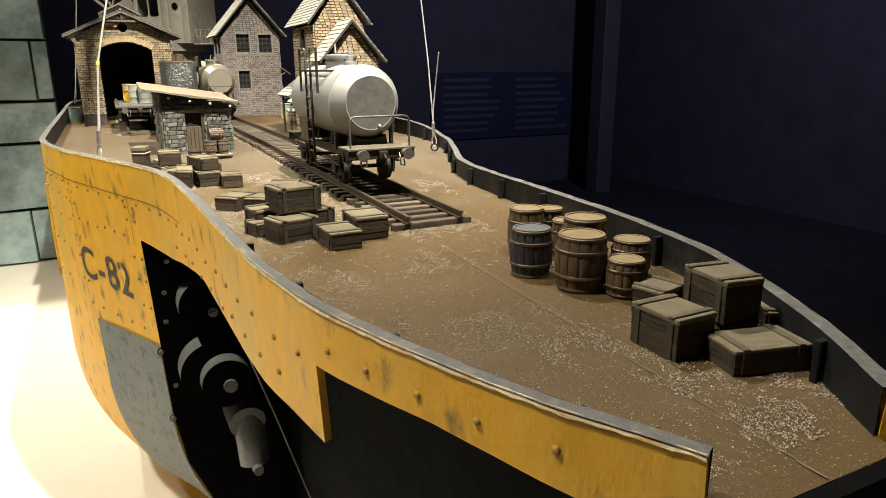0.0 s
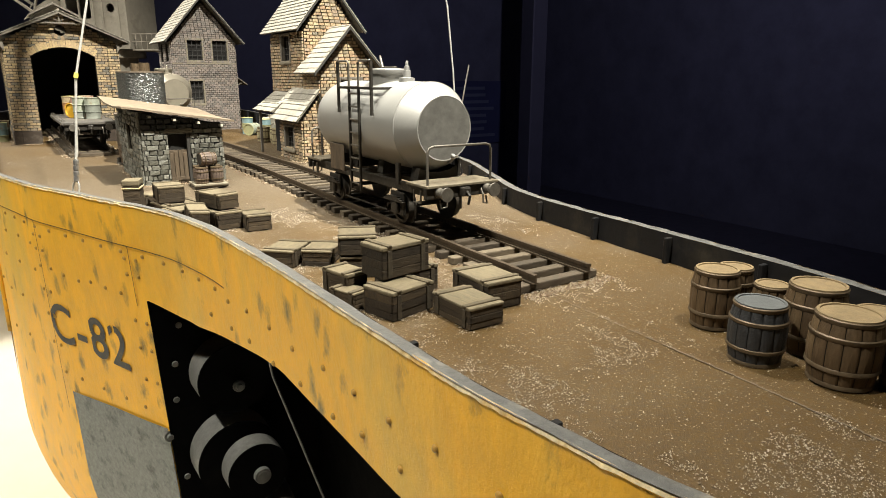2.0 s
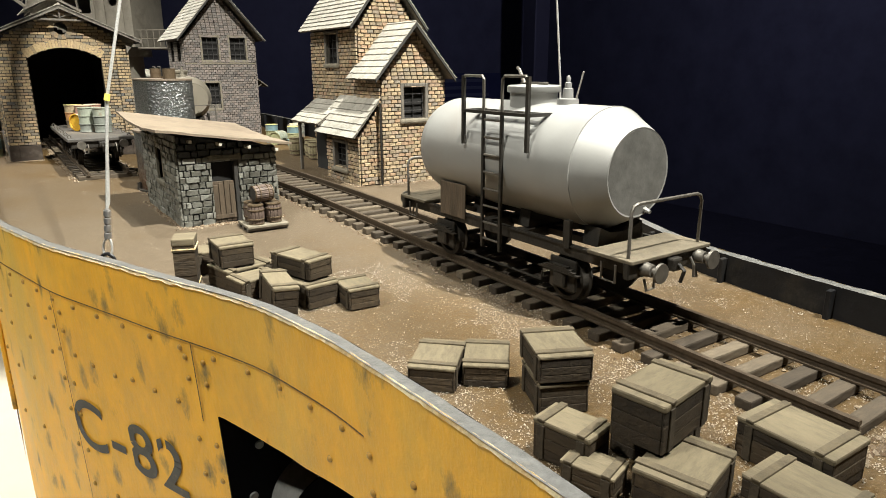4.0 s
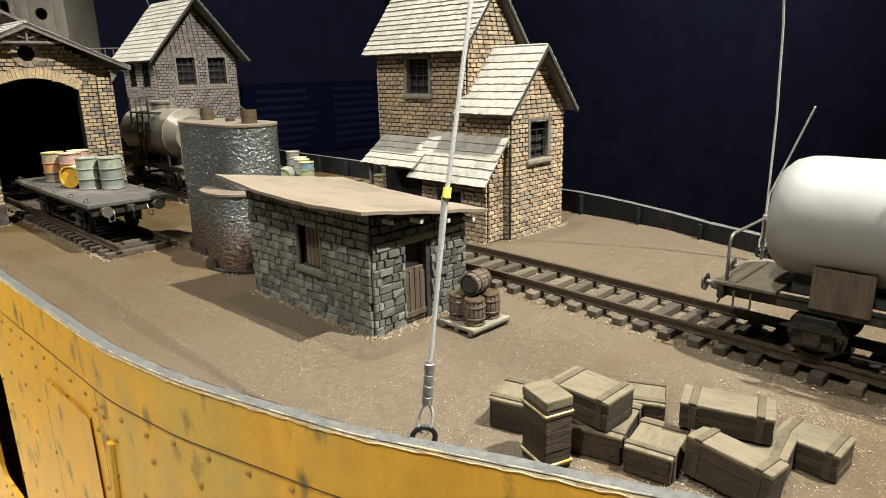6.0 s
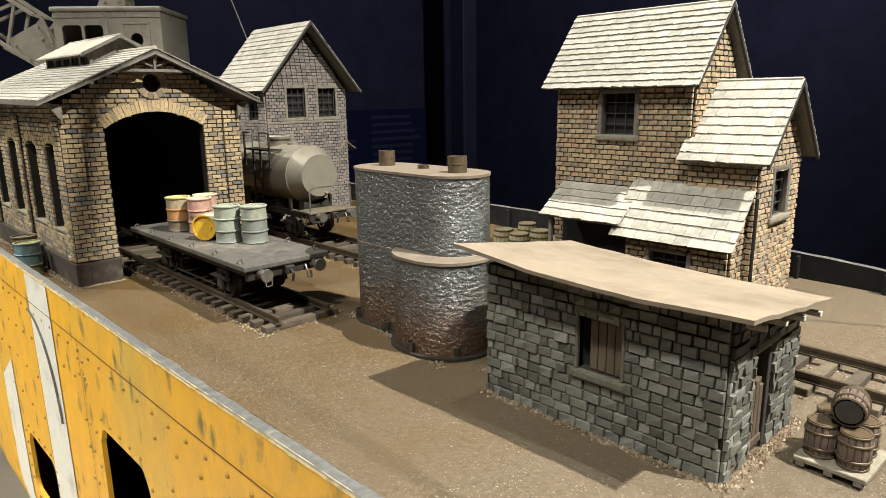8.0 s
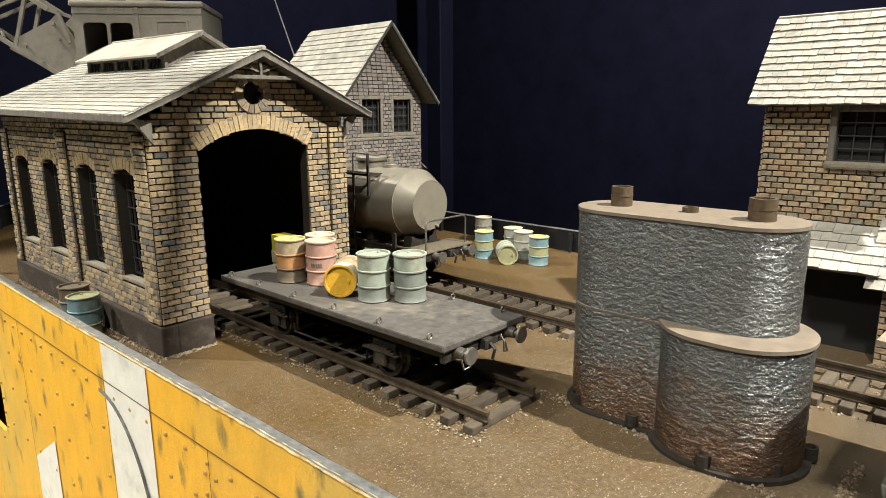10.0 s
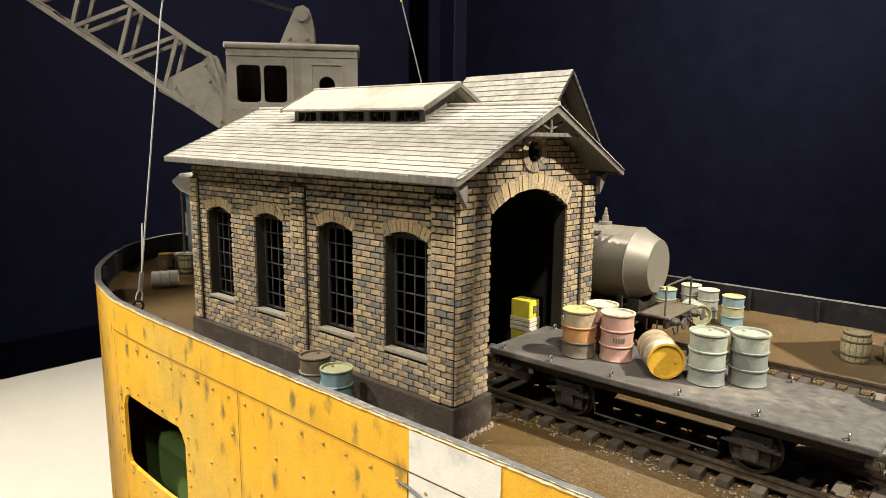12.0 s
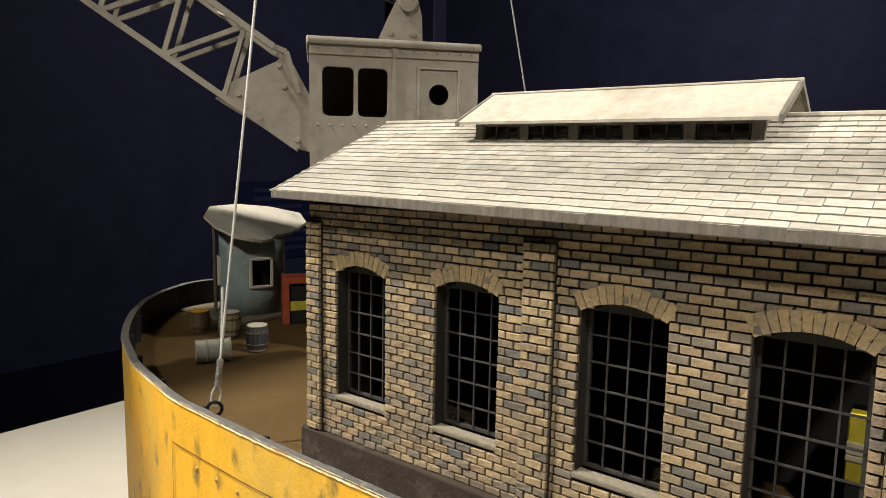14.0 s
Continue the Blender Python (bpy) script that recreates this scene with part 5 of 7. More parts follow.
        part("eave_bracket", MB().prism([(cx + sx * hw, 0.165), (cx + sx * hw, 0.180), (cx + sx * (hw + 0.012), 0.184), (cx + sx * (hw + 0.012), 0.181)], ya + 0.010, ya + 0.014), "timber", s, at=tilt)
    # ridge ventilator
    va, vb, vx = 1.690, 1.859, 0.0305
    zb, ze = 0.2200, 0.2345
    for sx in (-1, 1):
        x = cx + sx * vx
        fr = MB().box(x - 0.0012, va, zb, x + 0.0012, vb, zb + 0.003).box(x - 0.0012, va, ze - 0.003, x + 0.0012, vb, ze)
        for k in range(6):
            q = va + (vb - va) * k / 5
            fr.box(x - 0.0016, q - 0.003, zb, x + 0.0016, q + 0.003, ze)
        d = part("ventilator_side", fr, "timber", s, "grey ventilator side with small openings", at=tilt)
        for k in range(20):
            q = va + (vb - va) * (k + 0.5) / 20
            part("louvre_bar", MB().box(x - 0.0006, q - 0.0005, zb + 0.003, x + 0.0006, q + 0.0005, ze - 0.003), "darkwood", d)
    for q in (va, vb - 0.002):
        part("ventilator_end", MB().prism([(cx - vx, 0.2190), (cx + vx, 0.2190), (cx + vx, ze), (cx, 0.2525), (cx - vx, ze)], q, q + 0.002), "timber", s, at=tilt)
    er2 = 0.2555
    for sx in (-1, 1):
        x1 = cx + sx * 0.0415
        part("ventilator_roof", MB().prism([(cx, er2), (x1, ze - 0.0005), (x1, ze - 0.0022), (cx, er2 - 0.0018)], va - 0.012, vb + 0.012), "roofboard", s, "pale dusty board roof", at=tilt)
    part("ventilator_ridge", MB().tube([(cx, va - 0.0125, er2), (cx, vb + 0.0125, er2)], 0.0012, 8), "roofboard", s, at=tilt)
    for q in (va - 0.0125, vb + 0.0105):
        for sx in (-1, 1):
            x1 = cx + sx * 0.042
            part("ventilator_barge", MB().prism([(cx, er2 + 0.0006), (x1, ze + 0.0002), (x1, ze - 0.0035), (cx, er2 - 0.0032)], q, q + 0.002), "timber", s, at=tilt)


# ---- the stone hut ----
def stone_hut():
    X0, X1, Y0, Y1 = 0.061, 0.152, 0.994, 1.144
    h = thing("stone_hut", (0, 0, 0), "small grey rubble-stone hut with a dusty sagging roof", "building")
    ztop = lambda x: 0.091 - (x - 0.04) * 0.155
    zl = 0.0845
    # west wall with a shuttered window
    m = face((X0, Y1, 0), -90)
    wu, wz = (Y1 - 1.076, Y1 - 1.049), (0.036, 0.069)
    spans = lambda z: [(0, wu[0]), (wu[1], Y1 - Y0)] if wz[0] < z < wz[1] else [(0, Y1 - Y0)]
    brick_wall(h, m, spans, 0, zl, 0.0082, 0.0061, 0.0006, 0.006, "stone", "stonework", "stonejoint", 260, lambda u, z: -u, 51, rough=0.0013, piece="stone", vary=0.5)
    part("window_lintel", MB().box(wu[0] - 0.003, -0.0020, wz[1], wu[1] + 0.003, 0.004, wz[1] + 0.0042, bev=0.001), "hutsill", h, at=m)
    part("window_sill", MB().box(wu[0] - 0.004, -0.0038, wz[0] - 0.005, wu[1] + 0.004, 0.004, wz[0], bev=0.0012), "hutsill", h, at=m)
    for a, b in ((wu[0] - 0.0018, wu[0]), (wu[1], wu[1] + 0.0018)):
        part("window_jamb", MB().box(a, -0.0024, wz[0], b, 0.004, wz[1], bev=0.0008), "hutsill", h, at=m)
    sh = part("shutter", MB().box(wu[0] + 0.0055, 0.0025, wz[0], wu[1], 0.0055, wz[1], bev=0.0003), "door", h, "brown plank shutter", at=m)
    for k in range(4):
        x = wu[0] + 0.0060 + k * 0.0052
        part("plank", MB().box(x, 0.0012, wz[0] + 0.001, x + 0.0047, 0.003, wz[1] - 0.001, bev=0.0003), "door", sh)
    # black sheet imitates the dark behind the shutter
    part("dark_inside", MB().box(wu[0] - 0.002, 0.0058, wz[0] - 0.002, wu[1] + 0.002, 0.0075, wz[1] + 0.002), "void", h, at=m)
    # front wall with the doorway
    m = face((X0, Y0, 0), 0)
    dx = (0.090 - X0, 0.1145 - X0)
    zd = 0.0600
    spans = lambda z: [(0, dx[0]), (dx[1], X1 - X0)] if z < zd else [(0, X1 - X0)]
    brick_wall(h, m, spans, 0, 0.0640, 0.0088, 0.0058, 0.0006, 0.006, "stone", "stonework", "stonejoint", 100, lambda u, z: z, 52, rough=0.0013, piece="stone", vary=0.45)
    # the courses under the roof are black to stand in for the eave's shadow
    brick_wall(h, m, lambda z: [(0, min(X1 - X0, (0.0860 - z) / 0.155 - (X0 - 0.04)))], 0.0640, 0.0830, 0.0088, 0.0060, 0.0006, 0.006, "shadestone", "shadestones", "stonejoint", 40, lambda u, z: z, 55, rough=0.0013, piece="stone", vary=0.45)
    door = part("door", MB().box(dx[0], 0.002, 0.001, dx[1] - 0.004, 0.0045, 0.0395, bev=0.0003), "door", h, "low brown plank half-door", at=m)
    for k in range(4):
        x = dx[0] + 0.0005 + k * 0.0051
        part("plank", MB().box(x, 0.0008, 0.001, x + 0.0046, 0.0025, 0.038 + 0.0018 * ((k * 7) % 3 - 1), bev=0.0003), "door", door)
    part("door_rail", MB().box(dx[0], -0.0002, 0.004, dx[1] - 0.004, 0.001, 0.008, bev=0.0003), "door", door)
    part("door_post", MB().box(dx[1] - 0.0035, -0.0005, 0, dx[1] + 0.0005, 0.005, zd, bev=0.0004), "darkwood", h, at=m)
    # black sheet closes the doorway in place of an unlit inside
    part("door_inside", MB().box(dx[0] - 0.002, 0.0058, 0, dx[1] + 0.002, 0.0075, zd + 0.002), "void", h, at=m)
    part("door_lintel", MB().box(dx[0] - 0.004, -0.0028, zd, dx[1] + 0.004, 0.004, zd + 0.005, bev=0.0014), "hutsill", h, at=m)
    for k in range(4):
        x = 0.010 + k * 0.0265
        part("rafter_end", MB().box(x - 0.0015, -0.0115, ztop(X0 + x) - 0.0082, x + 0.0015, 0.001, ztop(X0 + x) - 0.0054, bev=0.0003), "paleroof", h, "pale rafter end", at=m)
    for a, rz, l, sd in ((( X1, Y0, 0), 90, Y1 - Y0, 53), ((X1, Y1, 0), 180, X1 - X0, 54)):
        brick_wall(h, face(a, rz), lambda z: [(0, l)], 0, 0.068, 0.0115, 0.0066, 0.0009, 0.006, "stone", "stonework", "stonejoint", 0, None, sd, rough=0.0012, piece="stone", vary=0.4)
    part("back_gable", MB().prism([(X0 + 0.002, 0.066), (X1 - 0.002, 0.066), (X1 - 0.002, ztop(X1) - 0.007), (X0 + 0.002, ztop(X0) - 0.004)], Y1 - 0.007, Y1 - 0.001), "stonejoint", h)
    # the same shadow black closes the gap below the roof
    part("front_gable", MB().prism([(X0 + 0.002, 0.066), (X1 - 0.002, 0.066), (X1 - 0.002, ztop(X1) - 0.004), (X0 + 0.002, ztop(X0) - 0.0035)], Y0 + 0.0005, Y0 + 0.006), "shadestone", h)
    # the sagging roof board
    mb = MB()
    nx, ny, t = 12, 16, 0.0022
    vs = []
    for lay in (0, 1):
        for i in range(nx + 1):
            for k in range(ny + 1):
                u, v = i / nx, k / ny
                x, y = 0.0420 - 0.003 * v * (1 - u) + u * (0.1655 - 0.0420), 0.978 + 0.004 * u + v * (1.153 - 0.978)
                z = ztop(x) + 0.0012 + 0.0068 * v - 0.0042 * math.sin(math.pi * v) * (1 - 0.5 * u) + 0.0006 * u * u + 0.0008 * noise.noise((x * 40, y * 40, 0))
                vs.append((x + 0.0012 * noise.noise((v * 9, u * 9, 2)), y + 0.0012 * noise.noise((u * 9, v * 9, 5)), z - (t if lay else 0)))
    n = (nx + 1) * (ny + 1)
    fs = []
    for i in range(nx):
        for k in range(ny):
            a = i * (ny + 1) + k
            fs += [(a, a + ny + 1, a + ny + 2, a + 1), (n + a, n + a + 1, n + a + ny + 2, n + a + ny + 1)]
    for i in range(nx):
        a, b = i * (ny + 1), (i + 1) * (ny + 1)
        fs += [(a, n + a, n + b, b), (a + ny, b + ny, n + b + ny, n + a + ny)]
    for k in range(ny):
        a, b = k, nx * (ny + 1) + k
        fs += [(a, a + 1, n + a + 1, n + a), (b, n + b, n + b + 1, b + 1)]
    part("roof", mb.add(vs, fs), "hutroof", h, "sagging dusty brown board roof", True)


# ---- the sandy brick house ----
def brick_house():
    h = thing("brick_house", (0, 0, 0.0005), "tall sandy brick house with steep shingled roofs and porch", "building")
    X0, X1, Y0, Y1, ZE = 0.325, 0.412, 1.146, 1.288, 0.190
    cx = 0.3675
    L, H = 0.0092, 0.0047
    kw = dict(rough=0.0009)
    B = ("brick2", "brickwork2", "mortar2")
    zr = 0.254
    # west wall with an upper window
    m = face((X0, Y1, 0), -90)
    wu, wz = (Y1 - 1.2365, Y1 - 1.2005), (0.1475, 0.187)
    brick_wall(h, m, lambda z: [(0, wu[0]), (wu[1], Y1 - Y0)] if wz[0] < z < wz[1] else [(0, Y1 - Y0)], 0, ZE, L, H, 0.0010, 0.006, *B, 150, lambda u, z: -z, 61, **kw)

    def framed(mm, a, b, z0, z1, nx, nz):
        fr = part("window_surround", MB().box(a - 0.004, -0.0028, z0 - 0.001, a + 0.001, 0.004, z1 + 0.003, bev=0.0009).box(b - 0.001, -0.0028, z0 - 0.001, b + 0.004, 0.004, z1 + 0.003, bev=0.0009)
                  .box(a + 0.001, -0.0026, z1 - 0.001, b - 0.001, 0.004, z1 + 0.003, bev=0.0009), "timber", h, "grey timber window surround", at=mm)
        part("window_sill", MB().box(a - 0.0055, -0.005, z0 - 0.0055, b + 0.0055, 0.004, z0, bev=0.0016), "sill", h, "rounded grey sill", at=mm)
        barred_window(h, mm, a + 0.001, b - 0.001, z0, z1, nx, nz, inset=0.003, bar=0.0008, frame=0.0012)
        # black sheet behind the bars stands in for the unlit room
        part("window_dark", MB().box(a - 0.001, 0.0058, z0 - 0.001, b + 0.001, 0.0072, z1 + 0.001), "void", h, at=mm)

    framed(m, *wu, *wz, 3, 4)
    gw = lambda z: max(0.0, min(1.0, (zr - z) / (zr - ZE)))
    hw = (X1 - X0) / 2
    sp = lambda z: [(hw - hw * gw(z), hw + hw * gw(z))] if z > ZE else [(0, 2 * hw)]
    brick_wall(h, face((X0, Y0, 0), 0), sp, 0, zr - 0.004, L, H, 0.0010, 0.006, *B, 0, None, 62, **kw)
    brick_wall(h, face((X1, Y1, 0), 180), sp, 0, zr - 0.004, L, H, 0.0010, 0.006, *B, 0, None, 63, **kw)
    brick_wall(h, face((X1, Y0, 0), 90), lambda z: [(0, Y1 - Y0)], 0, ZE, L, H, 0.0010, 0.006, *B, 0, None, 64, **kw)
    # porch
    P0, P1, PY, PE, PR = 0.3235, 0.4165, 1.0865, 0.128, 0.188
    pc, ph = (P0 + P1) / 2, (P1 - P0) / 2
    mp = face((P0, PY, 0), 0)
    wp, wpz = (0.3545 - P0, 0.3875 - P0), (0.080, 0.120)
    gp = lambda z: max(0.0, min(1.0, (PR - z) / (PR - PE)))

    def spp(z):
        lo, hi = (ph - ph * gp(z), ph + ph * gp(z)) if z > PE else (0, 2 * ph)
        return [(lo, wp[0]), (wp[1], hi)] if wpz[0] < z < wpz[1] else [(lo, hi)]

    brick_wall(h, mp, spp, 0, PR - 0.004, L, H, 0.0010, 0.006, *B, 130, lambda u, z: -z, 65, **kw)
    framed(mp, *wp, *wpz, 2, 4)
    brick_wall(h, face((P0, Y0, 0), -90), lambda z: [(0, Y0 - PY)], 0, PE, L, H, 0.0010, 0.006, *B, 0, None, 66, **kw)
    brick_wall(h, face((P1, PY, 0), 90), lambda z: [(0, Y0 - PY)], 0, PE, L, H, 0.0010, 0.006, *B, 0, None, 67, **kw)
    part("drain_pipe", MB().tube([(P0 - 0.002, PY - 0.002, 0.0), (P0 - 0.002, PY - 0.002, 0.100)], 0.0013, 8), "iron", h)
    # steep roofs
    def gable_roof(xa, xb, ze, zt, ya, yb, rows, w, budget, seed):
        c = (xa + xb) / 2
        run, ris = (xb - xa) / 2, zt - ze
        S, pit = math.hypot(run, ris), math.degrees(math.atan2(ris, run))
        shingle_roof(h, slope((xa, yb, ze), -90, pit), yb - ya, S, rows, w, budget, seed, label="pale grey weathered shingles")
        shingle_roof(h, slope((xb, ya, ze), 90, pit), yb - ya, S, rows, w, 0, seed + 1, label="pale grey weathered shingles")
        for sx in (-1, 1):
            xe = c + sx * run
            mb = MB()
            for q in (ya - 0.0012,):
                mb.prism([(c, zt + 0.0005), (xe, ze + 0.0003), (xe, ze - 0.004), (c, zt - 0.0045)], q, q + 0.0025)
            part("barge_board", mb, "darkwood", h)
        part("ridge_tiles", MB().tube([(c, ya, zt + 0.0008), (c, yb, zt + 0.0008)], 0.0014, 6), "shingles", h)

    gable_roof(0.3115, 0.4245, 0.1915, 0.2625, 1.137, 1.298, 13, 0.0115, 110, 71)
    gable_roof(0.3105, 0.4265, 0.1285, 0.1945, 1.0745, 1.150, 9, 0.0115, 50, 73)
    # lean-to along the west side
    for a, b, zt, ze, rows, sd in ((1.0875, 1.197, 0.1055, 0.0605, 6, 75), (1.190, 1.277, 0.0985, 0.0700, 5, 76)):
        run, ris = 0.323 - 0.2845, zt - ze
        S, pit = math.hypot(run, ris), math.degrees(math.atan2(ris, run))
        shingle_roof(h, slope((0.2845, b, ze), -90, pit), b - a, S, rows, 0.0125, 40, sd, label="pale grey weathered shingles")
    ml = face((0.297, 1.188, 0), -90)
    lw, lz = (1.188 - 1.164, 1.188 - 1.128), (0.017, 0.050)
    brick_wall(h, ml, lambda z: [(0, lw[0]), (lw[1], 0.094)] if lz[0] < z < lz[1] else [(0, 0.094)], 0, 0.061, L, H, 0.0010, 0.006, *B, 0, None, 77, **kw)
    framed(ml, *lw, *lz, 3, 4)
    mlf = face((0.297, 1.094, 0), 0)
    brick_wall(h, mlf, lambda z: [(max(0.0, (z - 0.062) / 1.22), 0.0275)], 0, 0.094, L, H, 0.0010, 0.005, *B, 0, None, 78, **kw)
    part("store_post", MB().box(0.2905, 1.268, 0, 0.2945, 1.272, 0.072, bev=0.0006), "timber", h)
    # shade of the open store, put in as a black sheet
    part("store_back", MB().box(0.3195, 1.19, 0, 0.3235, 1.275, 0.095), "void", h, "black sheet standing in for the shade of the open store under the lean-to")


# ---- the grey brick house ----
def grey_house():
    h = thing("grey_house", (0, 0, 0.001), "grey brick gabled house with small barred windows", "building")
    X0, X1, Y0, Y1, ZE, zr = 0.264, 0.406, 1.768, 1.895, 0.198, 0.285
    L, H = 0.0088, 0.0048
    hw = (X1 - X0) / 2
    wins = [(0.2995, 0.3310, 0.157, 0.201), (0.3545, 0.3865, 0.157, 0.201), (0.299, 0.327, 0.062, 0.112)]
    g = lambda z: max(0.0, min(1.0, (zr - z) / (zr - ZE)))

    def sp(z):
        lo, hi = (hw - hw * g(z), hw + hw * g(z)) if z > ZE else (0, 2 * hw)
        out, u = [], lo
        for a, b, z0, z1 in sorted(wins):
            if z0 < z < z1:
                out.append((u, a - X0))
                u = b - X0
        out.append((u, hi))
        return [q for q in out if q[1] - q[0] > 0.001]

    m = face((X0, Y0, 0), 0)
    brick_wall(h, m, sp, 0, zr - 0.004, L, H, 0.0007, 0.006, "brick", "brickwork1", "mortar", 0, None, 81)
    for a, b, z0, z1 in wins:
        part("window_surround", MB().box(a - X0 - 0.004, -0.002, z0 - 0.005, b - X0 + 0.004, 0.003, z0, bev=0.0008).box(a - X0 - 0.004, -0.002, z0, a - X0, 0.003, z1 + 0.004, bev=0.0006)
             .box(b - X0, -0.002, z0, b - X0 + 0.004, 0.003, z1 + 0.004, bev=0.0006).box(a - X0, -0.002, z1, b - X0, 0.003, z1 + 0.004, bev=0.0006), "sill", h, "grey stone window surround", at=m)
        barred_window(h, m, a - X0, b - X0, z0, z1, 3, 4, inset=0.002, bar=0.0009)
        # the room's darkness is a black sheet behind the opening
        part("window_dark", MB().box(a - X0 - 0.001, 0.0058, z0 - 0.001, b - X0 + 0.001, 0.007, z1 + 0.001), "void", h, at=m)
    part("string_course", MB().box(0, -0.0022, 0.149, 2 * hw, 0.0, 0.1515, bev=0.0005), "sill", h, at=m)
    part("door", MB().box(0.036, -0.0016, 0.002, 0.062, 0.0, 0.070, bev=0.0006), "timber", h, "plain grey plank door", at=m)
    mw = face((X0, Y1, 0), -90)
    ww = [(0.025, 0.05), (0.078, 0.106)]
    brick_wall(h, mw, lambda z: [(0, ww[0][0]), (ww[0][1], ww[1][0]), (ww[1][1], Y1 - Y0)] if 0.155 < z < 0.192 else [(0, Y1 - Y0)], 0, ZE, L, H, 0.0007, 0.006, "brick", "brickwork1", "mortar", 0, None, 82)
    for a, b in ww:
        barred_window(h, mw, a, b, 0.155, 0.192, 2, 3, inset=0.002)
        # black backing in place of the unlit room
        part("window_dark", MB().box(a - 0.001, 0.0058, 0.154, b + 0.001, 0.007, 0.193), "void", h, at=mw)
    brick_wall(h, face((X1, Y0, 0), 90), lambda z: [(0, Y1 - Y0)], 0, ZE, L, H, 0.0007, 0.006, "brick", "brickwork1", "mortar", 0, None, 83)
    brick_wall(h, face((X1, Y1, 0), 180), lambda z: [(hw - hw * g(z), hw + hw * g(z))] if z > ZE else [(0, 2 * hw)], 0, zr - 0.004, L, H, 0.0007, 0.006, "brick", "brickwork1", "mortar", 0, None, 84)
    xa, xb, ze, zt, ya, yb = 0.248, 0.4205, 0.196, 0.296, 1.746, 1.912
    c, run, ris = (xa + xb) / 2, (xb - xa) / 2, zt - ze
    S, pit = math.hypot(run, ris), math.degrees(math.atan2(ris, run))
    shingle_roof(h, slope((xa, yb, ze), -90, pit), yb - ya, S, 14, 0.013, 60, 85, label="pale grey weathered shingles")
    shingle_roof(h, slope((xb, ya, ze), 90, pit), yb - ya, S, 14, 0.013, 0, 86, label="pale grey weathered shingles")
    for sx in (-1, 1):
        xe = c + sx * run
        part("barge_board", MB().prism([(c, zt + 0.0005), (xe, ze + 0.0003), (xe, ze - 0.004), (c, zt - 0.0045)], ya - 0.0012, ya + 0.0012), "darkwood", h)
    part("side_awning", MB().prism([(X1, 0.125), (X1 + 0.030, 0.104), (X1 + 0.030, 0.1015), (X1, 0.1225)], 1.785, 1.86), "timber", h, "small grey timber awning")
    part("awning_strut", MB().tube([(X1, 1.79, 0.098), (X1 + 0.022, 1.79, 0.110)], 0.0014, 6), "timber", h)


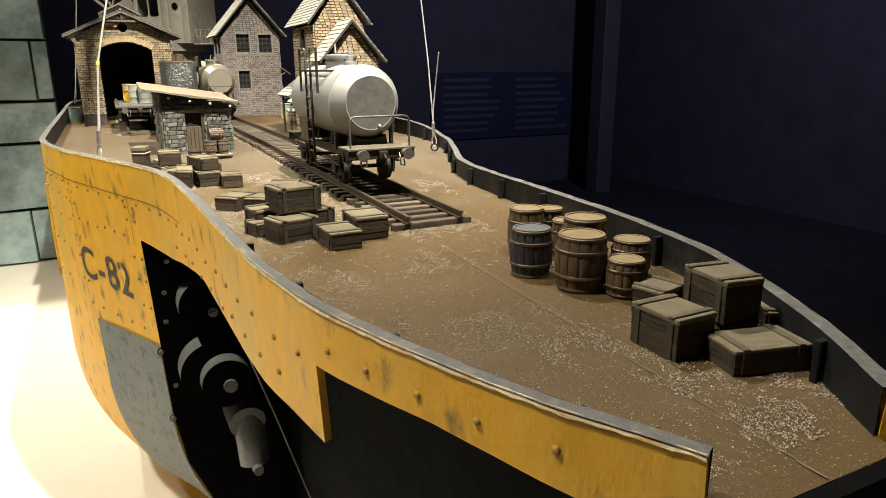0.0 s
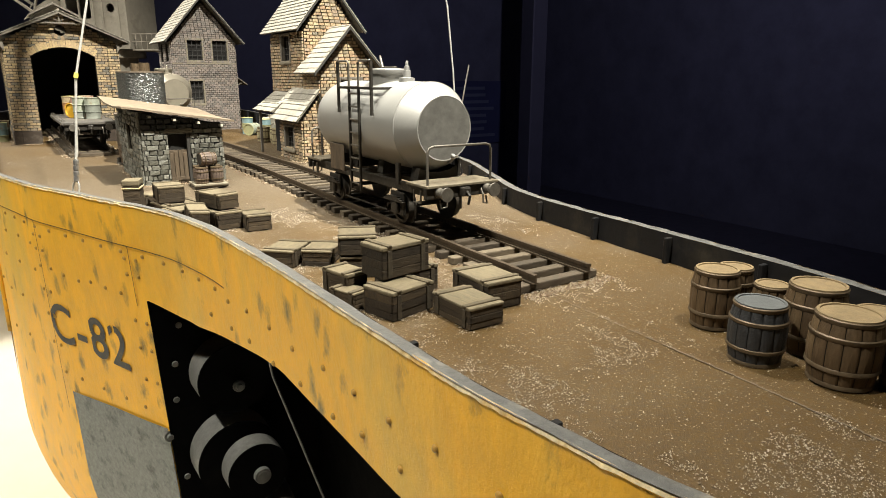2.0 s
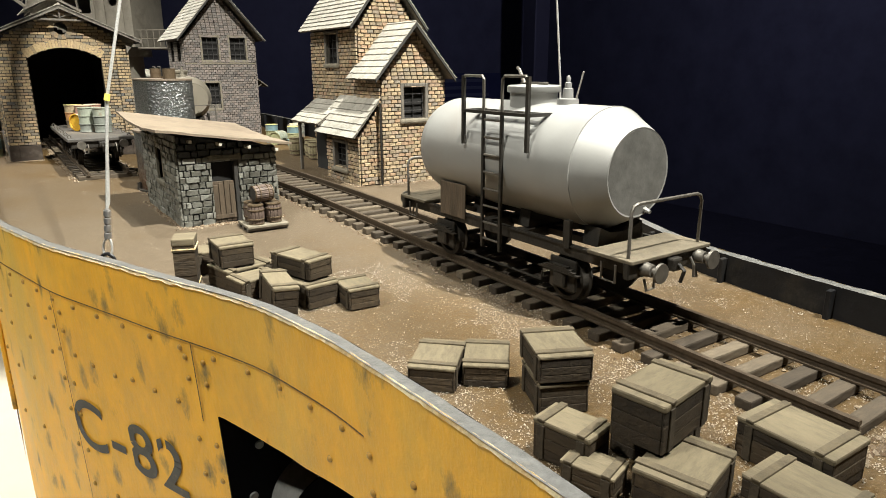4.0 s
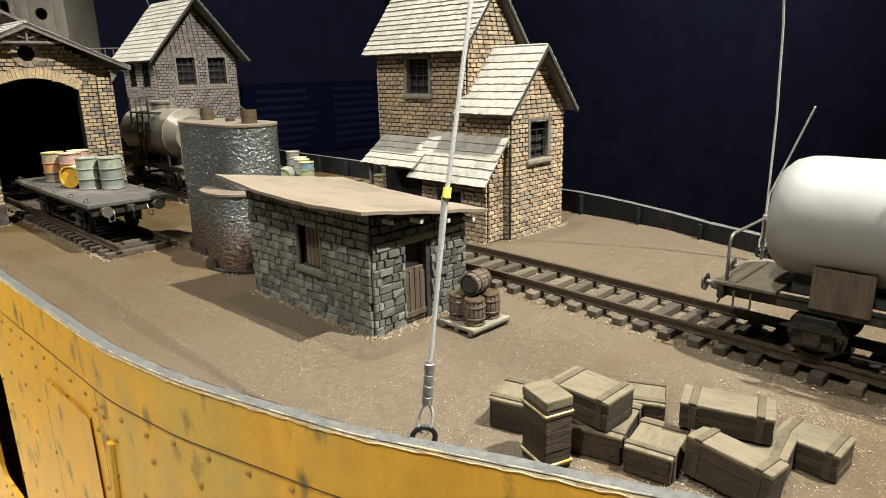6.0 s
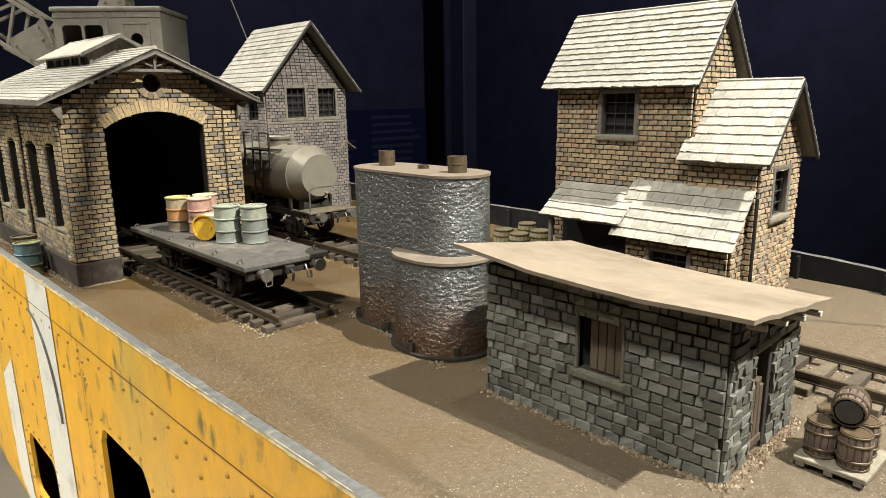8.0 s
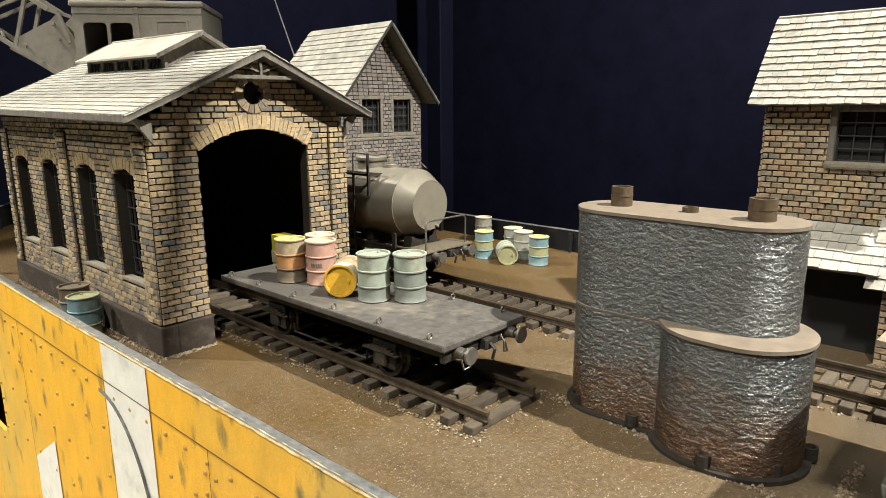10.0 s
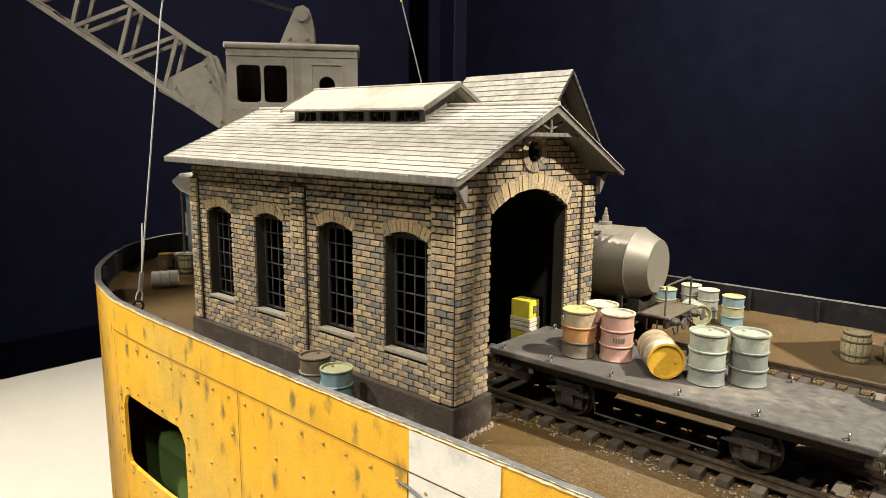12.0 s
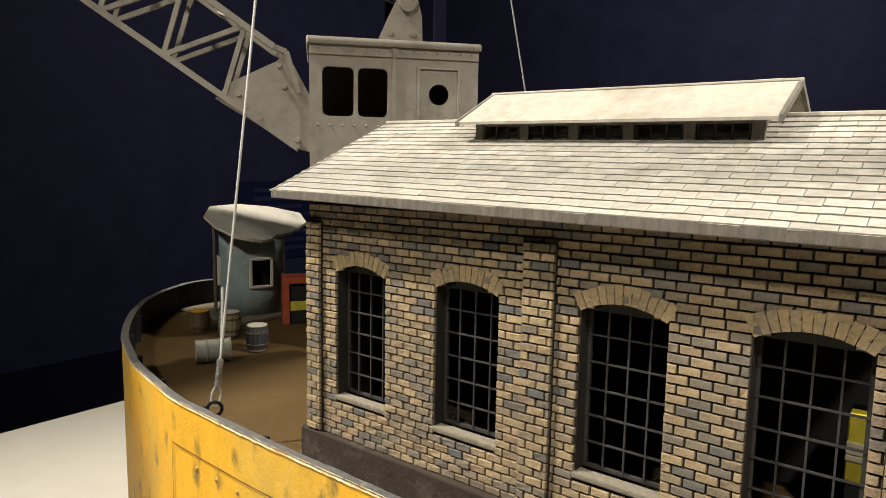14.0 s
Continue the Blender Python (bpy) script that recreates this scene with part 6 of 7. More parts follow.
# ---- twin storage tank ----
def storage_tank():
    s = thing("storage_tank", (0, 0, 0), "hammered black-brown twin storage tank with bolted foot flange", "tank")

    def stadium(cx, ya, yb, r, n=20, m=1):
        up = [(cx + r * math.cos(t), yb + r * math.sin(t)) for t in [math.pi * i / n for i in range(n + 1)]]
        dn = [(cx + r * math.cos(t), ya + r * math.sin(t)) for t in [math.pi + math.pi * i / n for i in range(n + 1)]]
        pts = up + dn
        if m > 1:
            out = []
            for p, q in zip(pts, pts[1:] + pts[:1]):
                k = max(1, round(math.dist(p, q) / 0.0012))
                out += [(p[0] + (q[0] - p[0]) * i / k, p[1] + (q[1] - p[1]) * i / k) for i in range(k)]
            pts = out
        return pts

    def shell(poly, z0, z1, rows, wav=0.0004):
        mb = MB()
        n = len(poly)
        c = Vector((sum(p[0] for p in poly) / n, sum(p[1] for p in poly) / n))
        vs = []
        for k in range(rows + 1):
            z = z0 + (z1 - z0) * k / rows
            for p in poly:
                d = (Vector(p) - c).normalized() * wav * (noise.noise((p[0] * 360, p[1] * 360, z * 480)) + 0.3 * noise.noise((p[0] * 130, p[1] * 130, z * 160)))
                vs.append((p[0] + d.x, p[1] + d.y, z))
        fs = [(k * n + i, k * n + (i + 1) % n, (k + 1) * n + (i + 1) % n, (k + 1) * n + i) for k in range(rows) for i in range(n)]
        fs += [tuple(range(n - 1, -1, -1)), tuple(range(rows * n, rows * n + n))]
        return mb.add(vs, fs)

    tall = stadium(0.1112, 1.2240, 1.3030, 0.0262, 40, 2)
    low = stadium(0.1005, 1.2200, 1.2320, 0.0335, 40, 2)
    part("tall_tank", shell(tall, 0.0, 0.1285, 110, 0.0005), "silo", s, "tall hammered black tank body", True)
    part("tall_lid", shell(stadium(0.1112, 1.2240, 1.3030, 0.0270), 0.1286, 0.1305, 1, 0.0), "silotop", s, "dusty brown lid")
    part("seam_band", shell(stadium(0.1112, 1.2240, 1.3030, 0.0267), 0.0690, 0.0702, 1, 0.0), "silotop", s)
    part("low_tank", shell(low, 0.0, 0.0700, 60, 0.0005), "silo", s, "low hammered black tank body", True)
    part("low_lid", shell(stadium(0.1005, 1.2200, 1.2320, 0.0348), 0.0701, 0.0722, 1, 0.0), "silotop", s, "dusty brown lid")
    part("foot_flange", shell(stadium(0.1112, 1.2240, 1.3030, 0.0300), 0.0, 0.0022, 1, 0.0), "iron", s)
    part("foot_flange", shell(stadium(0.1005, 1.2200, 1.2320, 0.0375), 0.0, 0.0026, 1, 0.0), "iron", s)
    for x, y in ((0.0665, 1.2260), (0.0830, 1.1950), (0.0845, 1.2760), (0.0885, 1.3170), (0.1180, 1.3325), (0.1130, 1.1855)):
        part("foot_bolt", MB().lathe([(0.0040, 0.0), (0.0040, 0.0075), (0.0025, 0.0076), (0.0024, 0.0050), (0.0004, 0.0049)], 12, Matrix.Translation((x, y, 0.002))), "iron", s, "", True)
    for x, y, r, h in ((0.1135, 1.3050, 0.0066, 0.0120), (0.1120, 1.2215, 0.0072, 0.0120), (0.1150, 1.262, 0.0045, 0.003)):
        part("filler_pipe", MB().lathe([(r, -0.001), (r, h * 0.5), (r * 1.04, h * 0.5), (r * 1.04, h * 0.6), (r, h * 0.6), (r, h), (r * 0.75, h), (r * 0.75, h * 0.4), (0.0005, h * 0.4)], 20, Matrix.Translation((x, y, 0.1305))), "hoop", s, "short rusty filler pipe", True)
    part("crane_tank_end", MB().lathe([(0.0125, 0), (0.013, 0.004), (0.010, 0.007), (0.002, 0.008)], 24, pose(0.1360, 1.262, 0.102, 0, 90, 0)), "tank", s, "round silver end cap", True)


# ---- crane, wheelhouse ----
def crane():
    rz = math.degrees(math.atan2(-0.656, 0.754))
    c = thing("crane", (0.0905, 2.121, 0.003), "beige riveted deck crane with cab and lattice boom", "crane", rz=rz)
    top, W, D, zb = 0.330, 0.171, 0.13, 0.185
    part("pedestal", MB().cyl((W * 0.5, D * 0.5, 0), (W * 0.5, D * 0.5, zb - 0.02), 0.055, 0.055, 32).cyl((W * 0.5, D * 0.5, zb - 0.02), (W * 0.5, D * 0.5, zb), 0.075, 0.075, 32), "cranepaint", c, "", True)
    # cab front with its openings, built from boxes round them
    wins = [(0.0125, 0.0435), (0.0475, 0.0775)]
    zw0, zw1 = top - 0.0735, top - 0.0255
    fr = MB()
    t = 0.004
    fr.box(0, 0, zb, W, t, zw0).box(0, 0, zw1, W, t, top - 0.004).box(0, 0, zw0, wins[0][0], t, zw1).box(wins[0][1], 0, zw0, wins[1][0], t, zw1).box(wins[1][1], 0, zw0, 0.118, t, zw1).box(0.142, 0, zw0, W, t, zw1)
    pr = (0.130, top - 0.049, 0.0105)
    n = 24
    for k in range(n):
        a0, a1 = 2 * math.pi * k / n, 2 * math.pi * (k + 1) / n
        sq = lambda a: (pr[0] + max(-0.012, min(0.012, 0.04 * math.cos(a))), pr[1] + max(zw0 - pr[1], min(zw1 - pr[1], 0.04 * math.sin(a))))
        q = [(pr[0] + pr[2] * math.cos(a0), pr[1] + pr[2] * math.sin(a0)), (pr[0] + pr[2] * math.cos(a1), pr[1] + pr[2] * math.sin(a1)), sq(a1), sq(a0)]
        fr.add([(x, 0, z) for x, z in q] + [(x, t, z) for x, z in q], [(0, 1, 2, 3), (7, 6, 5, 4), (0, 4, 5, 1)])
    part("cab_front", fr, "cranepaint", c, "beige cab front with two windows and a porthole")
    for a, b in wins:
        m = MB()
        for x, z, sx, sz in ((a, zw0, 1, 1), (b, zw0, -1, 1), (a, zw1, 1, -1), (b, zw1, -1, -1)):
            pts = [(x, z)] + [(x + sx * 0.006 * (1 - math.sin(u)), z + sz * 0.006 * (1 - math.cos(u))) for u in [math.pi / 2 * i / 5 for i in range(6)]]
            m.prism(pts, 0.0003, t - 0.0003)
        part("window_corner", m, "cranepaint", c)
    part("door_surround", MB().box(0.108, -0.0014, zb, 0.1105, 0.0, top - 0.024).box(0.1495, -0.0014, zb, 0.152, 0.0, top - 0.024).box(0.108, -0.0014, top - 0.024, 0.152, 0.0, top - 0.0215), "cranepaint", c)
    part("cab_side", MB().box(0, t, zb, t, D, top - 0.004), "cranepaint", c)
    part("cab_side", MB().box(W - t, t, zb, W, D, top - 0.004), "cranepaint", c)
    part("cab_back", MB().box(t, D - t, zb, W - t, D, top - 0.004), "cranepaint", c)
    part("cab_floor", MB().box(t, t, zb, W - t, D - t, zb + 0.004), "void", c)
    part("cab_roof", MB().box(-0.003, -0.003, top - 0.004, W + 0.003, D + 0.003, top + 0.003, bev=0.002), "cranepaint", c, "", True)
    part("cab_rib", MB().box(0.082, -0.0012, zb, 0.0865, 0.0, top - 0.005).box(0.0, -0.0012, top - 0.014, W, 0.0, top - 0.0105), "cranepaint", c)
    rv = MB().lathe([(0.0013, 0), (0.001, 0.0007), (0.0002, 0.001)], 8).mesh("rivet", "cranepaint", True)
    for k in range(14):
        part("rivet", rv, None, c, at=Matrix.Translation((0.008 + k * 0.012, -0.0001, top - 0.0075)) @ Matrix.Rotation(radians(90), 4, "X"))
        part("rivet", rv, None, c, at=Matrix.Translation((0.008 + k * 0.012, -0.0001, zw0 - 0.009)) @ Matrix.Rotation(radians(90), 4, "X"))
    part("head_bracket", MB().prism([(0.068, top + 0.003), (0.114, top + 0.003), (0.113, top + 0.030), (0.108, top + 0.049), (0.100, top + 0.054), (0.090, top + 0.051), (0.080, top + 0.030)], 0.010, 0.020)
         .prism([(0.068, top + 0.003), (0.114, top + 0.003), (0.113, top + 0.030), (0.108, top + 0.049), (0.100, top + 0.054), (0.090, top + 0.051), (0.080, top + 0.030)], 0.040, 0.050), "cranepaint", c, "beige cable head bracket")
    part("sheave", MB().cyl((0.098, 0.006, top + 0.042), (0.098, 0.054, top + 0.042), 0.009, None, 20).cyl((0.080, 0.008, top + 0.012), (0.080, 0.052, top + 0.012), 0.003, None, 10).cyl((0.104, 0.008, top + 0.012), (0.104, 0.052, top + 0.012), 0.003, None, 10), "cranepaint", c, "", True)
    # walkway behind the cab with a railing
    part("rear_walkway", MB().box(W, 0.01, zb - 0.004, W + 0.13, D, zb, bev=0.001), "cranepaint", c)
    rl = MB()
    for k in range(9):
        x = W + 0.01 + k * 0.0145
        rl.cyl((x, 0.012, zb), (x, 0.012, zb + 0.036), 0.0008, None, 6)
    part("railing", rl.cyl((W, 0.012, zb + 0.036), (W + 0.13, 0.012, zb + 0.036), 0.001, None, 6).cyl((W, 0.012, zb + 0.018), (W + 0.13, 0.012, zb + 0.018), 0.0007, None, 6), "cranepaint", c, "thin beige railing")
    # lattice boom
    for y0 in (0.008, 0.052):
        g = part("boom_gusset", MB().prism([(-0.012, top - 0.106), (0.012, top - 0.112), (0.010, top - 0.072), (-0.022, top - 0.012), (-0.032, top - 0.022), (-0.078, top - 0.045), (-0.090, top - 0.060)], y0, y0 + 0.003), "cranepaint", c, "beige riveted gusset plate")
        for x, z in ((-0.012, top - 0.098), (-0.068, top - 0.055), (-0.048, top - 0.078), (-0.024, top - 0.046), (-0.029, top - 0.026)):
            part("bolt", MB().cyl((x, y0 + 0.001, z), (x, y0 - 0.002, z), 0.0028, 0.0022, 10), "cranepaint", g, "", True)
    lo0, lo1 = Vector((-0.012, 0, top - 0.106)), Vector((-0.245, 0, top + 0.054))
    up0, up1 = Vector((-0.022, 0, top - 0.012)), Vector((-0.153, 0, top + 0.056))
    dl, du = (lo1 - lo0).normalized(), (lo1 - lo0).normalized()
    LB = 0.62

    def bar(a, bb, w, name="lattice_bar"):
        a, bb = Vector(a), Vector(bb)
        d = (bb - a).normalized()
        s = Vector((0, 1, 0)).cross(d).normalized()
        y = d.cross(s)
        mb = MB()
        vs = [p + s * i * w + y * k * w for p in (a, bb) for i, k in ((-.5, -.5), (.5, -.5), (.5, .5), (-.5, .5))]
        part(name, mb.add(vs, [(0, 1, 2, 3), (7, 6, 5, 4), (0, 4, 5, 1), (1, 5, 6, 2), (2, 6, 7, 3), (3, 7, 4, 0)]), "cranepaint", c)

    for y in (0.0095, 0.0535):
        yv = Vector((0, y, 0))
        bar(lo0 + yv, lo0 + yv + dl * LB, 0.006, "boom_chord")
        knee = up0 + Vector((-0.012, 0, 0.004))
        bar(up0 + yv, knee + yv, 0.005, "boom_chord")
        bar(up0 + Vector((0.012, 0, -0.04)) + yv, up0 + yv, 0.005, "boom_chord")
        bar(knee + yv, knee + yv + dl * (LB - 0.06), 0.006, "boom_chord")
        k0, n = 0.085, 8
        for k in range(n):
            s0, s1 = k0 + k * 0.066, k0 + (k + 0.5) * 0.066
            q = lambda s: knee + yv + dl * max(0.0, s - 0.085)
            bar(lo0 + yv + dl * s0, q(s1), 0.0045)
            bar(q(s1), lo0 + yv + dl * (s0 + 0.066), 0.0045)
    for k in range(8):
        s = 0.10 + k * 0.066
        bar(lo0 + dl * s + Vector((0, 0.0095, 0)), lo0 + dl * (s + 0.03) + Vector((0, 0.0535, 0)), 0.0028)
        bar(up0 + dl * (s - 0.06) + Vector((-0.012, 0.0095, 0.004)), up0 + dl * (s - 0.03) + Vector((-0.012, 0.0535, 0.004)), 0.0028)
    cab = MB()
    for y in (0.020, 0.032, 0.042):
        cab.tube([(0.098, y, top + 0.046), (-0.12, y, top + 0.105), (-0.40, y, top + 0.20)], 0.0005, 5)
    part("hoist_cable", cab, "iron", c, "thin dark hoist cables")


def wheelhouse():
    w = thing("wheelhouse", (0.207, 2.382, 0.003), "round faded blue-green wheelhouse under a pale tilted roof sheet", "wheelhouse")
    n, r = 48, 0.044
    zs = [0.004, 0.040, 0.043, 0.081, 0.084, 0.120]
    vs = [(r * math.cos(2 * math.pi * i / n), r * math.sin(2 * math.pi * i / n), z - (0.012 * math.sin(2 * math.pi * (i / n + 0.5) - 1) + 0.006 if z > 0.11 else 0)) for z in zs for i in range(n)]
    opening = lambda i: i in (31, 32, 33, 34, 35) or i in (18, 19, 20, 21)
    fs = [(k * n + i, k * n + (i + 1) % n, (k + 1) * n + (i + 1) % n, (k + 1) * n + i) for k in range(5) for i in range(n) if not (k == 2 and opening(i))]
    b = part("body", MB().add(vs, fs), "palegreen", w, "faded blue-green wall with rust", True)
    sol = b.modifiers.new("thickness", "SOLIDIFY")
    sol.thickness = 0.003
    for i0, i1 in ((31, 36), (18, 22)):
        ang = lambda i: 2 * math.pi * i / n
        q = r + 0.0012
        ring = [(q * math.cos(ang(i)), q * math.sin(ang(i)), 0.043) for i in range(i0, i1 + 1)] + [(q * math.cos(ang(i)), q * math.sin(ang(i)), 0.081) for i in range(i1, i0 - 1, -1)]
        part("window_frame", MB().tube(ring + ring[:1], 0.0024, 6), "paleroof", w, "cream window frame")
    roof = [(0.145, 2.400), (0.140, 2.365), (0.150, 2.338), (0.168, 2.330), (0.185, 2.328), (0.205, 2.335), (0.225, 2.350), (0.260, 2.362), (0.330, 2.410), (0.350, 2.450), (0.300, 2.466), (0.240, 2.462), (0.180, 2.440)]
    tilt = lambda x, y: 0.138 + 0.35 * (y - 2.40) - 0.12 * (x - 0.145)
    vs = [(x - 0.207, y - 2.382, tilt(x, y) - t) for t in (0.0, 0.0035) for x, y in roof]
    k = len(roof)
    part("roof", MB().add(vs, [tuple(range(k)), tuple(range(2 * k - 1, k - 1, -1))] + [(i, (i + 1) % k, k + (i + 1) % k, k + i) for i in range(k)]), "paleroof", w, "faded white tilted roof sheet with uneven edge")
    for x, y in ((0.160, 2.40), (0.30, 2.43)):
        part("roof_post", MB().cyl((x - 0.207, y - 2.382, 0), (x - 0.207, y - 2.382, tilt(x, y) - 0.004), 0.0022, None, 8), "plank", w)
    # black core added so that the window openings look unlit
    part("inside", MB().cyl((0, 0, 0.006), (0, 0, 0.098), 0.030, None, 20), "void", w)
    part("base_boards", MB().box(-0.064, -0.060, 0, 0.075, 0.078, 0.004, bev=0.0008), "plank", w, "dusty board base")


# ---- loose things ----
def crate(at, size, rz, rx=0.0, ry=0.0, straps=False, label=""):
    """A planked wooden case with battens at its ends and a proud lid."""
    l, d, h = size
    c = thing("wooden_crate", at, label or "aged brown planked wooden crate with end battens", "crate", group="crates on the deck", rz=rz, rx=rx, ry=ry)
    t = 0.0009
    part("inside", MB().box(-l / 2 + t, -d / 2 + t, 0.0005, l / 2 - t, d / 2 - t, h - t), "darkwood", c)
    rr = random.Random(int(at[0] * 9000 + at[1] * 7000))
    n = 3
    for s in (-1, 1):
        for k in range(n):
            z0, z1 = h * 0.86 * k / n, h * 0.86 * (k + 1) / n
            j = rr.uniform(-0.0002, 0.0002)
            part("side_plank", MB().box(-l / 2, s * d / 2 - (t if s > 0 else 0) + j, z0 + 0.0001, l / 2, s * d / 2 + (0 if s > 0 else t) + j, z1 - 0.0001, bev=0.0003), "crate", c)
            part("end_plank", MB().box(s * l / 2 - (t if s > 0 else 0) + j, -d / 2 + t, z0 + 0.0001, s * l / 2 + (0 if s > 0 else t) + j, d / 2 - t, z1 - 0.0001, bev=0.0003), "crate", c)
    part("lid", MB().box(-l / 2 - 0.0004, -d / 2 - 0.0004, h * 0.87, l / 2 + 0.0004, d / 2 + 0.0004, h, bev=0.0006), "cratelid", c, "dusty pale lid")
    e = l * (0.36 if l > d else 0.30)
    if straps:
        for z in (h * 0.07, h * 0.76):
            part("strap", MB().box(-l / 2 - 0.0005, -d / 2 - 0.0005, z, l / 2 + 0.0005, d / 2 + 0.0005, z + 0.0010, bev=0.0002), "lidbatten", c)
            part("strap", MB().box(-l / 2 - 0.0007, -d / 2 - 0.0007, z + 0.0011, l / 2 + 0.0007, d / 2 + 0.0007, z + 0.0020, bev=0.0002), "chipped", c, "pale strap")
        return c
    for s in (-1, 1):
        part("lid_batten", MB().box(s * e - 0.0017, -d / 2 - 0.0009, h - 0.0003, s * e + 0.0017, d / 2 + 0.0009, h + 0.0008, bev=0.0003), "lidbatten", c)
        for q in (-1, 1):
            part("side_batten", MB().box(s * e - 0.0017, min(q * d / 2, q * (d / 2 + 0.0008)), 0.0004, s * e + 0.0017, max(q * d / 2, q * (d / 2 + 0.0008)), h * 0.88, bev=0.0003), "batten", c)
    return c


def barrel(at, r, h, material="staves", lid="barreltop", label="brown oak barrel with iron hoops", rz=0.0, rx=0.0, ry=0.0, group="barrels on the deck"):
    b = thing("wooden_barrel", at, label, "barrel", group=group, rz=rz, rx=rx, ry=ry)
    bulge = lambda u: r * (0.79 + 0.21 * math.sin(math.pi * (0.08 + 0.84 * u)) ** 0.9)
    n = 14
    stave = MB()
    st = []
    rows = 9
    for k in range(rows + 1):
        u = k / rows
        for a in (-0.47, -0.3, 0.3, 0.47):
            q = 2 * math.pi * a / n
            rad = bulge(u) - (0.0005 if abs(a) > 0.4 else 0)
            st.append((rad * math.cos(q), rad * math.sin(q), u * h))
    fs = [(k * 4 + i, k * 4 + i + 1, k * 4 + 5 + i, k * 4 + 4 + i) for k in range(rows) for i in range(3)]
    me = stave.add(st, fs).mesh("stave", material, True)
    for k in range(n):
        part("stave", me, None, b, at=Matrix.Rotation(2 * math.pi * k / n, 4, "Z"))
    part("inner_core", MB().lathe([(bulge(u / 6) - 0.0009, h * (0.02 + 0.95 * u / 6)) for u in range(7)], 24), "darkwood", b)
    for u in (0.04, 0.27, 0.72, 0.95):
        w = 0.035
        part("hoop", MB().lathe([(bulge(u - w) + 0.0001, h * (u - w)), (bulge(u) + 0.0006, h * (u - w * 0.6)), (bulge(u) + 0.0006, h * (u + w * 0.6)), (bulge(min(1, u + w)) + 0.0001, h * min(1.0, u + w))], 30, caps=False), "hoop", b, "", True)
    part("lid", MB().lathe([(bulge(1) - 0.0012, h * 0.955), (bulge(1) - 0.0011, h * 0.985), (0.001, h * 0.988)], 28).lathe([(bulge(1) - 0.001, h * 0.97), (bulge(1) + 0.0004, h * 0.97), (bulge(1) + 0.0003, h * 1.004), (bulge(1) - 0.0010, h * 1.004), (bulge(1) - 0.0011, h * 0.98)], 28, caps=False), lid, b, "", True)
    return b


def drum(at, bands, lid, label, rz=0.0, rx=0.0, ry=0.0, r=0.0117, h=0.0345, group="oil drums"):
    d = thing("oil_drum", at, label, "oil drum", group=group, rz=rz, rx=rx, ry=ry)
    e = h / 3
    for k in range(3):
        z = k * e
        pr = [(r, z + (0.0006 if k else 0)), (r + (0.0005 if k == 0 else 0), z + 0.0008), (r, z + 0.0016), (r - 0.0001, z + e * 0.5), (r, z + e - 0.0012), (r + 0.0009, z + e - 0.0004), (r + 0.0009, z + e + 0.0003), (r, z + e + 0.0006)]
        part("drum_band", MB().lathe(pr, 30, caps=False), bands[k], d, "", True)
    part("drum_lid", MB().lathe([(r - 0.0006, h - 0.0012), (r - 0.0007, h - 0.0010), (0.0006, h - 0.0008)], 30).lathe([(r - 0.0009, h - 0.001), (r + 0.0008, h - 0.0004), (r + 0.0008, h + 0.0006), (r - 0.0007, h + 0.0006), (r - 0.0009, h - 0.0009)], 30, caps=False), lid, d, "", True)
    part("bung", MB().cyl((r * 0.55, 0, h - 0.0008), (r * 0.55, 0, h + 0.0004), 0.0013, 0.0011, 10), lid, d)
    return d


def wire_rope(ring, pts, tail, label, tag=None, size=1.15, rad=0.0010):
    """A steel wire rope from an eye on the deck's edge, with a crimped loop."""
    x, y, z = ring
    w = thing("wire_rope", (x, y, z), label, "wire rope", group="suspension wires")
    loc = lambda p: (p[0] - x, p[1] - y, p[2] - z)
    up = (Vector(pts[0]) - Vector(ring)).normalized()
    side = Vector((0.75, -0.66, 0)).normalized()
    part("shackle", MB().tube([(0.0045 * size * math.cos(t) * side.x, 0.0045 * size * math.cos(t) * side.y, 0.0045 * size * math.sin(t) + 0.002) for t in [i * math.pi / 8 for i in range(17)]], 0.0011 * size, 8), "blackring", w, "black steel eye", True)
    f0, f1 = Vector(ring) + up * 0.016 * size, Vector(ring) + up * 0.034 * size
    loop = []
    for i in range(15):
        t = i / 14 * 2 * math.pi
        loop.append(Vector(loc(f0)) * (0.5 + 0.5 * math.cos(t)) + side * 0.0028 * math.sin(t) * size + Vector((0, 0, 0.0035)) * (0.5 - 0.5 * math.cos(t)))
    part("eye_loop", MB().tube(loop, 0.0007 * size, 7), "wire", w, "", True)
    fl = (f1 - f0).length
    prof = []
    for k in range(4):
        prof += [(0.0021 * size, fl * k / 4), (0.0021 * size, fl * (k + 0.72) / 4), (0.0015 * size, fl * (k + 0.78) / 4), (0.0015 * size, fl * (k + 0.94) / 4)]
    part("ferrule", MB().lathe(prof, 14, Matrix.Translation(loc(f0)) @ up.to_track_quat("Z", "Y").to_matrix().to_4x4()), "ferrule", w, "crimped aluminium ferrule", True)
    part("rope", MB().tube([loc(f1)] + [loc(p) for p in pts], rad, 8), "wire", w, "", True)
    part("rope_tail", MB().tube([loc(f1)] + [loc(p) for p in tail], rad * 0.9, 7), "wire", w, "", True)
    if tag:
        d = (Vector(pts[-1]) - Vector(pts[0])).normalized()
        part("tape_tag", MB().cyl(loc(Vector(tag) - d * 0.0022), loc(Vector(tag) + d * 0.0022), 0.0020, 0.0018, 10), "tag", w, "scrap of yellow tape", True)


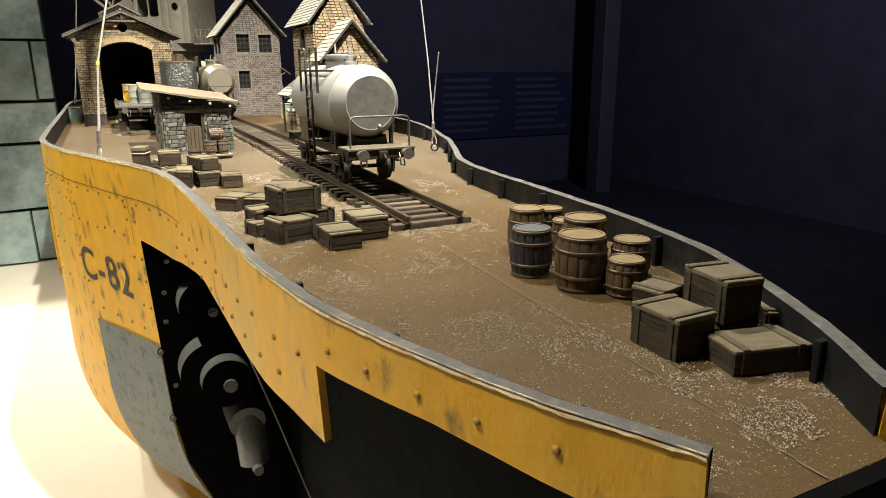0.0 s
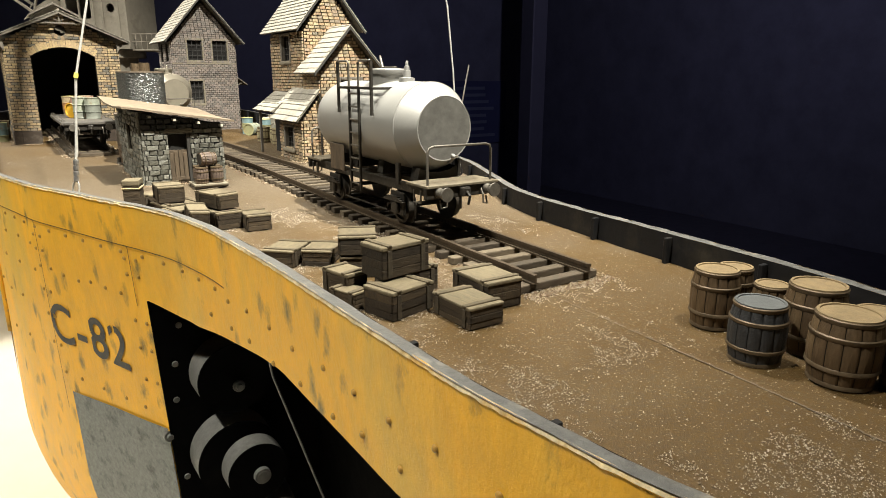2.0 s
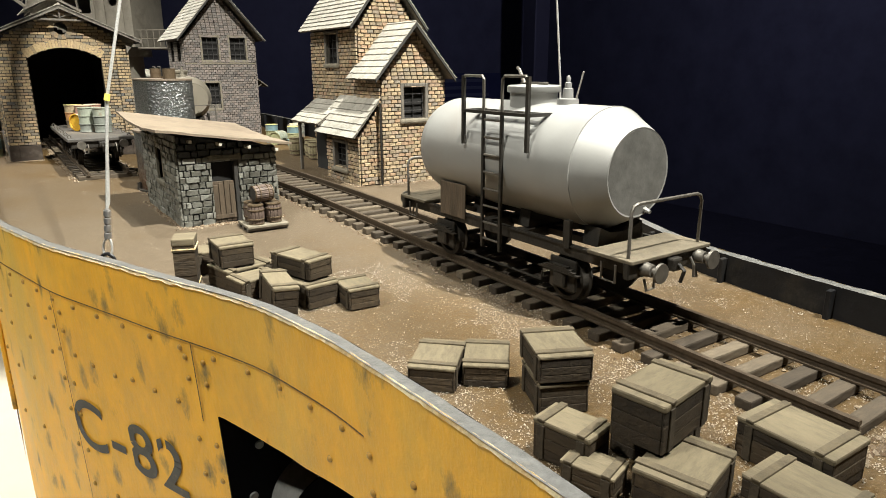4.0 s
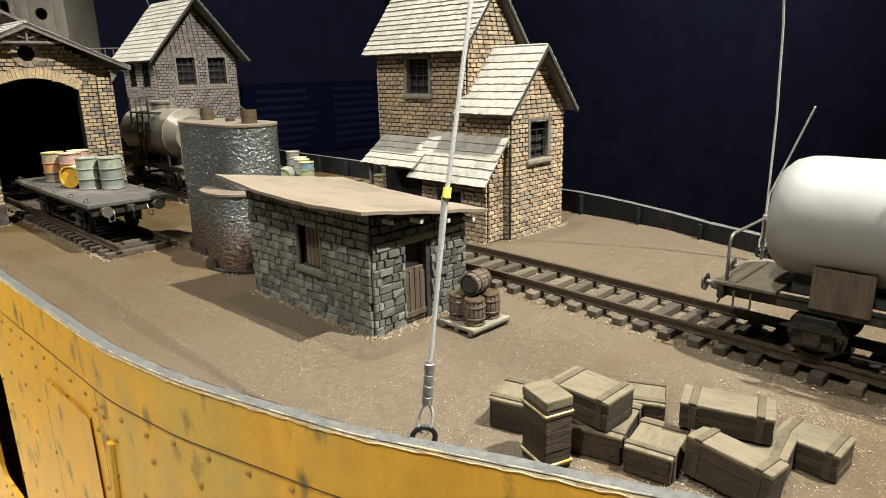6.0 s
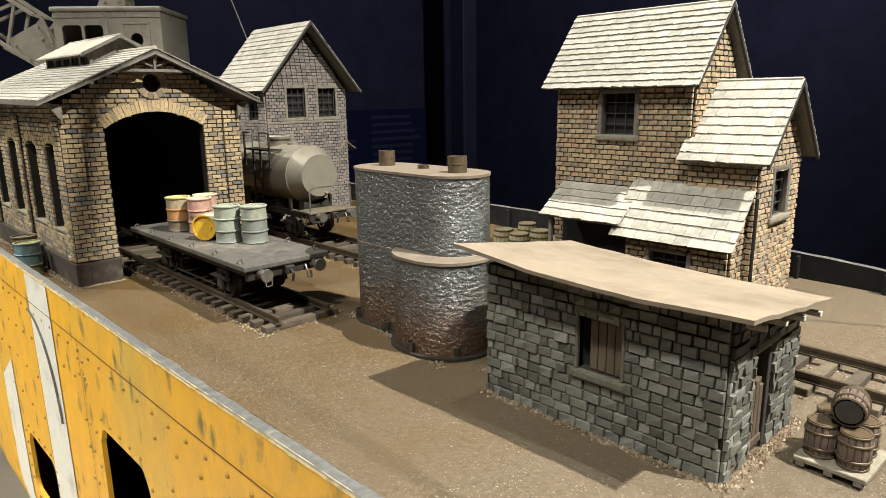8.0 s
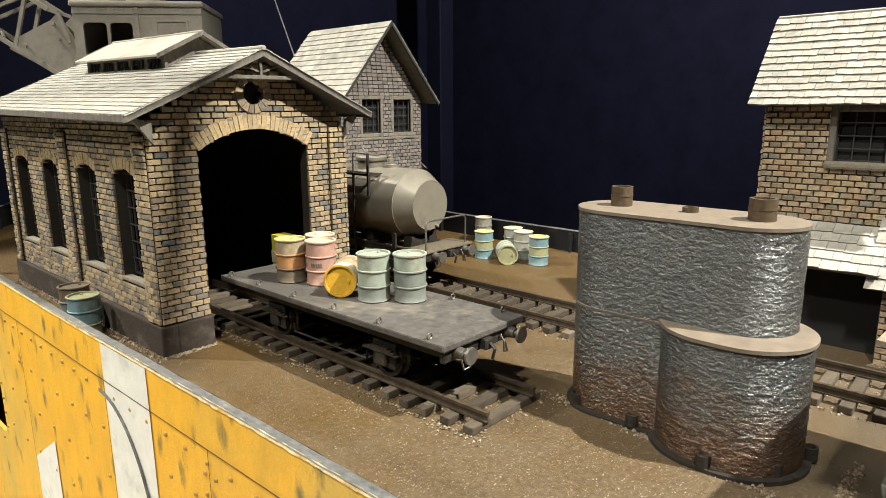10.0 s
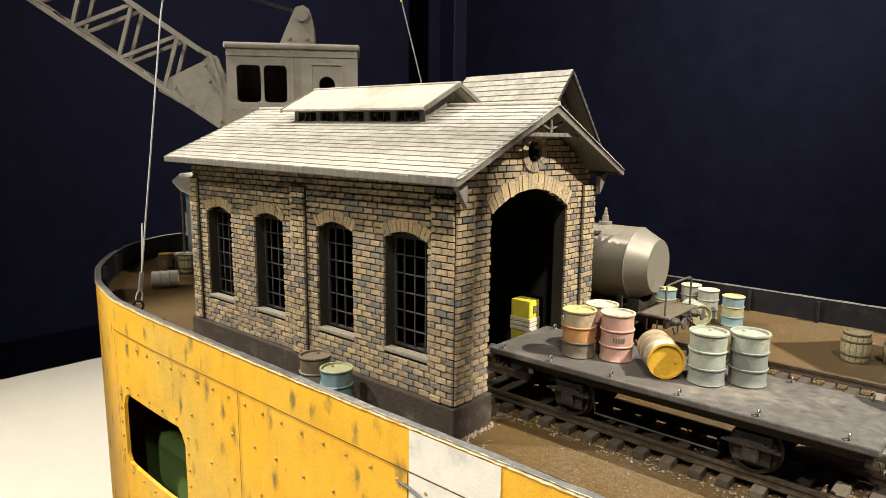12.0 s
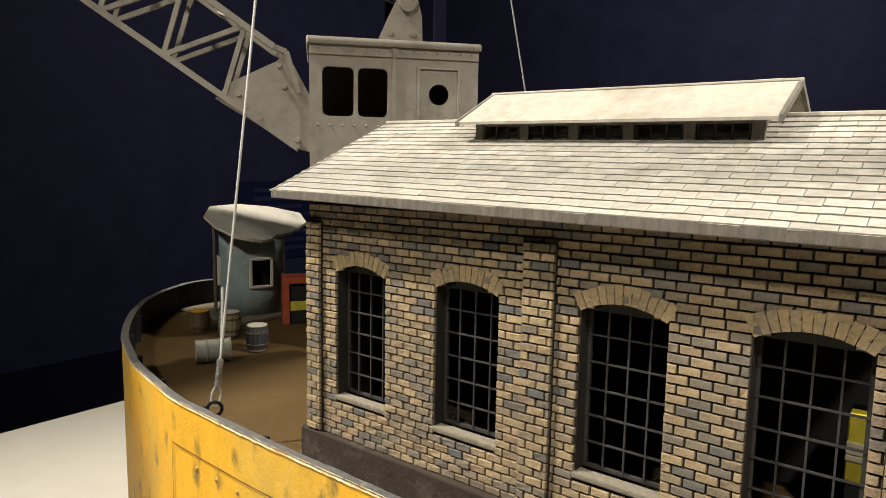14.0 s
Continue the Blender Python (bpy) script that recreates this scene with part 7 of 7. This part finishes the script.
def place_crates():
    z = deck_z
    # by the bow: three standing on the deck, one on top, smaller ones behind
    crate((0.2280, 0.2138, z(.21)), (0.0295, 0.0240, 0.0205), 91)
    crate((0.2505, 0.1842, z(.18)), (0.0385, 0.0225, 0.0118), -14)
    crate((0.2620, 0.2150, z(.21)), (0.0290, 0.0200, 0.0110), 82)
    crate((0.2600, 0.2145, z(.21) + 0.0120), (0.0310, 0.0210, 0.0215), 81)
    crate((0.2910, 0.2070, z(.21)), (0.0280, 0.0165, 0.0138), 62)
    crate((0.2575, 0.2530, z(.25)), (0.0250, 0.0180, 0.0148), 14)
    # beside the end of the track
    crate((0.1405, 0.4600, z(.46)), (0.0365, 0.0235, 0.0125), 91)
    crate((0.1680, 0.4785, z(.48)), (0.0375, 0.0255, 0.0172), 89)
    crate((0.1130, 0.4910, z(.49)), (0.0335, 0.0245, 0.0168), 15)
    crate((0.1350, 0.5200, z(.52)), (0.0350, 0.0220, 0.0164), 9)
    crate((0.1210, 0.5090, z(.50) + 0.0180), (0.0355, 0.0215, 0.0195), 9)
    crate((0.0925, 0.5150, z(.51)), (0.0210, 0.0130, 0.0102), 108)
    crate((0.0975, 0.5320, z(.53)), (0.0250, 0.0160, 0.0172), 103)
    crate((0.1255, 0.5710, z(.57)), (0.0280, 0.0230, 0.0150), 65)
    crate((0.1265, 0.5725, z(.57) + 0.0160), (0.0330, 0.0245, 0.0128), 64)
    crate((0.0935, 0.6210, z(.62)), (0.0340, 0.0225, 0.0122), 45)
    crate((0.1160, 0.6100, z(.61)), (0.0320, 0.0215, 0.0112), 50)
    # by the hut
    crate((0.0235, 0.8265, z(.83)), (0.0140, 0.0190, 0.0362), -20, label="upright narrow wooden crate with pale straps", straps=True)
    crate((0.0440, 0.8590, z(.86)), (0.0260, 0.0200, 0.0160), 15)
    crate((0.0575, 0.8170, z(.82)), (0.0360, 0.0280, 0.0140), 13)
    crate((0.0530, 0.8220, z(.82) + 0.0152), (0.0335, 0.0225, 0.0148), 88)
    crate((0.0925, 0.8130, z(.81)), (0.0260, 0.0190, 0.0138), 25)
    crate((0.0575, 0.7885, z(.79)), (0.0300, 0.0210, 0.0132), 10)
    crate((0.0610, 0.7565, z(.76) + 0.0012), (0.0370, 0.0155, 0.0182), 84, 5, -3, label="aged wooden crate leaning askew against its neighbours")
    crate((0.0840, 0.7570, z(.76)), (0.0340, 0.0220, 0.0150), 96)
    crate((0.0830, 0.7680, z(.77) + 0.0162), (0.0390, 0.0190, 0.0128), 107)
    crate((0.1072, 0.7370, z(.74)), (0.0280, 0.0205, 0.0135), 86)


def place_barrels():
    z = deck_z(0.3)
    dark = "blackened barrel with a dented grey top"
    barrel((0.2526, 0.3780, z + 0.001), 0.0131, 0.0335)
    barrel((0.2305, 0.3385, z), 0.0137, 0.0310, "darkstaves", "darktop", dark)
    barrel((0.2426, 0.3030, z), 0.0157, 0.0335, rz=9)
    barrel((0.2585, 0.2815, z), 0.0118, 0.0215, rz=4)
    barrel((0.2650, 0.3290, z), 0.0150, 0.0365, rz=17)
    barrel((0.2865, 0.3080, z), 0.0126, 0.0240, rz=3)
    barrel((0.2735, 0.3800, z), 0.0105, 0.0320, rz=5)
    barrel((0.2700, 0.3555, z), 0.0100, 0.0285, rz=11)
    # stacked on a pallet beside the hut
    p = thing("pallet", (0.1235, 0.9585, 0), "small pale wooden pallet by the hut", "pallet", rz=-2)
    part("pallet_board", MB().box(-0.019, -0.0165, 0.0022, 0.019, 0.0165, 0.0046, bev=0.0005), "sill", p)
    for y in (-0.013, 0, 0.013):
        part("runner", MB().box(-0.019, y - 0.002, 0, 0.019, y + 0.002, 0.0022), "timber", p)
    g = "small barrels on the pallet"
    for x, y, a in ((-0.0085, -0.007, 0), (0.0085, -0.006, 8), (-0.007, 0.0085, 4), (0.0095, 0.0090, 12)):
        barrel((0.1235 + x, 0.9585 + y, 0.0047), 0.0076, 0.0185, "redstaves", lid="hoop", group=g, label="small brown barrel standing on the pallet", rz=a)
    barrel((0.1145, 0.9560, 0.0315), 0.0080, 0.0185, "redstaves", lid="redstaves", group=g, label="small brown barrel lying on top of others", ry=90, rz=8)
    # far side, by the bulwark
    barrel((0.348, 1.425, 0.001), 0.0132, 0.0290, "olivestaves", "olivestaves", label="dusty pale barrel standing alone by the rails")
    for x, y in ((0.361, 1.391), (0.410, 1.394), (0.384, 1.354), (0.354, 1.361)):
        barrel((x, y, 0.001), 0.0128, 0.028, "olivestaves", "olivestaves", label="dusty olive barrel in a cluster by the house", group="barrels behind the brick house", rz=x * 100)
    barrel((0.096, 2.336, 0.003), 0.0128, 0.0265, lid="yellow_drum_lid", label="dusty brown barrel with a yellowish lid", group="stern barrels")
    barrel((0.108, 2.290, 0.003), 0.0135, 0.0300, "olivestaves", lid="paleroof", label="dusty pale barrel on the stern deck", group="stern barrels", rz=7)
    barrel((0.092, 2.214, 0.003), 0.0128, 0.0290, "darkstaves", lid="paleroof", label="dark barrel with a pale lid on the stern deck", group="stern barrels", rz=12)



def place_drums():
    z = 0.0535
    S, O, B, Pk, PG, GG, Bl, Ol, G = ("sandy_drum_paint", "ochre_drum_paint", "brown_drum_paint", "pink_drum_paint", "pale_green_drum_paint", "grey_green_drum_paint", "blue_drum_paint", "olive_drum_paint", "grey_drum_paint")
    g = "oil drums on the flat wagon"
    drum((0.037, 1.555, z), (B, O, S), "lemon_drum_lid", "sandy, ochre and brown oil drum on the flat wagon", rz=40, group=g)
    d = drum((0.0485, 1.530, z), (Pk, Pk, Pk), "cream_drum_lid", "faded pink oil drum with cream lid", rz=200, group=g)
    for k, a in enumerate((196, 205, 214, 223, 232)):
        t = radians(a - 200)
        part("lettering_bar", MB().box(0.01185, -0.0006, 0.0150, 0.0121, 0.0006, 0.0185), "brown_drum_paint", d, at=Matrix.Rotation(t, 4, "Z"))
    drum((0.064, 1.551, z), (Pk, Pk, Pk), "cream_drum_lid", "faded pink oil drum with cream lid", rz=80, group=g)
    drum((0.0590, 1.5065, z + 0.0126), (S, S, "cream_drum_lid"), "yellow_drum_lid", "sandy oil drum lying on its side, yellow end", rz=0, group=g).matrix_world = Matrix.Translation((0.0590, 1.5060, z + 0.0126)) @ Vector((-0.80, -0.60, 0)).to_track_quat("Z", "Y").to_matrix().to_4x4()
    drum((0.0455, 1.4635, z), (GG, PG, PG), "pale_green_drum_paint", "pale green oil drum on the flat wagon", rz=10, group=g)
    drum((0.0620, 1.4425, z), (GG, GG, PG), "pale_green_drum_paint", "grey-green oil drum on the flat wagon", rz=55, group=g)
    g = "oil drums by the far bulwark"
    drum((0.381, 1.631, 0.001), (Bl, Ol, Bl), "lemon_drum_lid", "blue and yellow oil drum by the bulwark", group=g)
    drum((0.411, 1.591, 0.001), (GG, G, G), "cream_drum_lid", "grey oil drum by the bulwark", group=g)
    drum((0.424, 1.617, 0.001), (GG, G, G), "cream_drum_lid", "grey oil drum by the bulwark", group=g, rz=60)
    drum((0.396, 1.557, 0.001), (Bl, Ol, Bl), "lemon_drum_lid", "blue and olive oil drum by the bulwark", group=g)
    drum((0.405, 1.622, 0.0135), (PG, PG, PG), "olive_drum_paint", "pale green oil drum lying on its side", group=g).matrix_world = Matrix.Translation((0.392, 1.606, 0.0135)) @ Vector((-0.72, -0.69, 0)).to_track_quat("Z", "Y").to_matrix().to_4x4()
    drum((0.475 - 0.01, 1.70, 0.001), (GG, G, G), "cream_drum_lid", "grey oil drum by the bulwark", group=g)
    g = "oil drums beside the shed"
    drum((-0.0705, 1.7330, 0.0005), (B, GG, B), "brown_drum_paint", "dark brown oil drum beside the shed", group=g, rz=30, h=0.038, r=0.0122)
    drum((-0.0745, 1.7010, 0.0005), (Ol, Bl, Bl), "olive_drum_paint", "blue and green oil drum beside the shed", group=g, rz=80, h=0.036, r=0.0122)
    drum((0.046, 2.205, 0.0150), (G, G, G), "grey_drum_paint", "grey oil drum lying on the stern deck", group="stern barrels").matrix_world = Matrix.Translation((0.018, 2.218, 0.0155)) @ Vector((0.88, -0.47, 0)).to_track_quat("Z", "Y").to_matrix().to_4x4()


def place_wires():
    wire_rope((-0.0205, 0.8625, 0.012), [(-0.0165, 0.8610, 0.052), (-0.0077, 0.8572, 0.1249), (0.0158, 0.861, 0.215), (0.12, 0.87, 0.62), (0.195, 0.88, 0.95)], [(-0.0150, 0.8612, 0.055), (-0.0085, 0.8585, 0.123)], "steel wire rope fixed to the deck edge by the crates", (-0.0077, 0.8572, 0.1249))
    wire_rope((0.4150, 0.8655, 0.004), [(0.4125, 0.8645, 0.045), (0.404, 0.862, 0.13), (0.395, 0.862, 0.205), (0.30, 0.87, 0.62), (0.195, 0.88, 0.95)], [(0.4125, 0.8635, 0.06), (0.4095, 0.848, 0.10), (0.4075, 0.834, 0.138)], "steel wire rope on the far deck edge, loose tail")
    wire_rope((-0.0855, 2.022, 0.030), [(-0.078, 2.023, 0.075), (-0.040, 2.025, 0.342), (0.06, 2.03, 0.8), (0.16, 2.03, 1.25)], [(-0.0775, 2.0235, 0.08), (-0.0735, 2.027, 0.120)], "steel wire rope on the deck edge behind the shed")
    wire_rope((0.475, 2.03, 0.030), [(0.468, 2.035, 0.075), (0.40, 2.055, 0.285), (0.3526, 2.056, 0.413), (0.25, 2.05, 0.8), (0.16, 2.03, 1.25)], [(0.467, 2.035, 0.08), (0.46, 2.03, 0.12)], "steel wire rope rising behind the shed", (0.350, 2.056, 0.420))
    bm = thing("ceiling_bar", (0, 0, 0.94), "steel bar from which the wires hang", "bar", kind="structure")
    part("bar", MB().tube([(0.195, 0.80, 0.012), (0.195, 1.3, 0.2), (0.16, 2.1, 0.33)], 0.01, 10), "rod", bm)


def shed_contents():
    y = thing("yellow_machine", (0.0875, 1.6360, 0.001), "small yellow machine with black stripes standing in the shed", "machine")
    part("dark_base", MB().box(-0.009, -0.009, 0, 0.012, 0.009, 0.032), "void", y)
    part("body", MB().box(-0.010, -0.010, 0.033, 0.005, 0.010, 0.073, bev=0.0008), "yellowbox", y, "", True)
    part("dark_flank", MB().box(0.0052, -0.0098, 0.033, 0.012, 0.010, 0.074, bev=0.0008), "black", y)
    for z in (0.0465, 0.0505, 0.0545):
        part("pale_slat", MB().box(-0.0106, -0.0108, z, 0.0048, 0.0102, z + 0.0033, bev=0.0004), "cream_drum_lid", y)
    part("brown_badge", MB().box(-0.005, -0.0106, 0.0625, 0.001, -0.0100, 0.0685), "brown_drum_paint", y)
    b = thing("red_cabinet", (0.217, 2.288, 0.003), "red-framed dark cabinet beside the wheelhouse", "cabinet", rz=-35)
    # black block stands in for the cabinet's dark open inside
    part("body", MB().box(-0.023, -0.016, 0, 0.023, 0.02, 0.060, bev=0.001), "void", b)
    for a, c in ((-0.025, -0.0165), (0.0165, 0.025)):
        part("red_post", MB().box(a, -0.020, 0, c, 0.02, 0.062, bev=0.0006), "red", b)
    part("red_lintel", MB().box(-0.0164, -0.0195, 0.054, 0.0164, 0.02, 0.0615, bev=0.0006), "red", b)
    part("yellow_shelf", MB().box(-0.016, -0.0175, 0.018, 0.016, -0.0155, 0.030), "yellowbox", b)


def scatter():
    """Pale grit and dust lying on the deck."""
    rr = random.Random(77)
    mb = MB()
    n = 0
    while n < 44000:
        y = rr.uniform(0.13, 2.0)
        if rr.random() < 0.55:
            y = rr.uniform(0.13, 0.80)
        x0, x1 = rim_x(y) + 0.008, 2 * CX - rim_x(y) - 0.008
        x = rr.uniform(x0, x1)
        d = 0.8 * noise.noise((x * 15, y * 11, 4)) + 0.55 * noise.noise((x * 62, y * 44, 9)) + 0.35 * noise.noise((x * 190, y * 150, 2))
        edge = math.exp(-(x - x0) / 0.03)
        lim = (0.11 - 0.40 * edge if y < 0.8 else 0.52) + (0.35 if x > 0.27 and y > 0.40 else 0)
        if d < lim and rr.random() > 0.045:
            continue
        h = rr.uniform(0.00012, 0.00038) * (1.6 if rr.random() < 0.06 else 1)
        a = rr.uniform(0, 6.28)
        z = deck_z(y) + 0.0003
        mb.add([(x + h * 1.3 * math.cos(a + t), y + h * 1.3 * math.sin(a + t), z - 0.0002) for t in (0, 2.1, 4.2)] + [(x, y, z + h * 0.9)], [(0, 1, 3), (1, 2, 3), (2, 0, 3)])
        n += 1
    tagged(part("deck_grit", mb, "grit", None, "pale grit sprinkled over the brown deck"), category="grit", kind="stuff")
    mb = MB()
    for ax, ay, bx, by, k in ((0.190, 0.467, 0.266, 0.467, 260), (0.058, 0.99, 0.058, 1.145, 500), (0.06, 0.990, 0.155, 0.990, 500), (-0.058, 1.596, -0.058, 1.95, 700), (-0.056, 1.596, -0.012, 1.596, 150), (0.064, 1.19, 0.092, 1.33, 400), (0.08, 1.165, 0.125, 1.165, 150), (0.32, 1.083, 0.42, 1.083, 400), (0.293, 1.09, 0.293, 1.19, 250)):
        for i in range(k):
            t = rr.random()
            x, y = ax + (bx - ax) * t + rr.gauss(0, 0.0022), ay + (by - ay) * t + rr.gauss(0, 0.0022)
            h = rr.uniform(0.0004, 0.0016)
            a = rr.uniform(0, 6.28)
            z = deck_z(y)
            mb.add([(x + h * 1.2 * math.cos(a + q), y + h * 1.2 * math.sin(a + q), z - 0.0002) for q in (0, 2.1, 4.2)] + [(x, y, z + h)], [(0, 1, 3), (1, 2, 3), (2, 0, 3)])
    tagged(part("wall_foot_grit", mb, "ballast", None, "brown earth and grit heaped at the walls' feet"), category="grit", kind="stuff")


M["grit"] = mat("pale_grit", (0.42, 0.37, 0.30), 0.8, grain=900, amount=0.4, piece="island", tints=[(0.18, 0.14, 0.10), (0.34, 0.29, 0.225), (0.56, 0.51, 0.44)])

room()
ship()
track(0.227, 0.472, 2.18, 0.0186, "model railway track with weathered sleepers and grit")
track(0.047, 1.338, 1.93, 0.0186, "model railway siding running into the brick shed")
tank_wagon()
flat_wagon()
storage_tank()
crane()
wheelhouse()
place_crates()
place_barrels()
place_drums()
place_wires()
shed_contents()
scatter()
stone_hut()
engine_shed()
brick_house()
grey_house()
stone_screen()
